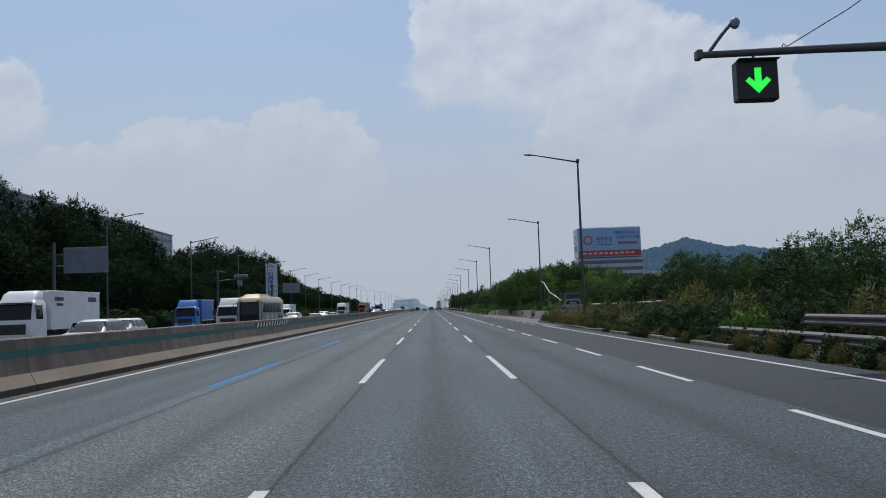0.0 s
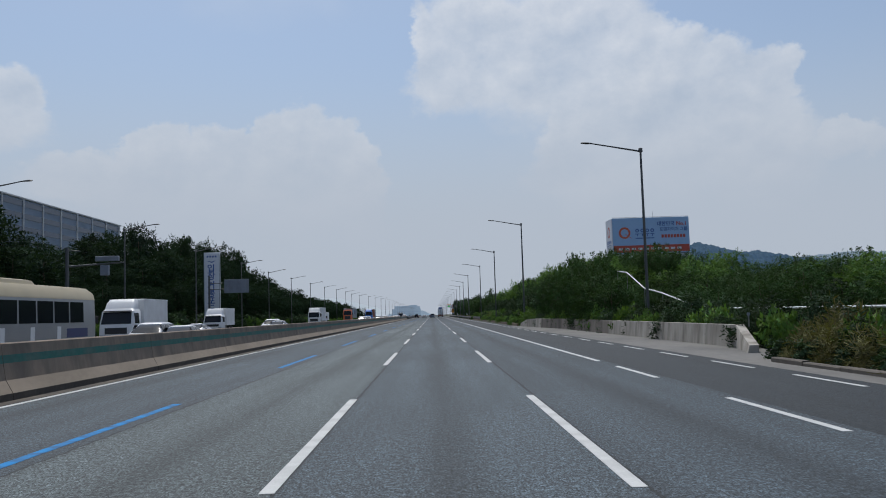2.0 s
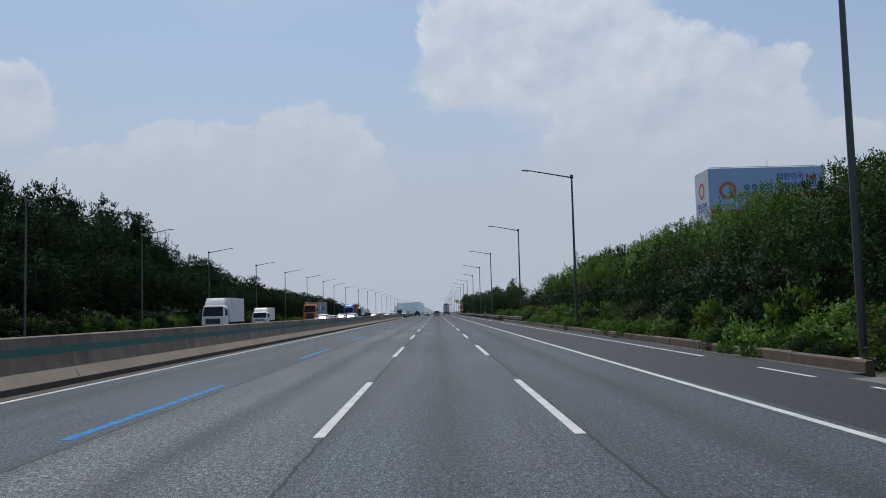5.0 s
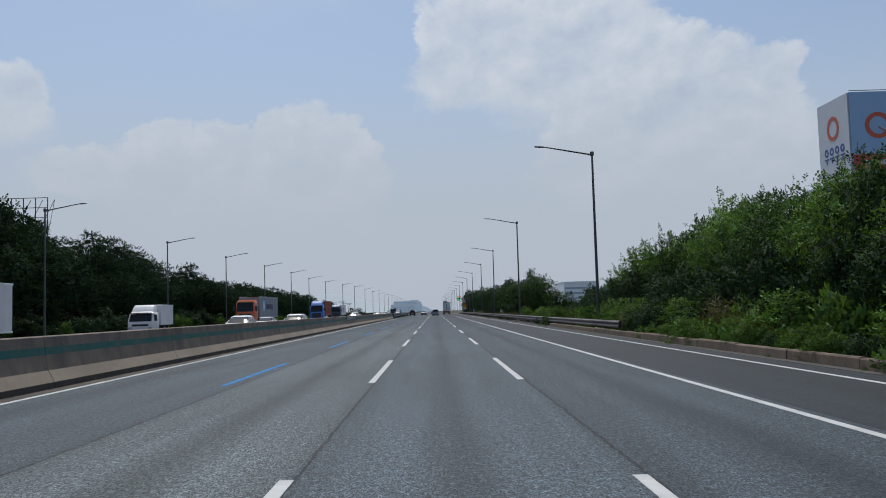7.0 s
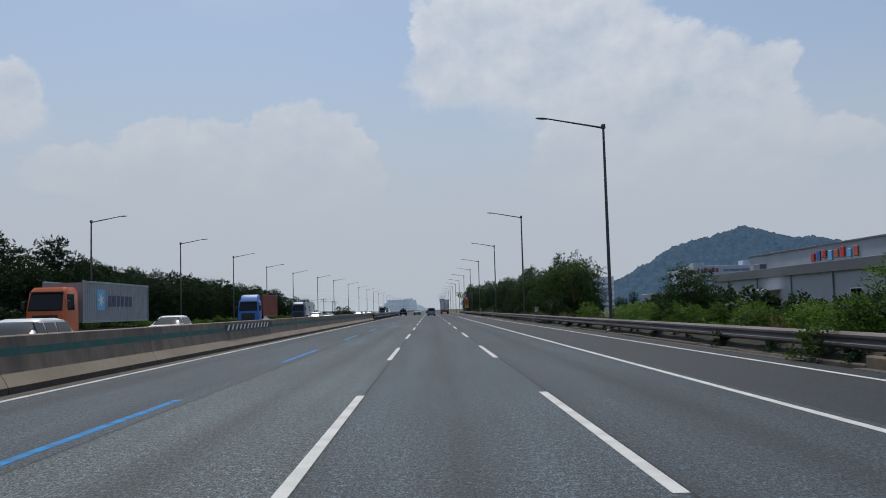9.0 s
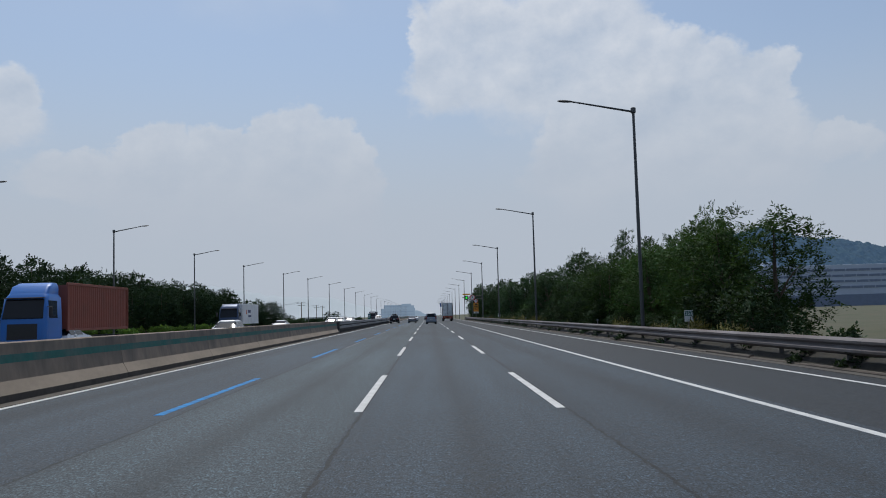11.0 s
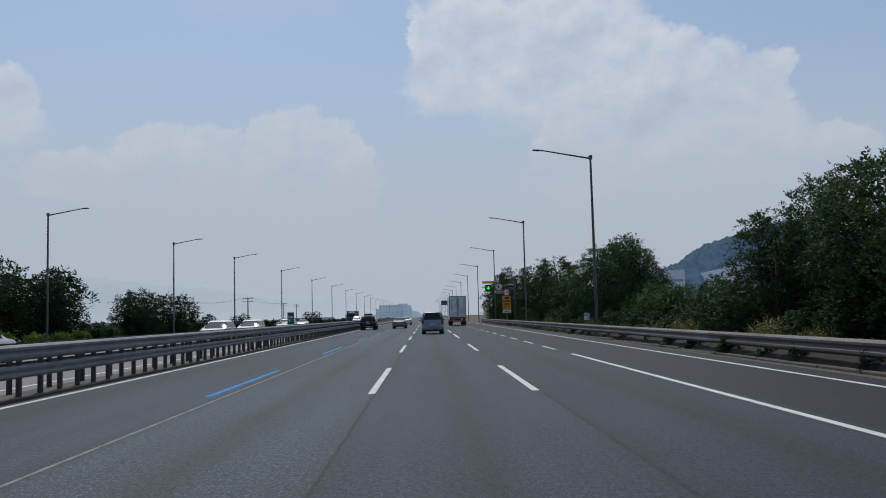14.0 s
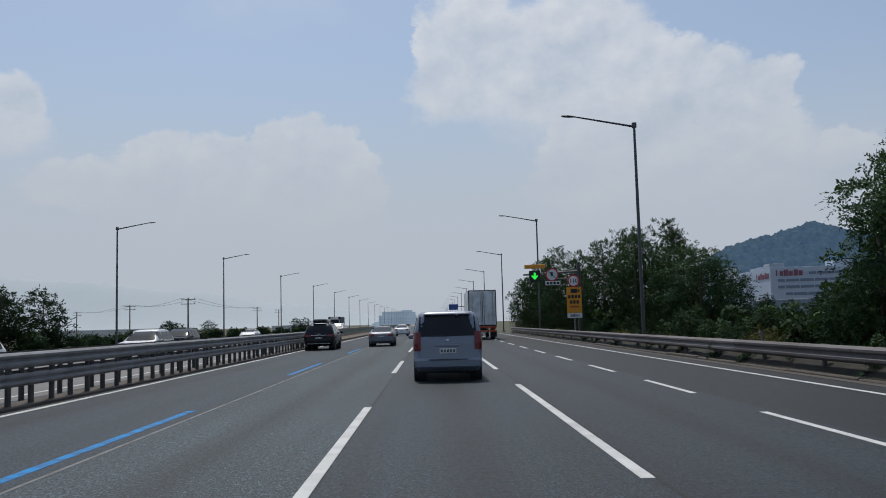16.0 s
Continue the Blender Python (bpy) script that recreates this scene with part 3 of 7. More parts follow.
def hatch_panel(y0, y1):
    h = thing("hatched_marking", "black and white diagonal hatched panel on concrete barrier", "road marking")
    part("panel", Mesh().add([(-9.697, y0, 0.88), (-9.697, y1, 0.88), (-9.722, y1, 1.14), (-9.722, y0, 1.14), (-9.75, y0, 0.88), (-9.75, y1, 0.88), (-9.76, y1, 1.14), (-9.76, y0, 1.14)],
         [(0, 1, 2, 3), (4, 7, 6, 5), (0, 4, 5, 1), (3, 2, 6, 7), (0, 3, 7, 4), (1, 5, 6, 2)]), BLACK, h)
    y = y0 + 0.1
    while y < y1 - 0.9:
        part("stripe", Mesh().add([(-9.691, y, 0.885), (-9.691, y + 0.32, 0.885), (-9.716, y + 0.75, 1.135), (-9.716, y + 0.43, 1.135)], [(0, 1, 2, 3)]), WHITE, h)
        y += 0.85


hatch_panel(47.8, 58.2)
hatch_panel(272.0, 283.2)

# ---- verge: kerbs and bay wall ----
# darker concrete: stains, and on the wall the overhang's shade painted in
WALL_STAIN_SHADE = material("stained_shaded_concrete", (0.13, 0.115, 0.1), 0.9, vary=0.3, scale=5, bump=0.3, bump_scale=30, dirt=(0.06, 0.055, 0.045), dirt_amount=0.8, dirt_scale=1.2, stretch=(1, 0.7, 0.35), random_tint=0.2)
WALL_PALE = material("pale_stained_wall", (0.34, 0.32, 0.285), 0.88, vary=0.3, scale=4, bump=0.35, bump_scale=26, dirt=(0.13, 0.115, 0.095), dirt_amount=0.8, dirt_scale=1.5, stretch=(1, 1, 0.3), random_tint=0.12)
kerb = thing("kerb", "low stained concrete kerb along the motorway verge", "kerb", kind="structure")
kd = Mesh().sweep_y([(0, -0.1), (0.02, 0.26), (0.05, 0.3), (0.2, 0.3), (0.24, -0.1)], [0.01, 3.98]).data("kerb_stone", KERB)
kd2 = Mesh().sweep_y([(0, -0.1), (0, 0.13), (0.03, 0.16), (0.2, 0.16), (0.22, -0.1)], [0.01, 1.98]).data("kerb_stone", WALL_STAIN_SHADE)
for k in range(-24, 38):
    if random.random() < 0.72:
        part("kerb_stone", kd2, KERB, kerb, at=(9.3 + random.uniform(-0.02, 0.02), 2 * k, random.uniform(-0.09, -0.02)))
for k in range(37, 63):
    part("kerb_stone", kd, KERB, kerb, at=(9.42 + random.uniform(-0.015, 0.015), 4 * k, random.uniform(-0.03, 0.01)))
kd3 = Mesh().sweep_y([(0, -0.1), (0.01, 0.07), (0.04, 0.1), (0.16, 0.1), (0.18, -0.1)], [0.01, 3.97]).data("kerb_stone", LIP)
for k in range(63, 130):
    part("kerb_stone", kd3, KERB, kerb, at=(9.4 + random.uniform(-0.02, 0.02), 4 * k, random.uniform(-0.05, 0.02)))
# soil and leaves, coloured near black for the shade below the beam
SOIL_SHADED = material("shaded_leaf_litter", (0.011, 0.0105, 0.007), 0.95, vary=0.5, scale=7, bump=0.7, bump_scale=18, dirt=(0.03, 0.026, 0.017), dirt_amount=0.6, dirt_scale=1.6)
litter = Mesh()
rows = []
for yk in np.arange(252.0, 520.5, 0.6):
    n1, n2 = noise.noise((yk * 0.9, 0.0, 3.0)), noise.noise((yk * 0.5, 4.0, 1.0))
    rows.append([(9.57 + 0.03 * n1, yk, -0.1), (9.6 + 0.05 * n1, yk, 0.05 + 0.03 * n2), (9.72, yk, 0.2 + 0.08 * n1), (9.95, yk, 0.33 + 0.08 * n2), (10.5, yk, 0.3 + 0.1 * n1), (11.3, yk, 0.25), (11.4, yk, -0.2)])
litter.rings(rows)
tagged(part("verge_soil", litter, SOIL_SHADED), "soil and fallen leaves under the guardrail, darkened as if shaded", "soil", kind="structure")
shoulder = Mesh().box((9.35, 390.0, -0.03), (0.52, 270.0, 0.08)).box((9.25, 200.0, -0.03), (0.32, 104.0, 0.08))
tagged(part("pavement_shoulder", shoulder, material("sandy_shoulder", (0.065, 0.06, 0.055), 0.95, vary=0.35, scale=6, bump=0.4, bump_scale=20, dirt=(0.07, 0.065, 0.055), dirt_amount=0.7, dirt_scale=0.9, stretch=(1, 0.4, 1))),
       "sandy dusty strip at the edge of the carriageway", "shoulder", kind="structure")


bay_wall = thing("retaining_wall", "low pale stained concrete retaining wall below the shrub bank", "wall", kind="structure")
for k in range(17):
    y0, y1 = 80.6 + 3.85 * k, 80.6 + 3.85 * k + 3.83
    tops = [0.86 * min(1.0, 0.3 + max(0.0, q - 80.6) / 3.4) * min(1.0, 0.4 + max(0.0, 146.0 - q) / 8.0) for q in (y0, y1)]
    xa, xb = right_foot(y0) - 0.05 - 0.5 * smooth01((83.5 - y0) / 3), right_foot(y1) - 0.05
    m = Mesh().add([(xa, y0, -0.1), (xb, y1, -0.1), (xb + 0.08, y1, tops[1]), (xa + 0.08, y0, tops[0]), (xa + 0.4, y0, -0.1), (xb + 0.4, y1, -0.1), (xb + 0.4, y1, tops[1]), (xa + 0.4, y0, tops[0])],
                   [(0, 1, 2, 3), (4, 7, 6, 5), (3, 2, 6, 7), (0, 3, 7, 4), (1, 5, 6, 2), (0, 4, 5, 1)])
    # middle panels take the darker colour where overhanging shrubs would shade them
    part("wall_panel", m, WALL_PALE if y0 < 105 or y0 > 134 else WALL_STAIN_SHADE, bay_wall)

# ---- street lamps ----


def street_lamp(height, arm, rise, label):
    s = thing("street_lamp", label, "street lamp", "motorway street lamps")
    part("base", Mesh().box((0, 0, 0.06), (0.45, 0.45, 0.28), 0.03), CONCRETE_PALE, s)
    part("pole", Mesh().tube([(0, 0, 0.1), (0, 0, height * 0.5), (0, 0, height - 0.02)], [0.104, 0.09, 0.066], 12), POLE, s, smooth=True)
    part("arm", Mesh().tube([(0.02, 0, height - 0.22), (-0.5, 0, height - 0.12), (-arm + 0.5, 0, height + rise * 0.85)], [0.06, 0.055, 0.04], 8), POLE, s, smooth=True)
    part("bracket", Mesh().box((0, 0, height - 0.14), (0.24, 0.2, 0.3), 0.04), POLE, s)
    lm = Mesh().rings([[(-arm + 0.55 - 0.75 * t, 0.13 * w * math.cos(a), height + rise * (0.85 + 0.12 * t) + 0.055 * w * math.sin(a)) for a in [2 * math.pi * i / 10 for i in range(10)]]
                       for t, w in ((0, 0.35), (0.12, 0.8), (0.5, 1.15), (0.85, 1.0), (1.0, 0.4))])
    part("lamp_head", lm, POLE, s, smooth=True)
    return s


lamp_right = street_lamp(11.87, 3.65, 0.45, "tall grey motorway lamp post with single arm over the verge")
lamp_right.matrix_basis = pose(10.75, 61.0, 0)
for y in (-26.0, 17.5, 150.3, 193.6, 236.3, 372.2, 417.4, 456.2) + tuple(498 + 43.5 * k for k in range(14)):
    copy_thing(lamp_right, pose(10.55, y, 0))
copy_thing(lamp_right, pose(13.6, 106.0, 0))
copy_thing(lamp_right, pose(9.82, 280.5, 0))
copy_thing(lamp_right, pose(10.25, 328.1, 0))
lamp_left = street_lamp(11.25, 3.35, 0.36, "grey motorway lamp post of the opposite carriageway")
lamp_left.matrix_basis = pose(-30.7, 110.0, 0, 0, 0, 180)
for x, y in ((-30.8, 54), (-30.8, 82), (-31.0, 138), (-31.7, 166.4), (-32, 195), (-33, 224), (-33.2, 252.7), (-33.6, 287.1), (-33.4, 316.2), (-32.8, 344), (-32.6, 373), (-33.5, 406.3), (-32.8, 435.3), (-30.9, 465.1), (-29.4, 490.9)) + tuple((-28.6, 528 + 44 * k) for k in range(20)):
    copy_thing(lamp_left, pose(x, y, 0, 0, 0, 180))


# ---- vegetation ----
def spray_mesh(name, rng, pos, axis, length, leaflets, size, mat, out):
    """Leaf sprays: leaflets (one blade each) set alternately along a drooping stalk. Blades are shaded as part of
    the clump they cover, whose outward way is out."""
    n = len(pos)
    ax = axis / np.linalg.norm(axis, axis=1)[:, None]
    sd = np.cross(ax, np.array((0, 0, 1.0)) + 0.5 * rng.normal(size=ax.shape))
    sd /= np.linalg.norm(sd, axis=1)[:, None]
    nm = np.cross(ax, sd)
    tris = []
    ln = length * (0.65 + 0.7 * rng.random((n, 1)))
    for i in range(leaflets):
        t = (i + 0.6) / leaflets
        root = pos + ax * ln * t - np.array((0, 0, 1.0)) * ln * 0.35 * t * t
        s = 1 if i % 2 else -1
        if i == leaflets - 1:
            d = ax + 0.25 * rng.normal(size=ax.shape)
        else:
            d = 0.45 * ax + s * sd + 0.3 * rng.normal(size=ax.shape)
        d /= np.linalg.norm(d, axis=1)[:, None]
        wv = np.cross(d, nm + 0.5 * rng.normal(size=ax.shape))
        wv /= np.linalg.norm(wv, axis=1)[:, None]
        L = size[0] * (0.7 + 0.6 * rng.random((n, 1)))
        Wd = size[1] * (0.7 + 0.6 * rng.random((n, 1)))
        tris.append(np.stack([root, root - wv * Wd * 0.5 + d * L * 0.45, root + d * L, root + wv * Wd * 0.5 + d * L * 0.55], axis=1))
    quads = np.concatenate(tris)
    way = np.tile(out, (leaflets, 1))
    flat_n = np.cross(quads[:, 1] - quads[:, 0], quads[:, 3] - quads[:, 0])
    flip = (flat_n * way).sum(axis=1) < 0
    quads[flip] = quads[flip][:, ::-1]
    flat_n[flip] *= -1
    flat_n /= np.linalg.norm(flat_n, axis=1)[:, None] + 1e-9
    soft_n = 0.62 * way + 0.38 * flat_n + 0.12 * rng.normal(size=way.shape)
    soft_n /= np.linalg.norm(soft_n, axis=1)[:, None]
    v = quads.reshape(-1, 3)
    k = len(v) // 4
    me = bpy.data.meshes.new(name)
    me.vertices.add(4 * k); me.loops.add(4 * k); me.polygons.add(k)
    me.vertices.foreach_set("co", v.astype(np.float32).ravel())
    me.loops.foreach_set("vertex_index", np.arange(4 * k, dtype=np.int32))
    me.polygons.foreach_set("loop_start", np.arange(0, 4 * k, 4, dtype=np.int32))
    me.materials.append(mat)
    me.update(calc_edges=True)
    me.shade_smooth()
    me.normals_split_custom_set_from_vertices(np.repeat(soft_n, 4, axis=0).tolist())
    return me


def make_tree(name, label, category, seed, height, rx, lobes, sprays, spray, leaflets, size, mat, base=0.1, trunk=0.14, group="", flat=0.8, cone=0.0, shoots=0.12, lift=0.45):
    """A trunk with limbs, and a crown of uneven lobes covered in leaf sprays."""
    rng = np.random.default_rng(seed)
    centre, rad = [], []
    for i in range(lobes):
        t = (i + rng.random()) / lobes
        w = rx * ((1 - t * cone) if cone else math.sin(math.pi * (0.22 + 0.68 * t)) ** 0.6)
        r = rx * rng.uniform(0.26, 0.5) * (1 - 0.3 * t)
        a = i * 2.4 + rng.uniform(-0.5, 0.5)
        q = max(0.0, w - r) * rng.uniform(0.45, 1.0)
        z = height * base + (height * (0.98 - base) - r * flat) * t
        centre.append((q * math.cos(a), q * math.sin(a), max(z, r * flat * 0.7)))
        rad.append(r)
    centre, rad = np.array(centre), np.array(rad)
    pick = rng.choice(lobes, sprays, p=rad ** 2 / (rad ** 2).sum())
    d = rng.normal(size=(sprays, 3))
    d[:, 2] += lift
    d /= np.linalg.norm(d, axis=1)[:, None]
    bump = np.array([noise.noise((p[0] * 2.3 + k, p[1] * 2.3, p[2] * 2.3)) for p, k in zip(d, pick)])
    rr = rad[pick] * (0.85 + 0.55 * bump) * np.where(rng.random(sprays) < 0.2, rng.uniform(0.3, 0.8, sprays), 1.0)
    pos = centre[pick] + d * rr[:, None] * np.array((1, 1, flat))
    pos[:, 2] = np.maximum(pos[:, 2], 0.04)
    axis = d * 0.8 + 0.5 * rng.normal(size=d.shape)
    axis[:, 2] += 0.1
    up = (rng.random(sprays) < shoots) & (d[:, 2] > 0.15)
    axis[up] = d[up] * 0.5 + np.array((0, 0, 1.4)) + 0.25 * rng.normal(size=(int(up.sum()), 3))
    pos[up] += np.array((0, 0, spray * 0.5)) * rng.random((int(up.sum()), 1)) * 1.6
    # outward way of each spray: from its lobe, and from the middle of the crown
    mid = np.array((0.0, 0.0, height * 0.45))
    away = (pos - mid) / np.array((rx, rx, height * 0.5))
    out = d * 0.6 + 0.6 * away / (np.linalg.norm(away, axis=1)[:, None] + 1e-6)
    out /= np.linalg.norm(out, axis=1)[:, None] + 1e-6
    t = thing(name, label, category, group)
    wood = Mesh()
    lean = rng.uniform(-0.25, 0.25, 2)
    wood.tube([(0, 0, -0.4), (lean[0] * 0.3, lean[1] * 0.3, height * 0.4), (lean[0], lean[1], height * 0.85)], [trunk, trunk * 0.7, trunk * 0.2], 7)
    for i in range(min(lobes, 12)):
        q = centre[i]
        h = min(q[2] * 0.7, height * rng.uniform(0.1, 0.5))
        wood.tube([(lean[0] * h / height, lean[1] * h / height, h), (q[0] * 0.5, q[1] * 0.5, h + (q[2] - h) * 0.6), tuple(q)], [trunk * 0.45, trunk * 0.28, trunk * 0.08], 5)
    part("trunk", wood, BARK, t, smooth=True)
    part("crown", spray_mesh("crown", rng, pos, axis, spray, leaflets, size, mat, out), mat, t)
    t["tall"] = float(height)
    return t


PROTO = {}


def variants(key, count, **kw):
    PROTO[key] = [make_tree(seed=len(PROTO) * 100 + i + 1, **kw) for i in range(count)]
    for o in PROTO[key]:
        o["free"] = 1


variants("locust", 4, name="locust_tree", label="leafy green locust tree with drooping leaf sprays on the verge", category="tree", height=7.5, rx=2.7, lobes=17, sprays=1200, spray=0.55, leaflets=9, size=(0.165, 0.078), mat=LEAF_L, base=0.06, group="verge trees", shoots=0.16)
variants("shrub", 4, name="shrub", label="dense green shrub with long leafy shoots on the bank", category="shrub", height=3.0, rx=1.9, lobes=9, sprays=560, spray=0.38, leaflets=6, size=(0.19, 0.09), mat=LEAF_S, base=0.02, trunk=0.05, group="bank shrubs", shoots=0.2)
variants("thicket", 4, name="thicket_bush", label="large dense green bush in the bank thicket", category="bush", height=4.2, rx=2.9, lobes=13, sprays=800, spray=0.56, leaflets=9, size=(0.165, 0.075), mat=LEAF_A, base=0.02, trunk=0.07, group="bank thicket", shoots=0.18)
variants("lush", 3, name="thicket_bush", label="large bright green bush in the bank thicket", category="bush", height=4.2, rx=2.9, lobes=13, sprays=800, spray=0.56, leaflets=9, size=(0.165, 0.075), mat=LEAF_D, base=0.02, trunk=0.07, group="bank thicket", shoots=0.2)
variants("fresh", 3, name="leafy_bush", label="bright green leafy bush on the bank", category="bush", height=3.0, rx=2.0, lobes=9, sprays=540, spray=0.38, leaflets=6, size=(0.19, 0.09), mat=LEAF_D, base=0.02, trunk=0.05, group="bank shrubs", shoots=0.2)
variants("weed", 3, name="weed_clump", label="tall pale green roadside weeds and reeds", category="weeds", height=1.25, rx=1.0, lobes=7, sprays=240, spray=0.42, leaflets=4, size=(0.3, 0.035), mat=LEAF_G, base=0.0, trunk=0.012, group="verge weeds", shoots=0.5, lift=0.6)
variants("low", 3, name="low_weeds", label="low green weeds and vines at the verge", category="weeds", height=0.9, rx=1.0, lobes=7, sprays=240, spray=0.24, leaflets=5, size=(0.16, 0.09), mat=LEAF_D, base=0.0, trunk=0.012, group="verge weeds", shoots=0.2)
variants("dusky", 4, name="locust_tree", label="dense locust tree beside the guardrail, leaves darkened as if backlit", category="tree", height=7.5, rx=2.8, lobes=15, sprays=1500, spray=0.45, leaflets=9, size=(0.145, 0.075), mat=LEAF_K, base=0.06, group="verge trees", shoots=0.06)
variants("hedge", 3, name="hedge_bush", label="low dark green bush at the foot of the slope", category="bush", height=3.0, rx=2.0, lobes=9, sprays=420, spray=0.45, leaflets=5, size=(0.3, 0.2), mat=LEAF_S, base=0.02, trunk=0.05, group="slope bushes")
variants("oak", 4, name="broadleaf_tree", label="dark green broadleaf tree on the wooded slope", category="tree", height=9.5, rx=4.1, lobes=28, sprays=800, spray=0.8, leaflets=6, size=(0.34, 0.2), mat=LEAF_B, base=0.05, trunk=0.2, group="woodland trees", shoots=0.1)
variants("pine", 3, name="pine_tree", label="tall dark green pine tree with layered branches", category="pine tree", height=12.5, rx=3.7, lobes=20, sprays=900, spray=0.7, leaflets=5, size=(0.5, 0.11), mat=LEAF_C, base=0.15, trunk=0.24, group="woodland trees", cone=0.75, flat=0.45, shoots=0.2)
rng = random.Random(7)


def plant(key, x, y, top=None, scale=1.0):
    """A plant at x, y, as tall as its top asks, or of the given scale."""
    src = rng.choice(PROTO[key])
    g = ground_height(x, y)
    s = scale * rng.uniform(0.85, 1.18)
    sz = s * rng.uniform(0.9, 1.1)
    if top is not None:
        sz = max(0.25, (top * rng.uniform(0.9, 1.08) - g) / src["tall"])
        s = max(0.6 * sz, min(1.25 * sz, 1.0)) * rng.uniform(0.92, 1.1)
    m = Matrix.Translation((x, y, g - 0.08)) @ Matrix.Rotation(rng.uniform(0, 6.283), 4, "Z") @ Matrix.Diagonal((s, s, sz, 1))
    if src.get("free"):
        del src["free"]
        src.matrix_basis = m
        return src
    return copy_thing(src, m) if abs(src.scale.x - 1) < 1e-6 else copy_thing(src, m @ Matrix.Diagonal((1 / src.scale.x, 1 / src.scale.y, 1 / src.scale.z, 1)))


u = rng.uniform
# right verge before the lay-by
y = -6.0
while y < 77:
    if 32 < y < 57 or y > 68:
        k = rng.choice(("weed", "shrub", "shrub"))
        plant(k, 10.3 + u(-0.1, 0.4), y, scale=u(0.7, 1.0)) if k == "weed" else plant(k, 10.6 + u(-0.1, 0.4), y, u(1.0, 1.7))
    if y > 68:
        plant("weed", 9.9 + 0.06 * (y - 60) * u(0.6, 1.0), y + 0.8, scale=u(0.7, 1.0))
    plant("hedge", 9.95 + u(0, 0.25), y + 1.3, u(0.4, 0.7))
    plant("weed", 9.75 + u(0, 0.2), y + 0.3, scale=u(0.3, 0.5))
    if not 57 < y < 68:
        plant(rng.choice(("shrub", "shrub", "weed")), 12.3 + u(0, 0.9), y + 1, u(1.3, 2.0))
    if 28 < y < 57 or y > 68:
        plant(rng.choice(("low", "weed", "shrub")), 11.2 + u(0, 0.8), y + 0.6, u(0.9, 1.7))
    y += 2.1
y = 6.0
while y < 84:
    plant("shrub", 14.3 + u(-0.6, 0.6), y, (2.3 if y < 48 else 1.0) + u(-0.35, 0.15))
    plant(rng.choice(("shrub", "thicket")), 18.2 + u(-1.2, 1.2), y + 1.4, 3.8 + u(-0.8, 0.6))
    plant("locust" if rng.random() < 0.5 else "thicket", 23.0 + u(-1.5, 1.5), y + 0.7, 4.9 + u(-0.8, 0.8))
    y += 3.6
BANK = ((60, 0.5), (100, 0.52), (122, 0.54), (133, 0.74), (144, 0.98), (160, 1.04), (190, 1.06), (235, 1.0), (245, 0.96), (252, 0.8), (263, 0.3))
y = 83.0
while y < 261:                                  # the bank above the lay-by
    e, f, b = right_foot(y), bank_line(y), ramp_table(y, BANK)
    if y > 122:
        plant(rng.choice(("shrub", "low", "fresh")), e + 1.0 + u(-0.2, 0.5), y, 1.9 * b)
    if y < 143:
        plant(rng.choice(("low", "shrub", "shrub")), e + 0.75 + u(-0.1, 0.2), y + 1.5, u(1.15, 1.7))
    if y > 104:
        plant("shrub", e + 2.5 + u(-0.4, 0.6), y + 0.4, 3.5 * b)
    else:
        plant(rng.choice(("low", "shrub")), e + 1.3 + u(-0.3, 0.3), y, 1.5)
        plant("shrub", e + 3.0 + u(-0.4, 0.6), y + 1.2, 2.2)
    # brighter leaf colour grows commoner in the upper rows, imitating sunlit tops
    plant(rng.choice(("thicket", "lush", "shrub", "lush") if y > 180 else ("thicket", "thicket", "shrub")), f + 5.4 + u(-0.8, 0.8), y + 1.1, 5.9 * b)
    plant(rng.choice(("thicket", "lush", "lush") if y > 170 else ("thicket", "thicket", "lush")), f + 8.6 + u(-1, 1), y + 2.2, 7.5 * b)
    plant(rng.choice(("lush", "lush", "thicket") if y > 165 else ("thicket", "lush", "thicket")), f + 12.4 + u(-1.2, 1.2), y + 0.6, 8.6 * (min(b, 0.96) if y < 175 else b))
    if y > 100:
        plant(rng.choice(("thicket", "lush")), f + 17.0 + u(-1.5, 1.5), y + 1.8, 9.4 * (min(b, 0.9) if y < 178 else b))
    y += 3.7
y = 150.0
while y < 520:                                  # weeds behind the kerb
    if y > 290:
        plant(rng.choice(("hedge", "weed", "hedge")), 10.9 + u(-0.1, 0.6), y, u(0.5, 0.95))
    else:
        plant(rng.choice(("low", "weed", "low")), 10.9 + u(-0.1, 0.6), y, scale=u(0.5, 0.8) if y > 240 else u(0.7, 1.1))
    if y < 222:
        plant(rng.choice(("low", "low", "shrub", "fresh")), 10.0 + u(-0.05, 0.35), y + 1.0, u(0.6, 1.1))
    y += 2.0 if y < 330 else 3.6
y = 253.0
while y < 470:                                  # creepers under the rail
    plant(rng.choice(("hedge", "shrub", "hedge")), 10.0 + u(-0.12, 0.25), y, u(0.45, 0.75))
    y += u(2.0, 5.0)
y = 258.0
while y < 306:
    plant("fresh", 13.5 + u(-0.8, 1.5), y, 1.5 + u(-0.3, 0.4))
    plant("hedge", 17.5 + u(-1, 3), y + 1.5, 1.8 + u(-0.4, 0.5))
    y += 2.8
plant("locust", 14.4, 281.0, 4.1)
plant("thicket", 15.2, 282.5, 3.6)
plant("fresh", 11.0, 262.0, 1.6)
plant("fresh", 11.0, 278.0, 1.0)
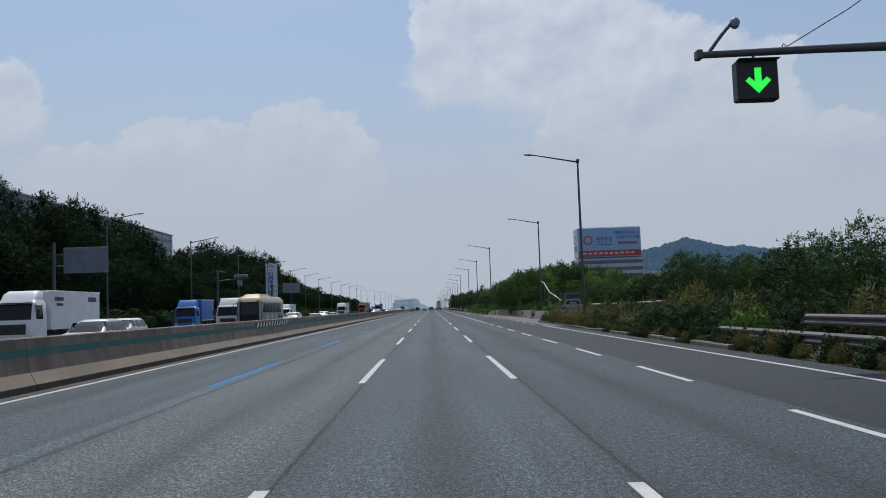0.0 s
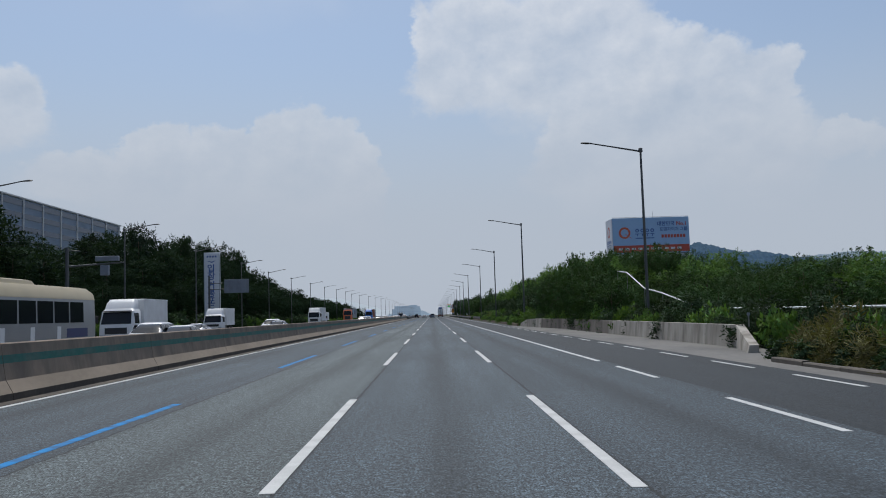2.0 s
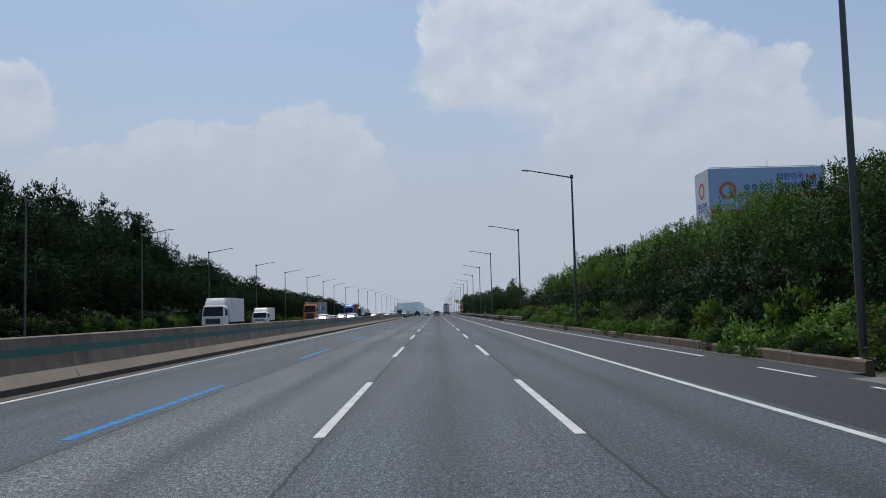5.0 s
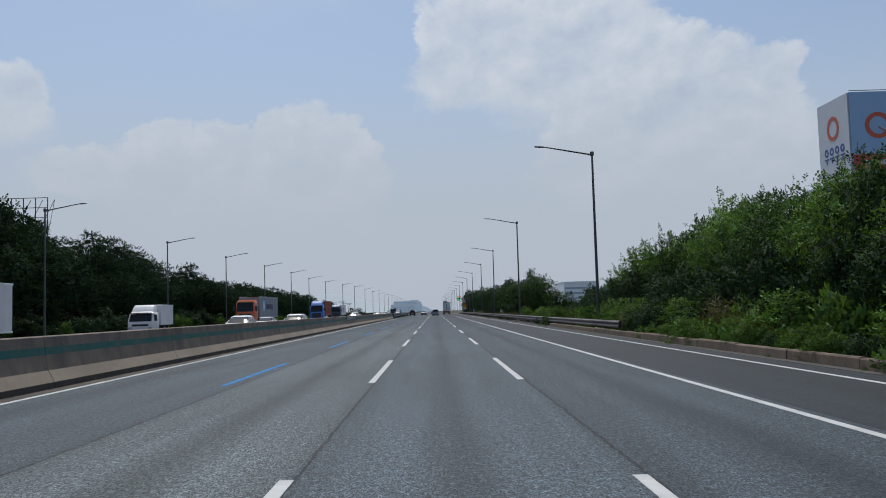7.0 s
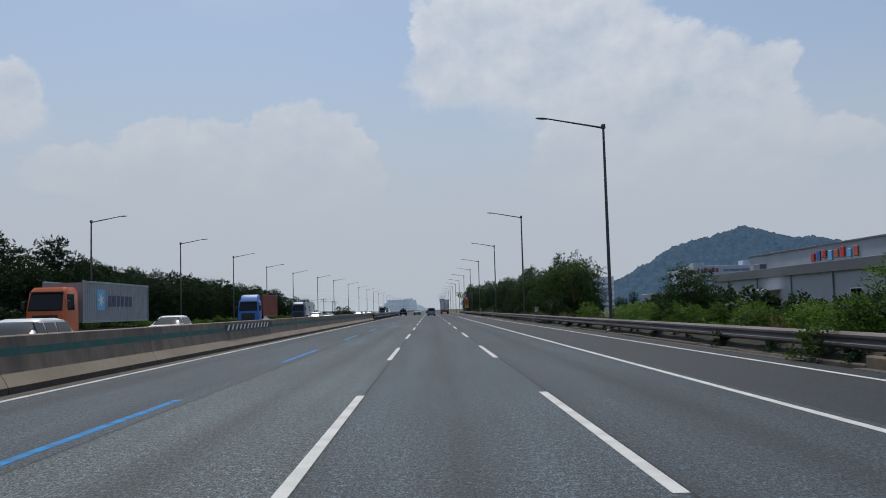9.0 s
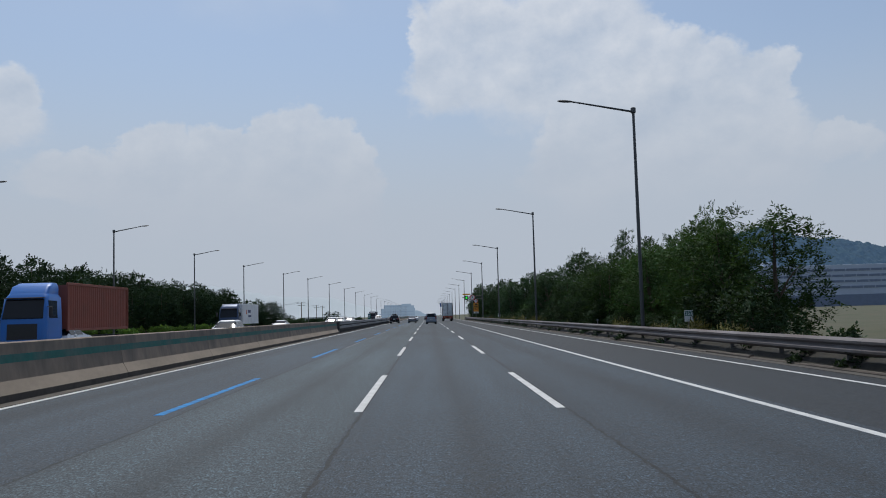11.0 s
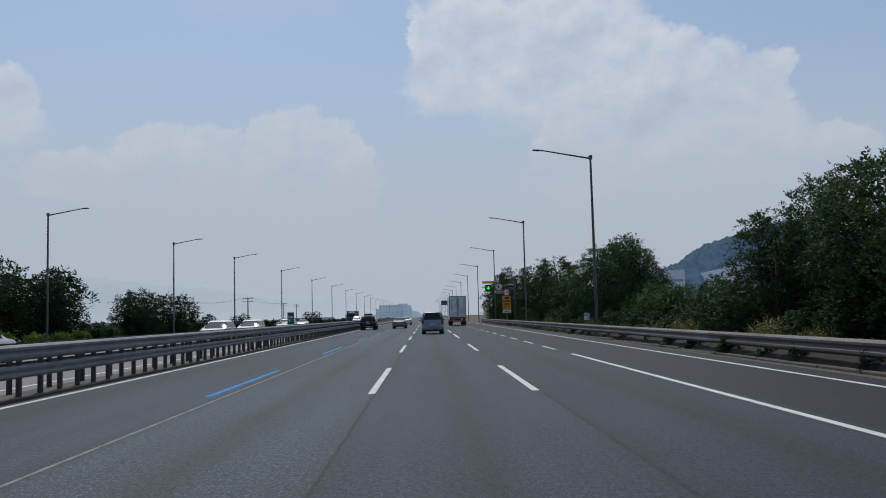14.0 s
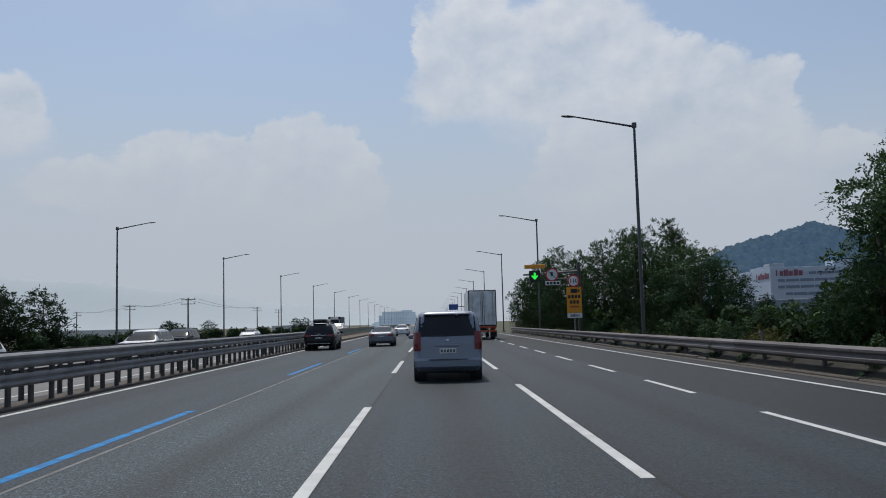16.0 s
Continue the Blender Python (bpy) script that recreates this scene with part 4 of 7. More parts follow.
for x, y, t in ((13.2, 130, 6.3), (13.6, 134, 6.8), (14.0, 137, 6.8), (14.5, 127, 6.4), (13.0, 140, 6.0), (15.4, 132, 7.0), (13.4, 124, 5.4), (15.0, 136, 7.0), (13.2, 115, 4.2), (13.4, 118, 4.8), (13.6, 121, 5.2)):
    plant("thicket", x, y, t)
for x, y, t in ((21.5, 138.0, 7.6), (23.5, 142.5, 8.2), (25.0, 139.5, 7.4)):
    plant("locust", x, y, t)
plant("fresh", 10.3, 254.5, 1.7)
plant("shrub", 10.5, 224.5, 1.6)
plant("shrub", 10.8, 222.0, 1.9)
plant("shrub", 13.5, 253.0, 3.5)
plant("fresh", 14.5, 256.5, 3.0)
for y0, y1, ratio, dens in ((318, 345, 0.34, 3.6), (346, 376, 0.305, 3.6), (380, 393, 0.41, 3.6), (394, 403, 0.35, 3.8), (429, 441, 0.42, 3.2)):
    y = y0
    while y < y1:
        for x, odds in ((14.4, 1.0), (18.2, 1.0), (22.8, 0.75)):
            late = {318: 5.2, 346: 0.5, 429: 8.0, 468: 4.5}.get(y0, 0.0) * (x - 14.4)
            if rng.random() < odds and y > y0 + late:
                xx = x + u(-1.0, 1.0)
                plant("dusky" if y0 >= 380 or (y0 == 346 and rng.random() < 0.65) else "locust", xx, y + u(0, 1.8), 1.6 + ratio * xx * u(0.82, 1.06))
        if y0 < 500:
            plant("shrub", 12.5 + u(-0.2, 0.6), y + 1, u(1.2, 2.6))
        y += dens
for x, y, t in ((15.3, 477, 9.2), (16.8, 482, 10.2), (18.5, 478, 9.6), (14.2, 484, 8.6), (20.5, 485, 9.3), (13.6, 490, 8.4), (17.5, 490, 10.0), (17.2, 467.5, 6.2), (16.3, 471.5, 7.2),
                (18.7, 468.5, 5.4), (20.5, 472, 4.6), (12.6, 500, 9.2), (13.2, 506, 8.6), (15.6, 503, 8.8), (12.8, 514, 9.0), (14.6, 520, 8.4), (13.0, 529, 8.8), (13.4, 540, 8.2), (16.2, 535, 8.6)):
    plant("dusky", x, y, t)
for x, y, t in ((118, 668, 8.0), (127, 676, 9.5), (136, 672, 9.0), (146, 682, 9.8), (158, 676, 9.0), (167, 686, 9.6), (178, 680, 9.2), (110, 690, 9.0), (98, 660, 5.0), (60, 600, 4.5), (48, 560, 3.6), (70, 590, 4.8), (84, 610, 5.2), (40, 520, 3.0), (33, 505, 2.6)):
    plant("oak", x, y, t)
for x, y, t in ((16.5, 422, 3.4), (18.0, 424, 3.7), (19.5, 426, 3.8), (21.0, 424, 3.6), (17.3, 428, 3.5), (22.5, 428, 3.8)):
    plant("thicket", x, y, t)
for x, y, t in ((22.5, 430, 4.4), (24.2, 433, 4.6), (18.2, 443, 8.6), (20.5, 444, 8.3), (22.0, 448, 7.6), (23.8, 451, 6.0), (17.0, 441, 8.2), (18.8, 445, 8.8), (20.4, 449, 9.4)):
    plant("dusky", x, y, t)
y = 404.0
while y < 512:
    plant(rng.choice(("shrub", "shrub", "hedge")), 13.8 + u(-0.5, 1.5), y, u(1.2, 2.2))
    plant("hedge", 17.5 + u(-1, 3), y + 1, u(1.4, 2.6))
    y += 4.2

y = 30.0
while y < 330:                                  # rank growth at the foot of the far slope
    plant(rng.choice(("hedge", "hedge", "low")), -36.2 + u(-0.5, 0.5), y, u(1.0, 2.2))
    y += 3.0
# left slope beyond the opposite carriageway: heights of the wood's edge
WOOD = ((-100, 21.5), (62, 21.5), (92, 18.8), (140, 18.0), (150, 12.8), (172, 13.2), (205, 18.2), (266, 18.8), (286, 14.6), (324, 13.4), (334, 9.3), (430, 8.6), (490, 7.8))
y = 34.0
while y < 328:
    k = ramp_table(y, WOOD)
    pine = 0.75 if y < 112 else 0.12
    plant("hedge", -37.6 + u(-0.6, 0.6), y + 1, 2.6 + u(-0.5, 0.7))
    plant("oak", -41.3 + u(-0.8, 0.8), y + 2, k * 0.52)
    plant("oak", -45.5 + u(-1, 1), y + 0.6, k * 0.78)
    plant("pine" if rng.random() < pine else "oak", -50.5 + u(-1.5, 1.5), y + 2.4, k)
    if rng.random() < 0.7:
        plant("pine" if rng.random() < pine else "oak", -57.0 + u(-2, 2), y + 1.2, k * 1.1)
    y += 5.6
y = 330.0
while y < 452:
    k = ramp_table(y, WOOD)
    plant("low", -35.4 + u(-0.5, 0.5), y, scale=1.3)
    plant("oak", -40.0 + u(-1.2, 1.2), y, k * 0.78)
    plant("oak", -45.0 + u(-1.5, 1.5), y + 2.2, k)
    if rng.random() < 0.6:
        plant("oak", -51.0 + u(-1.5, 1.5), y + 1.0, k * 1.08)
    y += 5.4
for x, y, t in ((-41, 457, 7.6), (-44, 462, 8.2), (-38, 471, 5.6), (-39, 478, 6.1), (-37.5, 486, 5.7), (-38, 495, 6.0), (-42, 483, 6.2), (-42, 493, 6.0), (-60, 640, 4), (-75, 655, 4.5), (-52, 760, 5), (-58, 775, 5), (-45, 562, 2.8)):
    plant("oak", x, y, t)
y = 454.0
while y < 760:
    plant("hedge", -37.5 + u(-1.5, 1.5), y, u(0.9, 1.7))
    if y < 570:
        plant("hedge", -41.0 + u(-1.5, 1.5), y + 2, u(1.0, 2.0))
    y += 4.5 if y < 600 else 7.0
for x, y, k in ((9.75, 57.6, 0.55), (10.5, 58.6, 0.72), (9.9, 60.2, 0.6), (10.7, 61.4, 0.75), (11.4, 62.6, 0.8), (10.0, 62.8, 0.6), (10.6, 64.4, 0.72), (11.5, 65.4, 0.62),
                (10.1, 66.2, 0.68), (10.9, 66.6, 0.6), (12.3, 65.6, 0.8), (12.2, 61.0, 0.85)):
    plant("weed", x, y, scale=k * 1.2)        # reeds round the foot of the board


# ---- vehicles ----
def car_paint(name, color, metal=0.25, rough=0.42):
    return material(name, color, rough, metal, coat=0.1 if max(color) > 0.05 else 0.05, spec=0.4 if max(color) > 0.05 else 0.22, vary=0.04, scale=3.0, dirt=tuple(c * 0.6 + 0.03 for c in color), dirt_amount=0.25, dirt_scale=1.5)


GLASS = material("tinted_car_glass", (0.012, 0.015, 0.02), 0.1, 0.0, spec=0.28, vary=0.2, scale=1.0)
RUBBER = material("tyre_rubber", (0.02, 0.02, 0.02), 0.85, vary=0.2, scale=20)
DARK = material("dark_plastic", (0.025, 0.026, 0.028), 0.6, vary=0.15, scale=9)
ALLOY = material("alloy_rim", (0.45, 0.46, 0.48), 0.35, 0.85, vary=0.1, scale=8)
CHROME = material("chrome_trim", (0.6, 0.62, 0.65), 0.18, 1.0, vary=0.05, scale=5)
RED_LENS = material("red_lamp_lens", (0.17, 0.012, 0.01), 0.3, coat=0.15, vary=0.25, scale=14)
AMBER = material("amber_lamp_lens", (0.6, 0.2, 0.02), 0.25, coat=0.4, vary=0.2, scale=14)
LENS = material("clear_lamp_lens", (0.6, 0.62, 0.65), 0.12, 0.3, coat=0.5, vary=0.2, scale=14)
PLATE = material("number_plate_white", (0.62, 0.64, 0.62), 0.5, vary=0.05)
PLATE_BAR = material("plate_bars", (0.04, 0.05, 0.05), 0.6, vary=0.05)
SILVER_BLUE = car_paint("silver_blue_paint", (0.2, 0.235, 0.29), 0.3, 0.36)
BLACK_CAR = car_paint("black_car_paint", (0.006, 0.006, 0.008), 0.0, 0.25)
GREY_CAR = car_paint("grey_car_paint", (0.15, 0.16, 0.185), 0.4)
WHITE_CAR = car_paint("white_car_paint", (0.72, 0.73, 0.74), 0.0)
SILVER_CAR = car_paint("silver_car_paint", (0.46, 0.47, 0.49), 0.5)
ORANGE_CAB = car_paint("orange_cab_paint", (0.62, 0.14, 0.045), 0.0)
BLUE_CAB = car_paint("blue_cab_paint", (0.03, 0.16, 0.5), 0.0)
BEIGE = car_paint("beige_coach_paint", (0.42, 0.35, 0.22), 0.0)
COACH_GREY = car_paint("grey_coach_paint", (0.3, 0.31, 0.32), 0.4)
BOX_WHITE = material("white_box_body", (0.7, 0.71, 0.72), 0.5, vary=0.05, scale=2, dirt=(0.45, 0.44, 0.42), dirt_amount=0.35, dirt_scale=0.8)
BOX_GREY = material("grey_container_steel", (0.27, 0.31, 0.34), 0.55, 0.1, vary=0.08, scale=3, dirt=(0.18, 0.18, 0.17), dirt_amount=0.4, dirt_scale=1.0)
BOX_RED = material("rust_red_container", (0.26, 0.07, 0.045), 0.6, 0.1, vary=0.1, scale=3, dirt=(0.15, 0.06, 0.04), dirt_amount=0.4, dirt_scale=1.0)
DOOR_GREY = material("grey_truck_doors", (0.78, 0.82, 0.83), 0.5, 0.0, vary=0.08, scale=3, dirt=(0.25, 0.26, 0.26), dirt_amount=0.5, dirt_scale=1.2)
ORANGE_RED = material("orange_underrun_bar", (0.5, 0.09, 0.03), 0.5, vary=0.15, scale=6)
NAVY_INK = material("navy_ink", (0.02, 0.03, 0.12), 0.5, vary=0.05)
SKY_INK = material("light_blue_emblem", (0.12, 0.45, 0.72), 0.5, vary=0.05)


def level_at(levels, z):
    for a, b in zip(levels, levels[1:]):
        if z <= b[0]:
            t = (z - a[0]) / (b[0] - a[0])
            return [p + (q - p) * t for p, q in zip(a, b)]
    return list(levels[-1])


def shell(levels, n=5):
    """A body from stacked outlines: height, half width, rear y, front y, corner radius."""
    rings = []
    for z, w, yr, yf, r in levels:
        ring = []
        for cx, cy, a0 in ((w - r, yf - r, 0), (-w + r, yf - r, 90), (-w + r, yr + r, 180), (w - r, yr + r, 270)):
            for i in range(n + 1):
                a = radians(a0 + 90 * i / n)
                ring.append((cx + r * math.cos(a), cy + r * math.sin(a), z))
        rings.append(ring)
    return Mesh().rings(rings)


def face_patch(levels, face, z0, z1, u0, u1, out=0.012, n=4, inset_top=0.0):
    """A panel that lies on the shell. face: rear, front, left or right; u: across, or along, in metres."""
    m = Mesh()
    zs = sorted({z0 + (z1 - z0) * i / n for i in range(n + 1)} | {lv[0] for lv in levels if z0 + 0.01 < lv[0] < z1 - 0.01})
    across = face in ("rear", "front")
    nu = 9 if across else 3
    for layer in (out, -0.03):
        for z in zs:
            _, w, yr, yf, r = level_at(levels, z)
            a, b = level_at(levels, z - 0.02), level_at(levels, z + 0.02)
            slope = abs((b[2 if face == "rear" else 3] - a[2 if face == "rear" else 3]) / 0.04) if across else abs((b[1] - a[1]) / 0.04)
            off = layer * math.sqrt(1 + slope * slope)
            s = inset_top * (z - z0) / (z1 - z0)
            for i in range(nu):
                u_ = u0 + s + (u1 - u0 - 2 * s) * i / (nu - 1)
                if across:
                    bow = max(0.0, min(abs(u_), w - 0.005) - (w - r))
                    dip = r - math.sqrt(max(0.0, r * r - bow * bow))
                    m.v.append((u_, yr - off + dip if face == "rear" else yf + off - dip, z))
                else:
                    m.v.append(((1 if face == "right" else -1) * (w + off), u_, z))
    rows = len(zs)
    k = rows * nu
    for i in range(rows - 1):
        for j in range(nu - 1):
            a = i * nu + j
            m.f.append((a, a + 1, a + nu + 1, a + nu))
            m.f.append((k + a, k + a + nu, k + a + nu + 1, k + a + 1))
    edge = [i * nu for i in range(rows)] + [(rows - 1) * nu + j for j in range(1, nu)] + [i * nu + nu - 1 for i in range(rows - 2, -1, -1)] + [j for j in range(nu - 2, 0, -1)]
    for a, b in zip(edge, edge[1:] + edge[:1]):
        m.f.append((a, k + a, k + b, b))
    return m


WHEELS = {}


def add_wheel(parent, x, y, radius, width):
    key = (round(radius, 2), round(width, 2))
    if key not in WHEELS:
        h = width / 2
        prof = [(-h, radius * 0.62), (-h, radius * 0.9), (-h * 0.75, radius), (h * 0.75, radius), (h, radius * 0.9), (h, radius * 0.62)]
        n = 20
        tyre = Mesh().rings([[(px, pr * math.cos(2 * math.pi * i / n), pr * math.sin(2 * math.pi * i / n)) for i in range(n)] for px, pr in prof], caps=False)
        rim = Mesh().rings([[(px, pr * math.cos(2 * math.pi * i / n), pr * math.sin(2 * math.pi * i / n)) for i in range(n)] for px, pr in ((-h * 0.8, radius * 0.64), (-h * 0.55, radius * 0.5), (-h * 0.7, radius * 0.15), (h * 0.7, radius * 0.15), (h * 0.55, radius * 0.5), (h * 0.8, radius * 0.64))])
        WHEELS[key] = (tyre.data("tyre", RUBBER, True), rim.data("rim", ALLOY, True))
    t, r = WHEELS[key]
    w = part("wheel", t, RUBBER, parent, at=(x, y, radius))
    part("rim", r, ALLOY, w, "alloy rim")


def add_plate(parent, y, z, w=0.46, h=0.14, face=-1):
    p = part("number_plate", Mesh().box((0, y, z), (w, 0.02, h), 0.004), PLATE, parent, "white number plate")
    for i in range(5):
        part("plate_bar", Mesh().box((-w * 0.36 + i * w * 0.18, y + face * 0.012, z), (w * 0.1, 0.004, h * 0.55)), PLATE_BAR, p)


def mirrors(parent, w, y, z, mat, s=0.2):
    for k in (-1, 1):
        part("side_mirror", Mesh().box((k * (w + 0.14), y, z), (s, 0.12, s * 0.75), 0.04), mat, parent)


VAN = [(0.30, 0.84, 0.14, 4.98, 0.16), (0.42, 0.91, 0.02, 5.1, 0.18), (0.6, 0.935, 0.0, 5.14, 0.2), (0.66, 0.94, 0.06, 5.12, 0.2), (1.05, 0.955, 0.09, 4.95, 0.2), (1.16, 0.95, 0.11, 4.5, 0.2),
       (1.4, 0.915, 0.17, 4.05, 0.2), (1.72, 0.84, 0.27, 3.5, 0.22), (1.85, 0.79, 0.33, 3.3, 0.24), (1.91, 0.7, 0.42, 3.15, 0.26), (1.93, 0.5, 0.6, 2.9, 0.3)]
MPV = [(0.28, 0.86, 0.16, 4.95, 0.18), (0.42, 0.95, 0.02, 5.1, 0.2), (0.62, 0.975, 0.0, 5.12, 0.22), (0.95, 0.985, 0.06, 5.0, 0.24), (1.04, 0.98, 0.08, 4.3, 0.24), (1.35, 0.89, 0.24, 3.7, 0.24),
       (1.6, 0.79, 0.42, 3.2, 0.26), (1.7, 0.7, 0.55, 3.0, 0.28), (1.74, 0.5, 0.8, 2.7, 0.3)]
SEDAN = [(0.22, 0.8, 0.18, 4.5, 0.2), (0.36, 0.89, 0.03, 4.68, 0.26), (0.6, 0.915, 0.0, 4.72, 0.3), (0.8, 0.92, 0.05, 4.5, 0.3), (0.93, 0.9, 0.12, 3.7, 0.3), (1.02, 0.86, 0.3, 3.4, 0.28), (1.08, 0.8, 0.75, 3.25, 0.24),
         (1.3, 0.68, 1.3, 2.75, 0.24), (1.42, 0.58, 1.62, 2.4, 0.26), (1.455, 0.4, 1.85, 2.2, 0.2)]
SUVL = [(0.26, 0.82, 0.14, 4.45, 0.18), (0.4, 0.91, 0.02, 4.62, 0.22), (0.62, 0.93, 0.0, 4.66, 0.24), (0.95, 0.93, 0.06, 4.5, 0.26), (1.05, 0.92, 0.1, 3.6, 0.24), (1.35, 0.82, 0.32, 3.1, 0.24), (1.58, 0.72, 0.55, 2.6, 0.26), (1.66, 0.55, 0.8, 2.3, 0.3)]


def passenger_car(name, label, category, levels, paint, spec, at, group=""):
    c = thing(name, label, category, group, at=at)
    body = part("body", shell(levels, 6), paint, c, smooth=True)
    L = levels[2][3]
    zg0, zg1 = spec["glass"]
    w0 = level_at(levels, zg0)[1]
    part("rear_window", face_patch(levels, "rear", zg0, zg1, -w0 * 0.86, w0 * 0.86, inset_top=spec.get("taper", 0.06)), GLASS, c, "dark tinted rear window", smooth=True)
    part("windscreen", face_patch(levels, "front", zg0, zg1, -w0 * 0.88, w0 * 0.88, inset_top=0.1), GLASS, c, "dark windscreen", smooth=True)
    for side in ("left", "right"):
        for y0, y1 in spec["sides"]:
            part("side_window", face_patch(levels, side, zg0 + 0.02, zg1 - 0.04, y0, y1, inset_top=0.05), GLASS, c, smooth=True)
    r, ww = spec.get("wheel", 0.33), 0.23
    for x in (-1, 1):
        for y in spec.get("axles", (0.85, L - 0.95)):
            part("wheel_arch", Mesh().tube([(x * 0.6, y, r), (x * (levels[2][1] + 0.006), y, r)], r + 0.07, 20), DARK, c)
            add_wheel(c, x * (levels[2][1] - 0.1), y, r, ww)
    return c, body


van_spec = {"glass": (1.24, 1.8), "sides": ((0.45, 1.6), (1.7, 2.75), (2.85, 3.5)), "wheel": 0.34, "axles": (0.95, 4.1), "taper": 0.05}
van, _b = passenger_car("minivan", "silver-blue minivan with dark tailgate window and red tail lamps", "van", VAN, SILVER_BLUE, van_spec, pose(0.0, 435.5, 0))
for s in (-1, 1):
    x0, x1 = sorted((s * 0.735, s * 0.935))
    lamp = part("tail_lamp", face_patch(VAN, "rear", 0.86, 1.36, x0, x1, 0.02, 6), RED_LENS, van, "tall red tail lamp", smooth=True)
    part("indicator", face_patch(VAN, "rear", 1.0, 1.08, x0, x1, 0.026, 3), RED_LENS, lamp, "darker red lens band", smooth=True)
part("tailgate", face_patch(VAN, "rear", 0.63, 1.17, -0.715, 0.715, 0.014, 6), SILVER_BLUE, van, smooth=True)
part("rear_bumper", Mesh().box((0, 0.03, 0.5), (1.84, 0.14, 0.28), 0.06), SILVER_BLUE, van, smooth=True)
part("bumper_step", Mesh().box((0, -0.02, 0.625), (1.1, 0.06, 0.012), 0.004), SILVER_BLUE, van)
part("lower_valance", Mesh().box((0, 0.25, 0.33), (1.5, 0.2, 0.16), 0.03), DARK, van)
part("exhaust_shield", Mesh().box((0, 0.5, 0.25), (0.9, 0.3, 0.05), 0.02), CHROME, van)
part("handle_trim", Mesh().box((0, 0.065, 0.985), (0.66, 0.035, 0.045), 0.012), SILVER_BLUE, van)
part("emblem", Mesh().box((0, 0.075, 1.12), (0.12, 0.02, 0.06), 0.01), CHROME, van)
part("rear_wiper", Mesh().tube([(0.0, 0.1, 1.24), (-0.5, 0.105, 1.27)], 0.012, 6), DARK, van)
part("spoiler", Mesh().box((0, 0.33, 1.84), (1.3, 0.2, 0.05), 0.02), SILVER_BLUE, van)
part("rear_camera", Mesh().box((0.27, 0.26, 1.8), (0.1, 0.1, 0.08), 0.02), DARK, van)
add_plate(van, 0.05, 0.84)
mirrors(van, 0.93, 3.6, 1.2, SILVER_BLUE)

mpv_spec = {"glass": (1.08, 1.6), "sides": ((0.5, 1.5), (1.6, 2.6), (2.7, 3.4)), "wheel": 0.35, "axles": (0.98, 4.05), "taper": 0.1}
mpv, _b = passenger_car("minivan", "black minivan with a black roof box", "minivan", MPV, BLACK_CAR, mpv_spec, pose(-7.8, 467.8, 0))
for s in (-1, 1):
    x0, x1 = sorted((s * 0.55, s * 0.965))
    part("tail_lamp", face_patch(MPV, "rear", 0.9, 1.04, x0, x1, 0.02, 4), RED_LENS, mpv, "red tail lamp", smooth=True)
    part("reflector", Mesh().box((s * 0.75, 0.0, 0.5), (0.2, 0.03, 0.04), 0.01), RED_LENS, mpv)
    part("roof_rail", Mesh().tube([(s * 0.62, 0.75, 1.7), (s * 0.62, 0.95, 1.78), (s * 0.62, 2.7, 1.78), (s * 0.62, 2.9, 1.71)], 0.02, 6), CHROME, mpv)
part("chrome_strip", Mesh().box((0, 0.05, 0.98), (1.05, 0.03, 0.035), 0.01), CHROME, mpv)
part("lower_trim", Mesh().box((0, 0.0, 0.44), (1.5, 0.05, 0.05), 0.015), CHROME, mpv)
part("rear_bumper", Mesh().box((0, 0.05, 0.56), (1.86, 0.14, 0.3), 0.06), BLACK_CAR, mpv, smooth=True)
part("emblem", Mesh().box((0, 0.05, 1.05), (0.14, 0.02, 0.06), 0.01), CHROME, mpv)
add_plate(mpv, 0.035, 0.78)
mirrors(mpv, 0.96, 3.55, 1.12, BLACK_CAR)
for y in (1.0, 2.3):
    part("roof_bar", Mesh().tube([(-0.66, y, 1.8), (0.66, y, 1.8)], 0.022, 6), DARK, mpv)
box_levels = [(1.82, 0.4, 0.62, 2.75, 0.12), (1.88, 0.47, 0.5, 2.95, 0.2), (1.98, 0.46, 0.52, 2.9, 0.22), (2.05, 0.38, 0.7, 2.6, 0.22)]
part("roof_box", shell(box_levels, 5), BLACK_CAR, mpv, "glossy black roof box", smooth=True)

sedan_spec = {"glass": (1.07, 1.4), "sides": ((1.35, 2.2), (2.25, 2.95)), "wheel": 0.32, "axles": (0.95, 3.75), "taper": 0.08}


def sedan(label, paint, at):
    s, _ = passenger_car("sedan", label, "car", SEDAN, paint, sedan_spec, at, "cars on the carriageway")
    for k in (-1, 1):
        x0, x1 = sorted((k * 0.5, k * 0.86))
        part("tail_lamp", face_patch(SEDAN, "rear", 0.74, 0.9, x0, x1, 0.02, 4), RED_LENS, s, "red tail lamp", smooth=True)
    part("rear_bumper", Mesh().box((0, 0.06, 0.46), (1.72, 0.14, 0.26), 0.06), paint, s, smooth=True)
    part("lower_valance", Mesh().box((0, 0.12, 0.28), (1.4, 0.14, 0.12), 0.03), DARK, s)
    add_plate(s, 0.03, 0.68)
    mirrors(s, 0.88, 3.0, 0.98, paint, 0.16)
    return s


sedan("grey metallic saloon car with red tail lamps", GREY_CAR, pose(-4.08, 473.4, 0))
sedan("white saloon car ahead in the middle lane", WHITE_CAR, pose(-4.25, 520.0, 0))
sedan("dark red saloon car far ahead", car_paint("dark_red_paint", (0.07, 0.015, 0.015), 0.2), pose(-0.9, 562.0, 0))


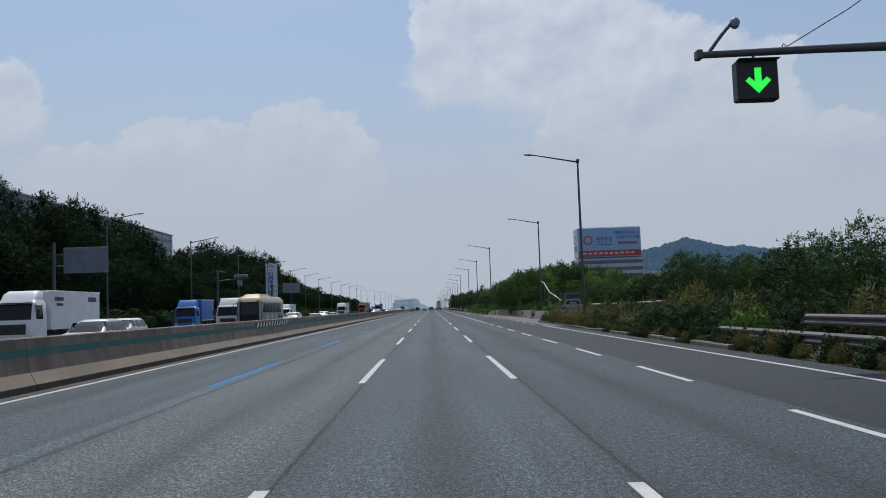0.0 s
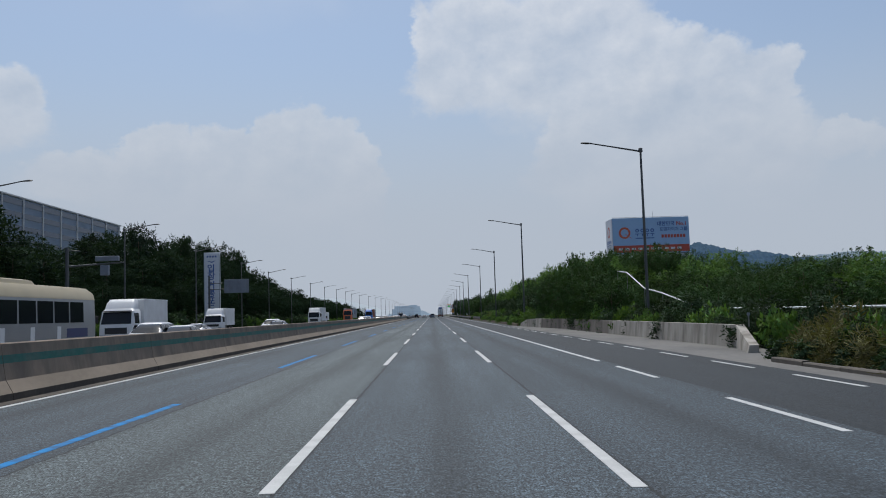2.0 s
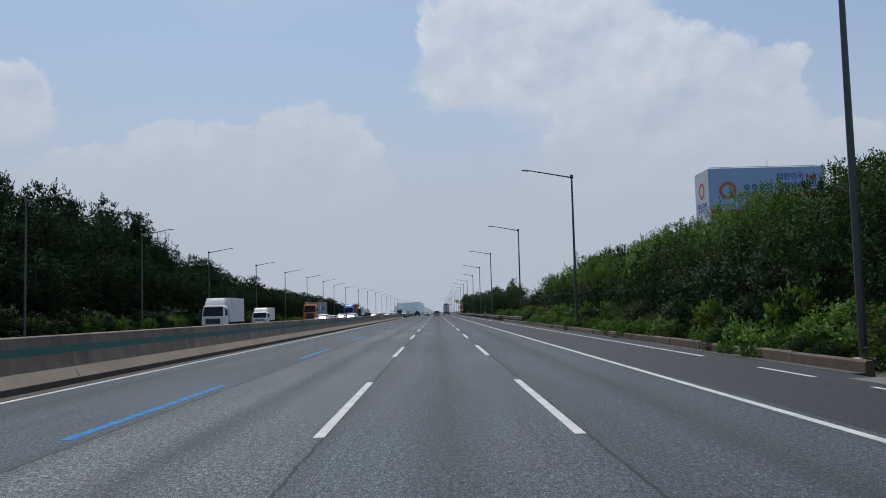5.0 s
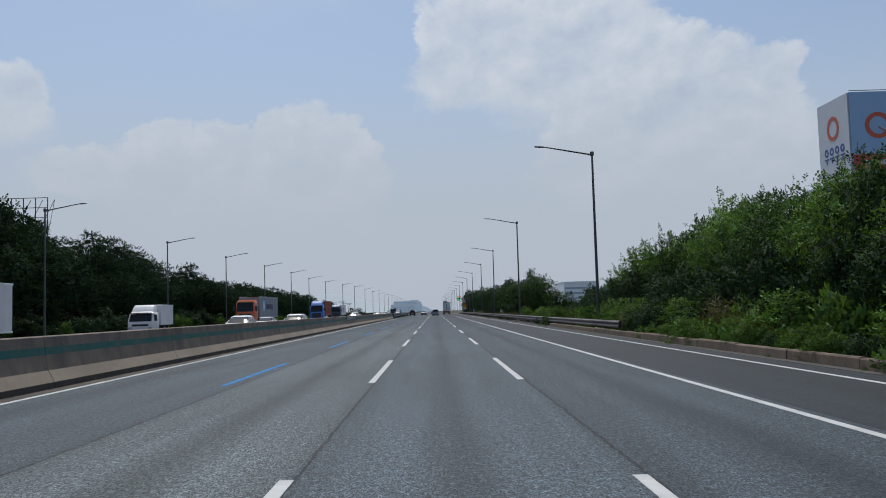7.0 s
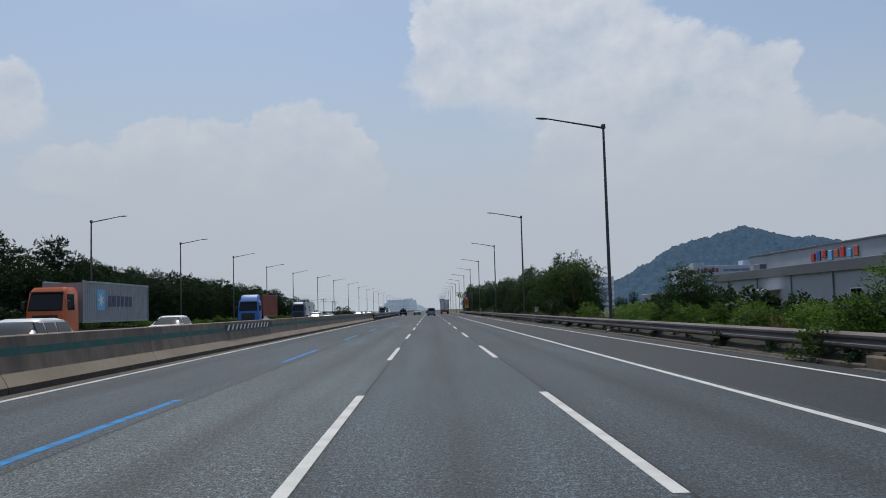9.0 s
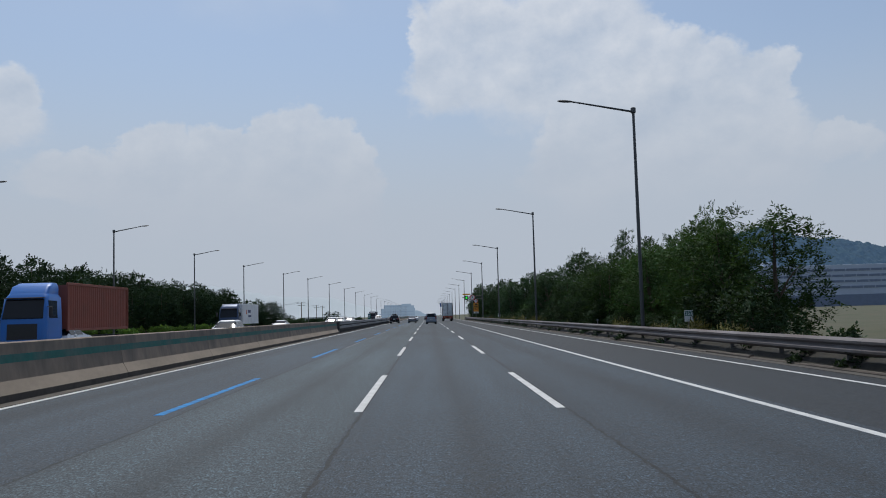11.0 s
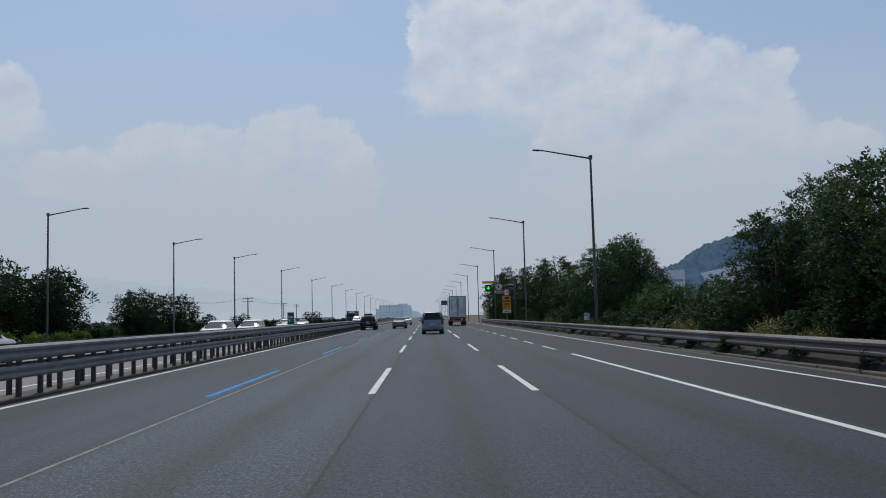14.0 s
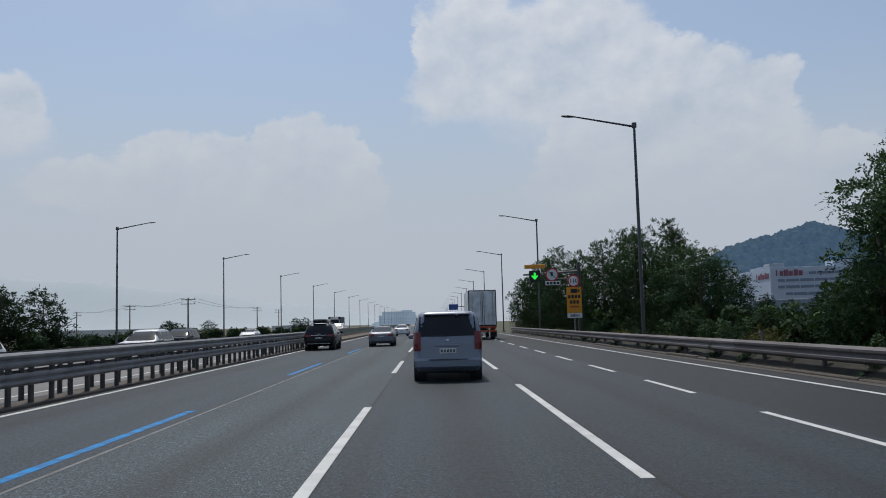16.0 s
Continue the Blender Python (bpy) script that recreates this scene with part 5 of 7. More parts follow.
def truck_wheels(t, ys, w=1.15, r=0.5):
    for y in ys:
        for s in (-1, 1):
            add_wheel(t, s * (w - 0.15), y, r, 0.3)


# truck ahead: grey panelled rear doors
truck = thing("box_truck", "white box truck with grey ribbed rear doors and orange underrun bar", "truck", at=pose(4.1, 487.2, 0))
part("box_body", Mesh().box((0, 4.6, 2.78), (2.5, 9.2, 3.2), 0.04), BOX_WHITE, truck)
part("door_frame", Mesh().box((0, -0.02, 2.78), (2.46, 0.06, 3.17), 0.02), DARK, truck, "dark rear door frame")
for s in (-1, 1):
    d = part("rear_door", Mesh().box((s * 0.59, -0.06, 2.78), (1.12, 0.05, 2.98), 0.015), DOOR_GREY, truck)
    for k in range(4):
        part("rib", Mesh().box((s * (0.2 + 0.27 * k), -0.09, 2.72), (0.06, 0.03, 2.72), 0.01), DOOR_GREY, d)
    for x in (0.14, 0.9):
        part("lock_rod", Mesh().tube([(s * x, -0.12, 1.3), (s * x, -0.12, 4.1)], 0.016, 6), CHROME, d)
    part("tail_lamp", Mesh().box((s * 0.95, -0.05, 0.98), (0.4, 0.06, 0.12), 0.02), RED_LENS, truck)
part("underrun_bar", Mesh().box((0, 0.0, 0.75), (2.3, 0.1, 0.16), 0.02), ORANGE_RED, truck, "orange-red underrun bar")
part("rear_sill", Mesh().box((0, 0.02, 1.1), (2.46, 0.12, 0.16), 0.02), ORANGE_RED, truck)
part("chassis", Mesh().box((0, 4.8, 0.85), (0.9, 9.0, 0.25), 0.03), DARK, truck)
part("cab", shell([(0.5, 1.1, 9.4, 11.2, 0.15), (1.2, 1.15, 9.4, 11.4, 0.2), (2.6, 1.1, 9.4, 11.1, 0.25), (2.9, 0.95, 9.5, 10.8, 0.3)]), WHITE_CAR, truck, smooth=True)
add_plate(truck, -0.07, 0.62)
truck_wheels(truck, (1.5, 2.8, 9.9))
for s in (-1, 1):
    part("mudguard", Mesh().box((s * 1.0, 0.75, 0.5), (0.55, 0.03, 0.6), 0.01), DARK, truck)


# oncoming traffic
def cab_levels(h, y0, depth, w=1.18):
    return [(0.42, w - 0.08, y0, y0 + depth - 0.05, 0.12), (0.6, w, y0, y0 + depth + 0.05, 0.18), (1.35, w, y0, y0 + depth + 0.05, 0.2), (h * 0.62, w - 0.01, y0, y0 + depth, 0.2),
            (h * 0.92, w - 0.06, y0, y0 + depth - 0.28, 0.22), (h, w - 0.2, y0 + 0.1, y0 + depth - 0.55, 0.25)]


def lorry(name, label, cab_mat, cab_h, box, box_mat, at, deflector=True, corrugated=False, bars=(), category="truck", depth=1.75, emblem=False):
    """A lorry that faces +y. box: length, bottom, top."""
    t = thing(name, label, category, "oncoming lorries", at=at)
    bl, b0, b1 = box
    y0 = bl / 2 + 0.35
    lv = cab_levels(cab_h, y0, depth)
    part("cab", shell(lv, 6), cab_mat, t, smooth=True)
    zw0, zw1 = cab_h * 0.6, cab_h * 0.9
    part("windscreen", face_patch(lv, "front", zw0, zw1, -1.02, 1.02, 0.014, 5, 0.06), GLASS, t, "dark windscreen", smooth=True)
    for s in ("left", "right"):
        part("side_window", face_patch(lv, s, zw0 + 0.02, zw1 - 0.08, y0 + depth * 0.35, y0 + depth * 0.82, 0.012), GLASS, t, smooth=True)
        part("cab_door", face_patch(lv, s, 0.8, zw0 - 0.03, y0 + depth * 0.3, y0 + depth * 0.88, 0.008), cab_mat, t, smooth=True)
    part("grille", face_patch(lv, "front", 0.95, zw0 - 0.25, -0.75, 0.75, 0.02, 4), DARK, t, "dark slatted grille", smooth=True)
    for s in (-1, 1):
        x0, x1 = sorted((s * 0.72, s * 1.08))
        part("headlamp", face_patch(lv, "front", 0.68, 0.88, x0, x1, 0.02, 3), LENS, t, smooth=True)
        part("side_mirror", Mesh().box((s * 1.36, y0 + depth - 0.1, zw0 + 0.35), (0.2, 0.1, 0.5), 0.04), DARK, t)
        part("mirror_arm", Mesh().tube([(s * 1.12, y0 + depth - 0.25, zw0 + 0.6), (s * 1.36, y0 + depth - 0.1, zw0 + 0.55)], 0.02, 6), DARK, t)
    part("bumper", Mesh().box((0, y0 + depth, 0.55), (2.3, 0.2, 0.3), 0.06), cab_mat, t)
    part("sun_visor", Mesh().box((0, y0 + depth - 0.16, zw1 + 0.06), (2.0, 0.22, 0.06), 0.02), DARK, t)
    if deflector:
        part("wind_deflector", shell([(cab_h - 0.06, 1.0, y0 + 0.05, y0 + depth - 0.5, 0.2), (cab_h + (b1 - cab_h) * 0.6, 0.98, y0, y0 + depth - 0.8, 0.2), (max(cab_h + 0.15, b1 - 0.02), 0.85, y0 - 0.05, y0 + depth * 0.35, 0.2)]), cab_mat, t, smooth=True)
    body = Mesh()
    if corrugated:
        h = 1.22
        prof = []
        n = int(bl / 0.28)
        ring_b, ring_t = [], []
        xs = []
        for side in (1, -1):
            for i in range(n * 4 + 1):
                k = i if side == 1 else n * 4 - i
                d = (0, 0.035, 0.035, 0)[k % 4]
                xs.append((side * (h - d), -bl / 2 + bl * k / (n * 4)))
        body.rings([[(x, yy, b0 + 0.12) for x, yy in xs], [(x, yy, b1 - 0.1) for x, yy in xs]])
        for zz in (b0 + 0.06, b1 - 0.05):
            for s in (-1, 1):
                body.box((s * h, 0, zz), (0.08, bl, 0.14), 0.01)
        for s in (-1, 1):
            for e in (-1, 1):
                body.box((s * h, e * (bl / 2 - 0.04), (b0 + b1) / 2), (0.1, 0.12, b1 - b0), 0.01)
    else:
        body.box((0, 0, (b0 + b1) / 2), (2.46, bl, b1 - b0), 0.05)
    cargo = part("cargo_box", body, box_mat, t)
    if not corrugated:
        for s in (-1, 1):
            for zz in (b0 + 0.05, b1 - 0.05):
                part("rail", Mesh().box((s * 1.235, 0, zz), (0.04, bl, 0.09), 0.01), DOOR_GREY, cargo)
        part("cooling_unit" if deflector else "front_panel", Mesh().box((0, bl / 2 + 0.08, b1 - 0.5), (1.6, 0.2, 0.7), 0.05), DOOR_GREY, cargo)
    for y_, z_, ln, hh, mt in bars:
        for s in (-1, 1):
            part("lettering_bar", Mesh().box((s * 1.242, y_, z_), (0.008, ln, hh)), mt, cargo)
    if emblem:
        star = Mesh()
        for s in (-1, 1):
            pts = [(s * 1.246, 3.2 + (0.52 if i % 2 == 0 else 0.2) * math.cos(math.pi * i / 7), 0.5 * (b0 + b1) + 0.15 + (0.52 if i % 2 == 0 else 0.2) * math.sin(math.pi * i / 7)) for i in range(14)]
            star.add(pts, [tuple(range(14))])
            part("emblem_field", Mesh().box((s * 1.236, 3.2, 0.5 * (b0 + b1) + 0.15), (0.008, 1.25, 1.35)), SKY_INK, cargo, "light blue emblem square")
        part("emblem", star, WHITE, cargo, "white star emblem")
    part("chassis", Mesh().box((0, 0.3, 0.85), (0.9, bl + 0.6, 0.28), 0.03), DARK, t)
    truck_wheels(t, (-bl / 2 + 1.1, -bl / 2 + 2.3, y0 + depth * 0.5))
    return t


def facing(x, y):
    return pose(x, y, 0, 0, 0, 180)


# the front of each cargo box lies half its length nearer than its place
lorry("box_truck", "white box lorry with dark lettering bars, oncoming", WHITE_CAR, 2.95, (7.2, 1.15, 3.45), BOX_WHITE, facing(-23.5, 54.6), bars=((2.6, 2.95, 1.2, 0.22, NAVY_INK), (2.5, 2.62, 0.9, 0.16, NAVY_INK), (-2.3, 2.95, 1.3, 0.3, NAVY_INK)))
lorry("box_truck", "white box lorry with rounded wind deflector, oncoming", WHITE_CAR, 2.6, (4.8, 1.1, 3.3), BOX_WHITE, facing(-19.8, 88.0))
lorry("box_truck", "blue cab lorry with blue tarpaulin, oncoming", BLUE_CAB, 2.7, (5.0, 1.1, 3.4), BLUE_CAB, facing(-26.2, 96.0))
lorry("box_truck", "white box lorry with dark windscreen, oncoming", WHITE_CAR, 2.7, (5.2, 1.1, 3.35), BOX_WHITE, facing(-21.6, 115.0))
lorry("box_truck", "white refrigerated lorry with cooling unit, oncoming", WHITE_CAR, 2.45, (4.3, 1.05, 3.2), BOX_WHITE, facing(-27.2, 161.6))
lorry("box_truck", "white panelled lorry with white cab, oncoming", WHITE_CAR, 2.9, (6.4, 1.1, 3.6), BOX_WHITE, facing(-22.8, 220.6), bars=((2.2, 2.3, 0.05, 2.2, DOOR_GREY), (1.0, 2.3, 0.05, 2.2, DOOR_GREY), (-0.2, 2.3, 0.05, 2.2, DOOR_GREY)))
lorry("box_truck", "small white lorry at the far lane, oncoming", WHITE_CAR, 2.3, (3.6, 1.0, 2.9), BOX_WHITE, facing(-27.0, 262.0))
lorry("container_truck", "orange tractor lorry with grey corrugated container, oncoming", ORANGE_CAB, 3.55, (12.2, 1.35, 3.98), BOX_GREY, facing(-23.2, 292.2), deflector=False, corrugated=True, depth=2.1, emblem=True,
      bars=tuple((1.6 - 0.78 * i, 2.75, 0.5, 0.72, NAVY_INK) for i in range(6)))
lorry("container_truck", "blue tractor lorry with rust-red container, oncoming", BLUE_CAB, 3.3, (9.0, 1.3, 3.85), BOX_RED, facing(-20.8, 335.5), deflector=True, corrugated=True, depth=2.0)
lorry("box_truck", "dark blue cab lorry with long white box, oncoming", car_paint("dark_blue_cab", (0.03, 0.06, 0.13)), 3.3, (9.6, 1.15, 3.6), BOX_WHITE, facing(-24.3, 394.2), bars=((2.6, 2.6, 0.5, 0.5, ORANGE_RED), (0.9, 2.7, 1.6, 0.35, NAVY_INK), (0.7, 2.1, 1.8, 0.25, NAVY_INK)))

lorry("box_truck", "dark grey covered lorry far off, oncoming", car_paint("slate_cab", (0.05, 0.06, 0.075)), 2.9, (8.0, 1.0, 3.3), material("dark_tarpaulin", (0.03, 0.035, 0.045), 0.7, vary=0.15, scale=2), facing(-20.0, 588.0), deflector=False)
# coach
COACH = [(0.35, 1.15, -5.6, 5.5, 0.2), (0.6, 1.23, -5.7, 5.66, 0.25), (1.6, 1.245, -5.75, 5.7, 0.28), (2.75, 1.22, -5.7, 5.6, 0.3), (3.05, 1.16, -5.65, 5.4, 0.32), (3.28, 0.95, -5.4, 5.1, 0.4)]
coach = thing("coach", "beige and grey touring coach with dark windscreen, oncoming", "bus", at=facing(-17.3, 87.2))
part("body", shell(COACH, 6), COACH_GREY, coach, smooth=True)
part("roof_cap", shell([(2.78, 1.23, -5.72, 5.62, 0.3), (3.08, 1.17, -5.66, 5.42, 0.32), (3.32, 0.96, -5.4, 5.1, 0.4), (3.36, 0.7, -5.0, 4.7, 0.4)], 6), BEIGE, coach, "beige roof", smooth=True)
part("roof_unit", shell([(3.3, 0.85, -0.5, 4.6, 0.3), (3.5, 0.8, -0.3, 4.3, 0.3), (3.55, 0.6, 0.0, 4.0, 0.3)], 5), BEIGE, coach, smooth=True)
part("windscreen", face_patch(COACH, "front", 0.95, 2.82, -1.17, 1.17, 0.016, 6), GLASS, coach, "very dark windscreen", smooth=True)
for s in ("left", "right"):
    for k in range(6):
        part("side_window", face_patch(COACH, s, 1.75, 2.66, 3.6 - 1.55 * k, 5.0 - 1.55 * k, 0.012), GLASS, coach, smooth=True)
    for k in range(3):
        part("livery_swoosh", face_patch(COACH, s, 0.7, 1.6, 3.0 - 2.4 * k, 3.35 - 2.4 * k, 0.008), WHITE_CAR, coach, smooth=True)
    part("lettering_bar", face_patch(COACH, s, 1.1, 1.5, -4.6, -2.4, 0.01), NAVY_INK, coach)
for s in (-1, 1):
    part("side_mirror", Mesh().box((s * 1.45, 5.9, 2.0), (0.18, 0.12, 0.5), 0.05), DARK, coach)
    part("mirror_arm", Mesh().tube([(s * 1.15, 5.5, 2.75), (s * 1.42, 5.95, 2.6), (s * 1.45, 5.9, 2.2)], 0.03, 6), DARK, coach)
    part("marker_lamp", Mesh().box((s * 0.85, 5.58, 2.93), (0.4, 0.08, 0.08), 0.02), AMBER, coach)
    x0, x1 = sorted((s * 0.7, s * 1.12))
    part("headlamp", face_patch(COACH, "front", 0.7, 0.92, x0, x1, 0.02, 3), LENS, coach, smooth=True)
truck_wheels(coach, (-3.4, 3.5), 1.2)

suv_spec = {"glass": (1.07, 1.56), "sides": ((0.5, 1.52), (1.56, 2.34), (2.38, 3.05)), "wheel": 0.34, "axles": (0.85, 3.65)}
small_van_spec = {"glass": (1.2, 1.78), "sides": ((0.45, 1.6), (1.7, 2.75), (2.85, 3.5)), "wheel": 0.34, "axles": (0.95, 4.1)}


def oncoming(kind, paint, label, x, y):
    lv, sp = {"suv": (SUVL, suv_spec), "sedan": (SEDAN, sedan_spec), "van": (VAN, small_van_spec)}[kind]
    c, _ = passenger_car({"suv": "suv", "sedan": "sedan", "van": "minivan"}[kind], label, "car", lv, paint, sp, facing(x, y + 4.0), "oncoming cars")
    for s in (-1, 1):
        x0, x1 = sorted((s * 0.5, s * 0.8))
        part("headlamp", face_patch(lv, "front", 0.64, 0.78, x0, x1, 0.02, 3), LENS, c, smooth=True)
    part("grille", face_patch(lv, "front", 0.5, 0.74, -0.45, 0.45, 0.016, 3), DARK, c, smooth=True)
    add_plate(c, lv[2][3] + 0.02, 0.45, face=1)
    mirrors(c, lv[3][1] - 0.03, 2.9, 1.05, paint, 0.17)
    return c


for kind, paint, label, x, y in (
        ("suv", SILVER_CAR, "silver estate car, oncoming beside the barrier", -16.7, 41.5), ("suv", WHITE_CAR, "white off-road car, oncoming", -20.2, 55.0),
        ("suv", SILVER_CAR, "silver off-road car, oncoming", -16.7, 101.0), ("sedan", SILVER_CAR, "silver saloon car, oncoming", -13.2, 95.0),
        ("sedan", WHITE_CAR, "white saloon car, oncoming beside the barrier", -16.7, 142.0), ("sedan", SILVER_CAR, "silver saloon car, oncoming", -20.2, 123.0),
        ("suv", WHITE_CAR, "white off-road car, oncoming", -20.2, 157.0), ("suv", SILVER_CAR, "silver off-road car, oncoming", -13.2, 258.0),
        ("suv", WHITE_CAR, "white off-road car, oncoming", -16.7, 251.0), ("sedan", SILVER_CAR, "silver saloon car, oncoming", -16.7, 262.0),
        ("suv", WHITE_CAR, "white off-road car, oncoming", -18.4, 290.5), ("suv", SILVER_CAR, "silver off-road car, oncoming", -16.7, 353.0),
        ("sedan", WHITE_CAR, "white saloon car, oncoming", -20.2, 330.0), ("sedan", SILVER_CAR, "silver saloon car, oncoming", -20.2, 398.0),
        ("suv", WHITE_CAR, "white off-road car, oncoming", -16.7, 427.0), ("suv", WHITE_CAR, "white off-road car, oncoming", -16.7, 439.5),
        ("suv", SILVER_CAR, "silver off-road car, oncoming", -16.7, 459.5), ("suv", BLACK_CAR, "black off-road car, oncoming", -20.2, 478.0),
        ("sedan", WHITE_CAR, "white saloon car, oncoming", -23.7, 520.0), ("van", WHITE_CAR, "white van far off, oncoming", -16.7, 560.0), ("suv", SILVER_CAR, "silver car far off, oncoming", -20.2, 600.0),
        ("sedan", GREY_CAR, "grey saloon far off, oncoming", -13.2, 640.0)):
    oncoming(kind, paint, label, x, y)


# ---- signs and roadside fixtures ----
GREEN_LED = material("green_signal_light", (0.02, 0.75, 0.06), 0.5, emit=1.1)
CASE = material("black_signal_case", (0.012, 0.014, 0.016), 0.5, vary=0.15, scale=6)
SIGN_BACK = material("sign_back_aluminium", (0.2, 0.23, 0.28), 0.55, 0.4, vary=0.1, scale=3, dirt=(0.12, 0.13, 0.15), dirt_amount=0.4, dirt_scale=1.0)
SIGN_GREEN = material("green_road_sign", (0.005, 0.13, 0.1), 0.5, vary=0.08, scale=5)
SIGN_WHITE = material("white_sign_sheet", (0.7, 0.72, 0.74), 0.5, vary=0.05, scale=4)
SIGN_ORANGE = material("orange_sign_sheet", (0.72, 0.3, 0.02), 0.5, vary=0.08, scale=4)
SIGN_RED = material("red_sign_sheet", (0.55, 0.02, 0.02), 0.5, vary=0.08, scale=4)
INK = material("black_ink", (0.015, 0.015, 0.018), 0.6, vary=0.05)
BLUE_INK = material("blue_ink", (0.04, 0.1, 0.3), 0.6, vary=0.05)
BANNER_WHITE = material("white_banner_panel", (0.62, 0.65, 0.7), 0.6, vary=0.06, scale=1.5, dirt=(0.45, 0.48, 0.52), dirt_amount=0.3, dirt_scale=0.6)
AD_BLUE = material("pale_blue_billboard", (0.27, 0.43, 0.66), 0.55, vary=0.05, scale=0.8, dirt=(0.23, 0.37, 0.57), dirt_amount=0.35, dirt_scale=0.3)
AD_PALE = material("pale_billboard_side", (0.55, 0.58, 0.64), 0.55, vary=0.05, scale=0.8)
AD_RED = material("red_billboard_band", (0.38, 0.06, 0.04), 0.55, vary=0.05, scale=1)
AD_ORANGE = material("orange_ring_paint", (0.5, 0.1, 0.05), 0.55, vary=0.05)


def lettering(body, size, mat, parent, m, name="lettering"):
    """Letters as a thin mesh, centred, facing -y."""
    cu = bpy.data.curves.new(name, "FONT")
    cu.body, cu.size, cu.align_x, cu.align_y, cu.extrude = body, size, "CENTER", "CENTER", 0.003
    cu.offset = size * 0.022
    tmp = bpy.data.objects.new(name, cu)
    scene.collection.objects.link(tmp)
    dg = bpy.context.evaluated_depsgraph_get()
    me = bpy.data.meshes.new_from_object(tmp.evaluated_get(dg))
    bpy.data.objects.remove(tmp)
    me.materials.clear()
    me.materials.append(mat)
    return part(name, me, mat, parent, at=m @ pose(0, 0, 0, 90, 0, 0))


def down_arrow(w, y):
    """A downward arrow facing -y, w wide."""
    h = w * 1.0
    s = w * 0.13
    return Mesh().add([(-s, y, h * 0.5), (s, y, h * 0.5), (s, y, -h * 0.05), (w * 0.34, y, h * 0.14), (w * 0.5, y, 0.0), (0, y, -h * 0.5), (-w * 0.5, y, 0.0), (-w * 0.34, y, h * 0.14), (-s, y, -h * 0.05),
                       (-s, y + 0.02, h * 0.5), (s, y + 0.02, h * 0.5), (s, y + 0.02, -h * 0.05), (w * 0.34, y + 0.02, h * 0.14), (w * 0.5, y + 0.02, 0.0), (0, y + 0.02, -h * 0.5), (-w * 0.5, y + 0.02, 0.0), (-w * 0.34, y + 0.02, h * 0.14), (-s, y + 0.02, -h * 0.05)],
                      [tuple(range(9))] + [(i, i + 9, (i + 1) % 9 + 9, (i + 1) % 9) for i in range(9)])


lane_sign = thing("lane_signal", "black lane signal with green down arrow hung from grey steel arm", "traffic signal", at=pose(7.95, 21.0, 6.8))
part("mast", Mesh().tube([(4.6, 0.2, -6.9), (4.6, 0.2, 0.9), (4.6, 0.2, 3.4)], [0.19, 0.16, 0.14], 12), POLE, lane_sign, smooth=True)
arm_ = part("mast_arm", Mesh().tube([(4.6, 0.2, 0.82), (1.5, 0.2, 0.78), (-1.35, 0.2, 0.72)], [0.13, 0.1, 0.085], 12), POLE, lane_sign, smooth=True)
part("arm_cap", Mesh().box((-1.33, 0.2, 0.72), (0.16, 0.26, 0.24), 0.03), POLE, arm_)
part("camera_bracket", Mesh().tube([(-1.1, 0.2, 0.75), (-0.75, 0.2, 1.2), (-0.48, 0.2, 1.5)], 0.045, 8), POLE, arm_, smooth=True)
part("camera_dome", Mesh().rings([[(-0.4 + r * math.cos(2 * math.pi * i / 12), 0.2 + r * math.sin(2 * math.pi * i / 12), z) for i in range(12)] for r, z in ((0.05, 1.36), (0.1, 1.4), (0.12, 1.48), (0.12, 1.54), (0.08, 1.6), (0.04, 1.63))]), SIGN_BACK, arm_, "grey dome camera", smooth=True)
part("stay_wire", Mesh().tube([(0.75, 0.2, 0.82), (2.4, 0.2, 1.75), (4.6, 0.2, 3.2)], 0.014, 6), POLE, lane_sign)
part("wire_eye", Mesh().tube([(0.72, 0.2, 0.86), (0.76, 0.2, 0.95), (0.82, 0.2, 0.9), (0.76, 0.2, 0.84)], 0.014, 6), POLE, lane_sign)
part("hanger", Mesh().tube([(0.0, 0.2, 0.72), (0.0, 0.2, 0.5)], 0.035, 8), POLE, lane_sign)
case = part("case", Mesh().box((0, 0.16, 0.02), (1.0, 0.36, 0.98), 0.03), CASE, lane_sign)
part("arrow", down_arrow(0.62, -0.03), GREEN_LED, case, "lit green down arrow", at=(0.0, 0, 0.0))
part("visor", Mesh().box((0, -0.1, 0.5), (1.0, 0.2, 0.02), 0.005), CASE, case)


def plain_sign(name, label, category, x0, x1, y, z0, z1, mat, pole_x, pole_h, arms=2):
    s = thing(name, label, category, at=pose(0, y, 0))
    part("sign_panel", Mesh().box(((x0 + x1) / 2, 0, (z0 + z1) / 2), (x1 - x0, 0.06, z1 - z0), 0.015), mat, s)
    part("pole", Mesh().tube([(pole_x, 0.2, -0.2), (pole_x, 0.2, pole_h)], [0.17, 0.14], 12), POLE, s, smooth=True)
    for i in range(arms):
        z = z0 + (z1 - z0) * (0.3 + 0.45 * i)
        part("sign_arm", Mesh().tube([(pole_x, 0.2, z), (max(x1, x0) - 0.1, 0.1, z)], 0.055, 8), POLE, s, smooth=True)
    for i in range(4):
        part("stiffener", Mesh().box((x0 + (x1 - x0) * (0.14 + 0.24 * i), -0.05, (z0 + z1) / 2), (0.06, 0.04, (z1 - z0) * 0.94), 0.008), mat, s)
    return s


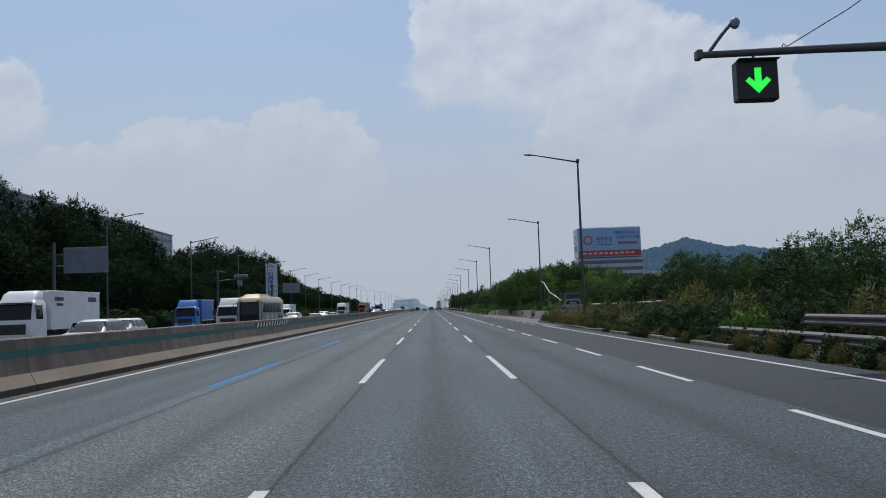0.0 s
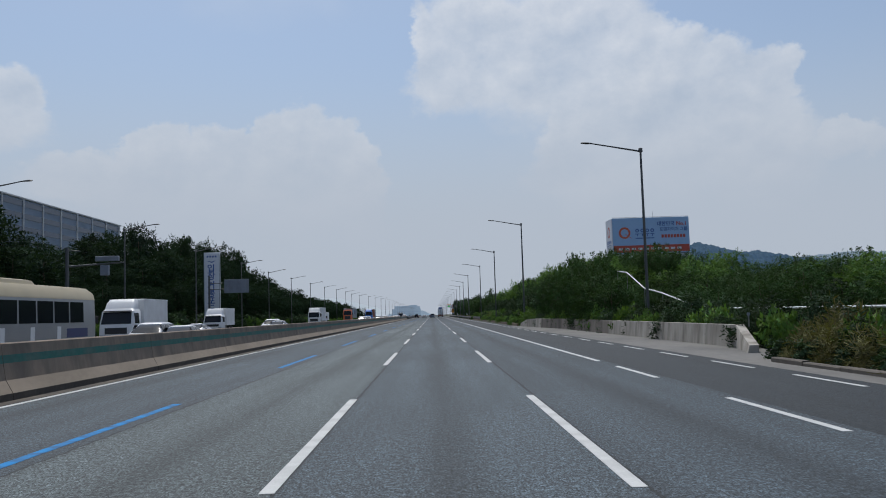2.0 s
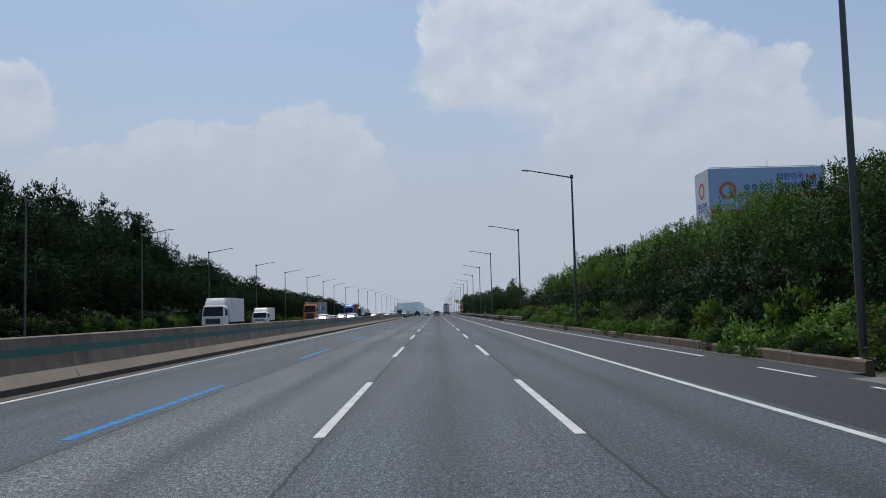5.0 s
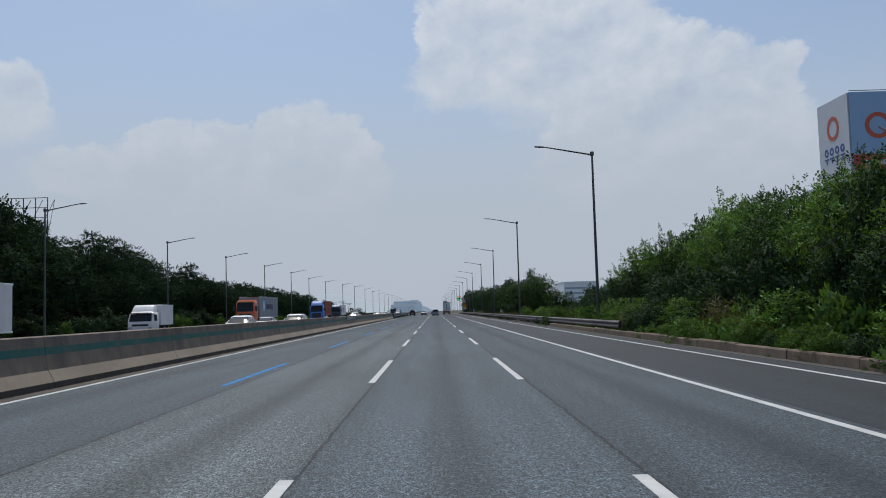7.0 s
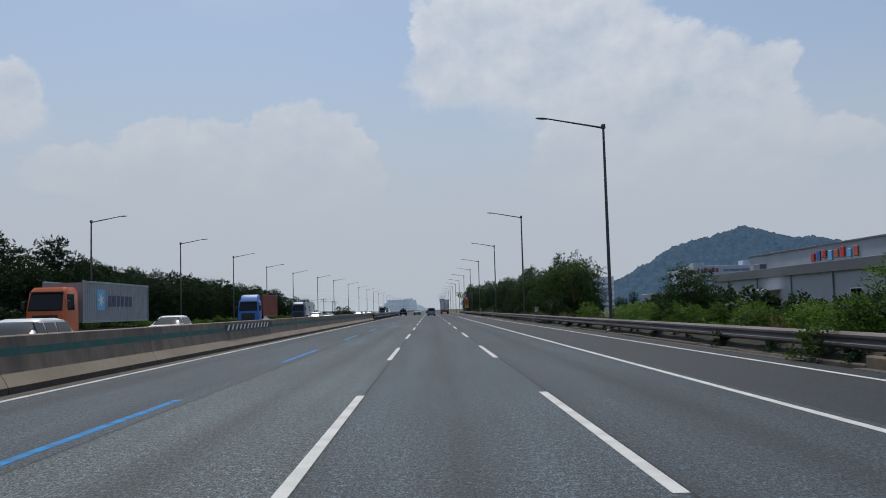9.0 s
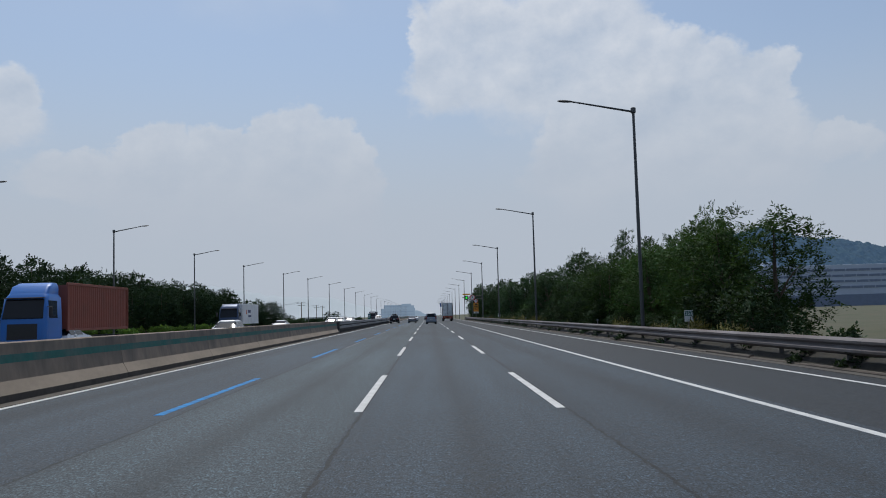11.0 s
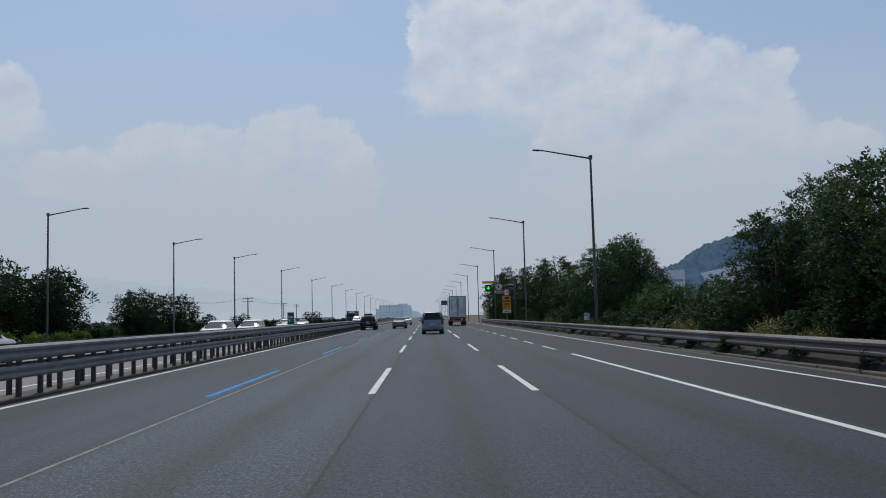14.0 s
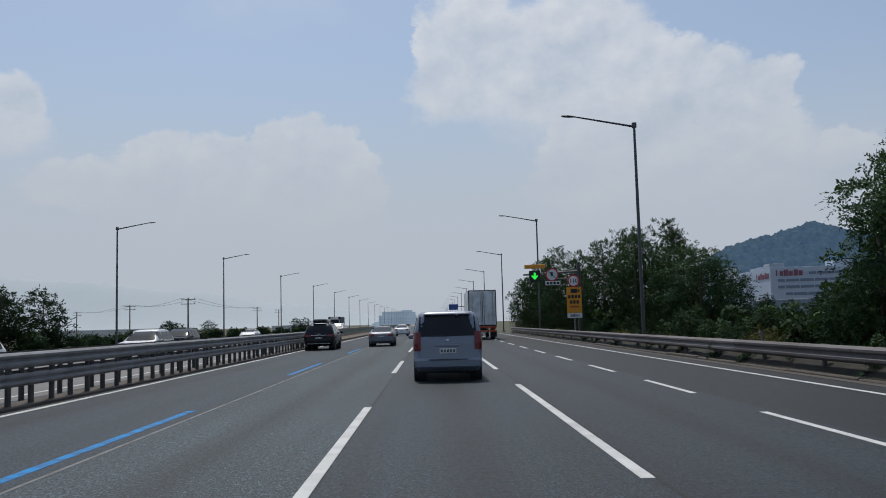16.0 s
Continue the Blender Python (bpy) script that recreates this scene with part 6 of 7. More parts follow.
plain_sign("road_sign", "back of a large grey-blue motorway sign on steel mast", "road sign", -30.6, -26.9, 72.0, 5.55, 7.7, SIGN_BACK, -31.5, 8.2)
plain_sign("road_sign", "back of a grey-blue motorway sign beside tall banner", "road sign", -31.3, -27.6, 180.2, 5.75, 7.8, SIGN_BACK, -33.6, 8.4)
plain_sign("road_sign", "small grey sign back low on the far verge", "road sign", -33.4, -31.2, 150.0, 2.1, 3.6, SIGN_BACK, -32.3, 3.6, 1)
cctv = thing("camera_mast", "grey steel mast with cantilever arm and small sign box", "camera mast", at=pose(0, 124.5, 0))
part("mast", Mesh().tube([(-31, 0, -0.2), (-31, 0, 8.2)], [0.19, 0.15], 12), POLE, cctv, smooth=True)
part("mast_arm", Mesh().tube([(-31, 0, 6.6), (-26.2, 0, 6.85)], [0.09, 0.06], 8), POLE, cctv, smooth=True)
part("sign_box", Mesh().box((-27.6, 0, 7.2), (2.0, 0.3, 0.42), 0.03), SIGN_BACK, cctv)
part("camera_box", Mesh().box((-27.8, 0, 6.2), (0.7, 0.4, 0.85), 0.04), SIGN_BACK, cctv)
part("lamp_arm", Mesh().tube([(-31, 0, 8.0), (-29.9, 0, 7.9)], 0.05, 8), POLE, cctv, smooth=True)

# tall vertical banner board
banner = thing("banner_board", "tall white vertical banner board with dark blue lettering", "sign board", at=pose(-34.9, 187.2, 0, 0, 0, 0))
part("board", Mesh().box((0, 0, 6.6), (2.5, 0.5, 11.8), 0.04), BANNER_WHITE, banner)
for s in (-1, 1):
    part("edge_trim", Mesh().box((s * 1.22, -0.262, 6.6), (0.08, 0.03, 11.7), 0.01), SIGN_BACK, banner)
part("top_mark", Mesh().add([(-0.75, -0.262, 11.15), (0.05, -0.262, 10.85), (0.75, -0.262, 11.3), (0.05, -0.262, 11.05)], [(0, 1, 2, 3)]), BLUE_INK, banner)
for i in range(4):
    part("lettering_bar", Mesh().box((-0.63 + 0.42 * i, -0.262, 11.85), (0.26, 0.02, 0.3)), BLUE_INK, banner)
for i, ch in enumerate("입장거봉포도"):
    lettering(ch, 1.35, BLUE_INK, banner, pose(-0.1, -0.262, 9.9 - 1.22 * i - (0.25 if i > 1 else 0)))
part("red_mark", Mesh().add([(-0.6, -0.262, 1.9), (0.6, -0.262, 2.3), (0.6, -0.262, 2.75), (0.0, -0.262, 2.2)], [(0, 1, 2, 3)]), AD_RED, banner)

# rooftop billboard with its building
bb = thing("billboard_building", "low banded office building carrying a large pale blue billboard box", "building", at=pose(48.9, 277.5, 0))
part("block", Mesh().box((10.6, 6.5, 7.6), (21.5, 12.0, 16.4), 0.05), material("pale_office_wall", (0.45, 0.5, 0.55), 0.7, vary=0.06, scale=1, dirt=(0.35, 0.38, 0.42), dirt_amount=0.4), bb)
for i in range(6):
    part("window_band", Mesh().box((10.6, 0.46, 3.0 + 2.3 * i), (21.0, 0.1, 1.1), 0.02), material("blue_window_glass", (0.06, 0.1, 0.15), 0.12, vary=0.2, scale=0.6) if i == 0 else bpy.data.materials["blue_window_glass"], bb, "dark blue ribbon window")
panel = part("billboard_front", Mesh().box((10.3, 0.1, 20.9), (20.6, 0.2, 9.6), 0.02), AD_BLUE, bb, "pale blue advertising face")
part("billboard_back", Mesh().box((10.3, 8.0, 20.9), (20.6, 0.2, 9.6), 0.02), AD_PALE, bb)
side = part("billboard_side", Mesh().box((-0.05, 4.1, 20.9), (0.2, 7.7, 9.6), 0.02), AD_PALE, bb, "pale side face")
part("billboard_side", Mesh().box((20.6, 4.1, 20.9), (0.2, 7.7, 9.6), 0.02), AD_PALE, bb)
part("billboard_top", Mesh().box((10.3, 4.0, 25.6), (20.4, 7.8, 0.15)), SIGN_BACK, bb)
part("roof_rail", Mesh().tube([(0, 0, 25.85), (20.5, 0, 25.85)], 0.05, 6), SIGN_BACK, bb)
part("lightning_rod", Mesh().tube([(12, 4, 25.6), (12, 4, 27.8)], 0.04, 6), SIGN_BACK, bb)
part("red_band", Mesh().box((10.3, -0.03, 17.35), (20.4, 0.06, 1.9)), AD_RED, panel, "red band")


def ring(cx, cz, r0, r1, y, squeeze=1.0, n=28):
    m = Mesh()
    for r, d in ((r1, y), (r0, y), (r0, y + 0.05), (r1, y + 0.05)):
        m.v += [(cx + squeeze * r * math.cos(2 * math.pi * i / n), d, cz + r * math.sin(2 * math.pi * i / n)) for i in range(n)]
    for k in range(4):
        for i in range(n):
            m.f.append((k * n + i, k * n + (i + 1) % n, ((k + 1) % 4) * n + (i + 1) % n, ((k + 1) % 4) * n + i))
    return m


part("ring_emblem", ring(3.2, 21.7, 1.05, 1.55, -0.05), AD_ORANGE, panel, "orange ring emblem")
for i in range(2):
    part("emblem_stroke", Mesh().tube([(3.2 + 0.25 * i, -0.04, 21.5 - 0.15 * i), (4.9 + 0.2 * i, -0.04, 20.3 - 0.1 * i)], 0.06, 6), AD_ORANGE, panel)
for i in range(4):
    part("logo_shape", ring(6.6 + 1.35 * i, 22.25, 0.25, 0.5, -0.05, n=14), BLUE_INK, panel)
    part("logo_shape", Mesh().box((6.6 + 1.35 * i, -0.03, 21.35), (1.1, 0.05, 0.18)), BLUE_INK, panel)
    part("logo_shape", Mesh().box((6.6 + 1.35 * i, -0.03, 21.0), (0.2, 0.05, 0.55)), BLUE_INK, panel)
part("lettering_bar", Mesh().box((8.6, -0.03, 20.2), (5.0, 0.04, 0.25)), BLUE_INK, panel)
lettering("대한민국", 1.3, BLUE_INK, panel, pose(14.4, -0.03, 23.9))
lettering("No.1", 1.4, AD_RED, panel, pose(18.6, -0.03, 23.9))
lettering("프랜차이즈 그룹", 1.12, BLUE_INK, panel, pose(16.4, -0.03, 22.4))
for z, n_, w, mt in ((20.6, 8, 0.8, AD_RED),):
    for i in range(n_):
        part("lettering_bar", Mesh().box((13.0 + i * (6.6 / n_) + w / 2, -0.03, z), (w * 0.75, 0.05, 0.85)), mt, panel)
for i in range(10):
    part("lettering_bar", Mesh().box((2.0 + i * 1.75, -0.07, 17.35), (1.1, 0.03, 0.55)), AD_PALE, panel)
sq = ring(0, 0, 1.0, 1.5, 0)
part("ring_emblem", sq, AD_ORANGE, side, "orange ring emblem", at=pose(-0.18, 4.1, 22.2, 0, 0, -90))
for i in range(4):
    part("logo_shape", ring(0, 0, 0.25, 0.5, 0, n=14), BLUE_INK, side, at=pose(-0.18, 2.0 + 1.35 * i, 19.5, 0, 0, -90))
    part("logo_shape", Mesh().box((-0.17, 2.0 + 1.35 * i, 18.7), (0.05, 1.1, 0.18), 0.02), BLUE_INK, side)
    part("logo_shape", Mesh().box((-0.17, 2.0 + 1.35 * i, 18.35), (0.05, 0.2, 0.55), 0.02), BLUE_INK, side)

# km posts, distance sign in the median
for y, lab in ((323.0, "1"), (423.2, "0")):
    k = thing("kilometre_sign", "small white and green kilometre plate on a post", "road sign", at=pose(11.0, y, 0))
    part("post", Mesh().tube([(0, 0.03, -0.2), (0, 0.03, 1.05)], 0.03, 8), STEEL, k, smooth=True)
    part("plate", Mesh().box((0, 0, 1.25), (0.38, 0.02, 0.5), 0.004), SIGN_WHITE, k)
    part("green_field", Mesh().box((0, -0.012, 1.36), (0.34, 0.01, 0.2), 0.002), SIGN_GREEN, k)
    lettering("353", 0.2, SIGN_WHITE, k, pose(0, -0.02, 1.36))
    lettering(lab, 0.25, INK, k, pose(0.06, -0.014, 1.12))
gs = thing("distance_sign", "narrow green distance sign with white lettering in the median", "road sign", at=pose(-9.9, 421.3, 0))
part("post", Mesh().tube([(0, 0.04, 0), (0, 0.04, 1.4)], 0.035, 8), STEEL, gs, smooth=True)
part("panel", Mesh().box((0, 0, 1.66), (0.46, 0.02, 0.84), 0.004), SIGN_GREEN, gs)
part("route_shield", Mesh().box((0, -0.014, 1.97), (0.2, 0.01, 0.15), 0.004), BLUE_INK, gs)
lettering("대전", 0.2, SIGN_WHITE, gs, pose(0, -0.016, 1.74))
lettering("81", 0.24, SIGN_WHITE, gs, pose(-0.04, -0.016, 1.5))
part("lower_plate", Mesh().box((0, -0.002, 1.17), (0.46, 0.02, 0.12), 0.004), SIGN_WHITE, gs)

# speed sign with orange camera notice
ss = thing("speed_sign", "round speed limit sign above an orange camera notice board", "road sign", at=pose(10.2, 475.0, 0))
part("post", Mesh().tube([(0, 0.06, -0.2), (0, 0.06, 4.6)], 0.06, 10), STEEL, ss, smooth=True)


def disc(r, y, n=28):
    return Mesh().rings([[(r * math.cos(2 * math.pi * i / n), y, r * math.sin(2 * math.pi * i / n)) for i in range(n)], [(r * math.cos(2 * math.pi * i / n), y + 0.02, r * math.sin(2 * math.pi * i / n)) for i in range(n)]])


d_ = part("speed_disc", disc(0.46, 0), SIGN_RED, ss, "red ring", at=(0, 0, 4.42))
part("white_face", disc(0.36, -0.006), SIGN_WHITE, d_)
lettering("110", 0.42, INK, d_, pose(0, -0.012, 0))
ob_ = part("orange_board", Mesh().box((0, 0, 3.0), (1.1, 0.04, 1.9), 0.01), SIGN_ORANGE, ss, "orange notice board")
part("camera_symbol", Mesh().box((0, -0.025, 3.68), (0.5, 0.02, 0.3), 0.005).box((0.34, -0.025, 3.68), (0.14, 0.02, 0.18), 0.005), INK, ob_)
for z, n_ in ((3.25, 4), (2.85, 3)):
    for i in range(n_):
        part("lettering_bar", Mesh().box(((i - (n_ - 1) / 2) * 0.24, -0.025, z), (0.17, 0.02, 0.24)), INK, ob_)
part("lettering_bar", Mesh().box((0, -0.025, 2.5), (0.7, 0.02, 0.1)), AD_RED, ob_)
part("distance_plate", Mesh().box((0, 0, 1.86), (1.1, 0.04, 0.36), 0.01), SIGN_WHITE, ss)
lettering("500m", 0.3, INK, ss, pose(0, -0.026, 1.86))

# far gantry arm with signals
gt = thing("lane_signal", "cantilever arm with lit green arrow, round prohibition sign and amber board", "traffic signal", at=pose(0, 485.0, 0))
part("mast", Mesh().tube([(12.4, 0.2, -0.3), (12.4, 0.2, 6.4)], [0.2, 0.16], 12), POLE, gt, smooth=True)
part("mast_arm", Mesh().tube([(12.4, 0.2, 5.7), (7.6, 0.2, 5.5)], [0.12, 0.08], 10), POLE, gt, smooth=True)
part("arm_truss", Mesh().tube([(12.4, 0.2, 5.1), (9.9, 0.2, 5.05)], 0.07, 8), POLE, gt, smooth=True)
c2 = part("case", Mesh().box((8.55, 0, 5.35), (0.95, 0.3, 0.95), 0.03), CASE, gt)
part("arrow", down_arrow(0.6, -0.17), GREEN_LED, c2, "lit green down arrow", at=(8.55, 0, 5.35))
part("amber_board", Mesh().box((8.6, 0, 6.18), (1.8, 0.08, 0.34), 0.02), SIGN_ORANGE, gt, "amber board")
r_ = part("prohibition_disc", disc(0.56, -0.1), SIGN_RED, gt, at=(10.05, 0, 5.45))
part("white_face", disc(0.46, -0.106), SIGN_WHITE, r_)
part("black_symbol", Mesh().box((-0.02, -0.12, 0.05), (0.16, 0.015, 0.34), 0.03).tube([(-0.3, -0.12, 0.3), (0.3, -0.12, -0.3)], 0.03, 6), INK, r_)
part("lower_plate", Mesh().box((10.1, -0.1, 4.72), (1.3, 0.04, 0.36), 0.01), SIGN_WHITE, gt)
for i in range(4):
    part("lettering_bar", Mesh().box((9.66 + 0.29 * i, -0.125, 4.72), (0.2, 0.015, 0.2)), INK, gt)

# patrol car cut-out standing in the weeds
# white board print made greyer, its backlit shade put into the colour
BOARD_GREY = material("shade_greyed_board_print", (0.36, 0.39, 0.43), 0.6, vary=0.16, scale=4, dirt=(0.2, 0.21, 0.22), dirt_amount=0.6, dirt_scale=1.2)
BOARD_RED = material("dark_red_print", (0.22, 0.022, 0.028), 0.55, vary=0.2, scale=8)
BOARD_BLUE = material("dark_blue_print", (0.03, 0.09, 0.26), 0.55, vary=0.2, scale=8)


def board_shape(outline, y0, y1):
    """A flat board cut to an outline given in x, z."""
    n = len(outline)
    return Mesh().add([(x, y, z) for y in (y0, y1) for x, z in outline],
                      [tuple(range(n)), tuple(range(2 * n - 1, n - 1, -1))] + [(i, i + n, (i + 1) % n + n, (i + 1) % n) for i in range(n)])


dc = thing("patrol_car_cutout", "cut-out board of a white patrol car among weeds, greyed as if backlit", "sign board", at=pose(11.05, 67.6, 0.46, 0, 0, 4))
low = part("lower_board", board_shape(((-0.94, 0.0), (0.94, 0.0), (0.97, 0.3), (0.95, 0.66), (0.84, 0.9), (0.7, 1.02), (-0.7, 1.02), (-0.84, 0.9), (-0.95, 0.66), (-0.97, 0.3)), 0, 0.05), BOARD_GREY, dc, "pale lower body board, greyed as if backlit")
up = part("upper_board", board_shape(((-0.7, 1.0), (0.7, 1.0), (0.6, 1.3), (0.5, 1.4), (0.56, 1.44), (0.56, 1.88), (-0.56, 1.88), (-0.56, 1.44), (-0.5, 1.4), (-0.6, 1.3)), 0.01, 0.06), BOARD_GREY, dc, "pale roof board with light bar")
part("rear_window", board_shape(((-0.6, 1.04), (0.6, 1.04), (0.5, 1.27), (0.4, 1.33), (-0.4, 1.33), (-0.5, 1.27)), -0.012, 0.005), DARK, up, "dark rear window shape")
part("window_glint", board_shape(((-0.3, 1.1), (0.34, 1.08), (0.26, 1.2), (-0.2, 1.24)), -0.02, -0.014), BOARD_GREY, up)
part("light_bar_backing", board_shape(((-0.53, 1.47), (0.53, 1.47), (0.53, 1.84), (-0.53, 1.84)), -0.012, 0.005), DARK, up, "dark light bar backing")
part("light_bar", board_shape(((-0.48, 1.53), (-0.04, 1.52), (-0.05, 1.7), (-0.46, 1.69)), -0.026, -0.015), BOARD_RED, up, "dark red light bar")
part("light_bar", board_shape(((0.02, 1.53), (0.47, 1.52), (0.45, 1.69), (0.03, 1.71)), -0.026, -0.015), BOARD_RED, up, "dark red light bar")
part("light_bar", board_shape(((-0.5, 1.75), (0.5, 1.75), (0.46, 1.87), (-0.5, 1.86)), -0.026, -0.015), BOARD_BLUE, up, "blue light bar")
for s in (-1, 1):
    lamp = [(s * 0.95, 0.64), (s * 0.88, 0.86), (s * 0.7, 0.9), (s * 0.48, 0.8), (s * 0.62, 0.7)]
    part("lamp_shape", board_shape(lamp if s < 0 else lamp[::-1], -0.014, -0.004), BOARD_RED, low, "dark red lamp shape")
    part("stake", Mesh().box((s * 0.6, 0.08, 0.1), (0.06, 0.05, 1.7)), STEEL_DULL, dc)
part("boot_line", Mesh().box((0, -0.008, 0.7), (1.0, 0.012, 0.03)), DARK, low)
part("bumper_line", Mesh().box((0, -0.008, 0.3), (1.84, 0.012, 0.05)), DARK, low)
part("plate_shape", Mesh().box((0, -0.01, 0.5), (0.5, 0.012, 0.13)), SIGN_WHITE, low)

# pipe railing up the bank
pipe = thing("pipe_railing", "pale steel pipe railing along and up the bank", "railing", at=pose(0, 0, 0))
track = [(16.0, 60.0, 1.52), (16.2, 72.0, 1.42), (16.3, 86.0, 1.4), (16.2, 101.0, 1.45), (16.2, 106.0, 1.8), (16.2, 112.0, 2.6), (16.2, 117.0, 3.1), (16.3, 123.0, 4.6), (16.4, 127.0, 4.9)]
part("handrail", Mesh().tube(track, 0.05, 8), SIGN_WHITE, pipe, "pale handrail pipe", smooth=True)
for x, y, z in track:
    part("post", Mesh().tube([(x, y, ground_height(x, y) - 0.1), (x, y, z)], 0.035, 8), STEEL, pipe, smooth=True)

# delineator posts on the verge
for y in (83.5, 262.0, 300.0, 340.0, 380.0, 440.0):
    d0 = thing("delineator", "small white roadside delineator with round reflector", "delineator", "verge delineators", at=pose(10.35 if y > 140 else right_foot(y) + 0.2, y, 0.0 if y > 140 else 0.9))
    part("stem", Mesh().tube([(0, 0, -0.1), (0, 0, 0.95 if y > 140 else 0.3)], 0.03, 8), STEEL, d0)
    part("reflector", disc(0.065, -0.02, 14), SIGN_BACK, d0, at=(0, 0, 1.0 if y > 140 else 0.36))

# ---- buildings and distance ----
CLAD = material("grey_blue_cladding", (0.2, 0.26, 0.34), 0.6, 0.2, vary=0.07, scale=0.5, dirt=(0.15, 0.2, 0.27), dirt_amount=0.5, dirt_scale=0.1)
CLAD_WHITE = material("white_cladding", (0.55, 0.56, 0.57), 0.6, vary=0.06, scale=0.6, dirt=(0.4, 0.4, 0.4), dirt_amount=0.4, dirt_scale=0.2)
HALL_GREY = material("grey_blue_hall_cladding", (0.34, 0.38, 0.43), 0.65, vary=0.08, scale=0.6, dirt=(0.25, 0.28, 0.32), dirt_amount=0.5, dirt_scale=0.25)
# distance haze is put into the next two base colours as a bluish paling
OFFICE_PALE = material("haze_pale_cladding", (0.72, 0.78, 0.85), 0.6, vary=0.06, scale=0.6, dirt=(0.6, 0.65, 0.72), dirt_amount=0.4, dirt_scale=0.2)
BAND_PALE = material("haze_pale_window_band", (0.3, 0.39, 0.5), 0.35, vary=0.12, scale=0.5)
EAVE = material("dark_grey_fascia", (0.12, 0.13, 0.15), 0.6, vary=0.1, scale=1)
wl = thing("warehouse", "long grey-blue clad warehouse on the slope above trees", "building", at=pose(-90, 0, 0))
part("wall_block", Mesh().box((-22, 225, 16.5), (44, 146, 27), 0.05), CLAD, wl)
part("roof_edge", Mesh().box((-21.9, 225, 30.05), (44.4, 146.6, 0.35), 0.03), CLAD_WHITE, wl, "pale roof edge")
for i in range(16):
    part("pilaster", Mesh().box((0.12, 154 + 9.5 * i, 17), (0.3, 0.5, 25.6), 0.03), CLAD_WHITE, wl)
WINDOW_STRIP = material("dark_blue_window_strip", (0.05, 0.08, 0.13), 0.25, vary=0.2, scale=0.7)
for z in (20.3, 23.2, 26.1, 28.8):
    part("window_band", Mesh().box((0.03, 225, z), (0.14, 145.6, 1.2), 0.02), WINDOW_STRIP, wl, "dark blue window strip")
wr = thing("warehouse", "white and grey factory hall with dark fascia and coloured sign letters", "building", at=pose(45, 0, 0))
part("hall", Mesh().box((15, 316, 2.6), (30, 100, 5.2), 0.05), HALL_GREY, wr)
part("fascia", Mesh().box((14.9, 316, 5.15), (30.6, 100.6, 1.2), 0.03), EAVE, wr, "dark grey fascia band")
part("upper_hall", Mesh().box((17, 311, 6.8), (30, 92, 2.2), 0.04), HALL_GREY, wr)
part("roof_edge", Mesh().box((17, 311, 7.95), (30.3, 92.4, 0.22), 0.02), EAVE, wr)
for i, col in enumerate((SIGN_RED, BLUE_INK, SIGN_RED, SKY_INK, AD_ORANGE, SIGN_RED, SKY_INK, AD_ORANGE)):
    part("sign_letter_bar", Mesh().box((1.9, 336.0 - 1.5 * i, 6.75 + 0.12 * (i % 3 - 1)), (0.12, 0.95, 0.95 + 0.2 * (i % 2)), 0.05), col, wr)
for i in range(4):
    wn = part("window_frame", Mesh().box((-0.04, 322 - 9 * i, 1.9), (0.12, 2.6, 1.5), 0.02), SIGN_WHITE, wr)
    part("pane", Mesh().box((-0.1, 321.4 - 9 * i, 1.9), (0.05, 1.1, 1.3)), GLASS, wn)
    part("pane", Mesh().box((-0.1, 322.6 - 9 * i, 1.9), (0.05, 1.1, 1.3)), GLASS, wn)
for i in range(5):
    part("downpipe", Mesh().tube([(-0.12, 360 - 11 * i, 0), (-0.12, 360 - 11 * i, 4.6)], 0.09, 8), EAVE, wr)
part("canopy", Mesh().box((-1.2, 344, 2.9), (2.4, 5.0, 0.14), 0.03), SIGN_WHITE, wr)
part("door", Mesh().box((-0.05, 344, 1.2), (0.12, 2.4, 2.4), 0.02), SIGN_BACK, wr)
part("ac_unit", Mesh().box((2, 352, 6.2), (1.8, 2.4, 0.9), 0.05), SIGN_BACK, wr)
for x, y, sx, sy, h, mt, lab in ((87, 700, 21, 40, 17, OFFICE_PALE, "pale grey-blue factory shed far off"),
                                 (150, 760, 30, 20, 8, CLAD, "grey shed below the hill"), (-120, 760, 40, 20, 3, CLAD_WHITE, "low white shed on the plain"), (-190, 820, 60, 25, 3.1, CLAD_WHITE, "long pale shed on the plain"), (-75, 900, 30, 20, 3, CLAD_WHITE, "grey shed on the plain"), (60, 760, 40, 20, 9, CLAD_WHITE, "pale shed beside the motorway")):
    b_ = thing("building", lab, "building", "distant buildings", at=pose(x, y, -2))
    part("wall_block", Mesh().box((0, 0, h / 2 + 0.5), (sx, sy, h + 1), 0.05), mt, b_)
    part("parapet", Mesh().box((0, 0, h + 1.1), (sx + 0.3, sy + 0.3, 0.3), 0.03), SIGN_WHITE, b_)
    for i in range(int(h // 3.2)):
        part("window_band", Mesh().box((0, -sy / 2 - 0.04, 2.4 + 3.0 * i), (sx * 0.94, 0.1, 1.1), 0.02), BAND_PALE, b_)

# office block below the hill: front along its own x, gable end on x = 0
off = thing("office_block", "long pale office block with dark window bands and red sign shapes", "building", at=pose(253.5, 1040, -2, 0, 0, -5.7) @ Matrix.Diagonal((1.75, 1.75, 1.75, 1)))
# distance haze is mixed into the wall, sign and glass base colours
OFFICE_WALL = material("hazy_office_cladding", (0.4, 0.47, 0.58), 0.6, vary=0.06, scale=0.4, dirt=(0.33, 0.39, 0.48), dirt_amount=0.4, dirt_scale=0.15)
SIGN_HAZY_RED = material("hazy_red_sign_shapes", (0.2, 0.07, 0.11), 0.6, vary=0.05)
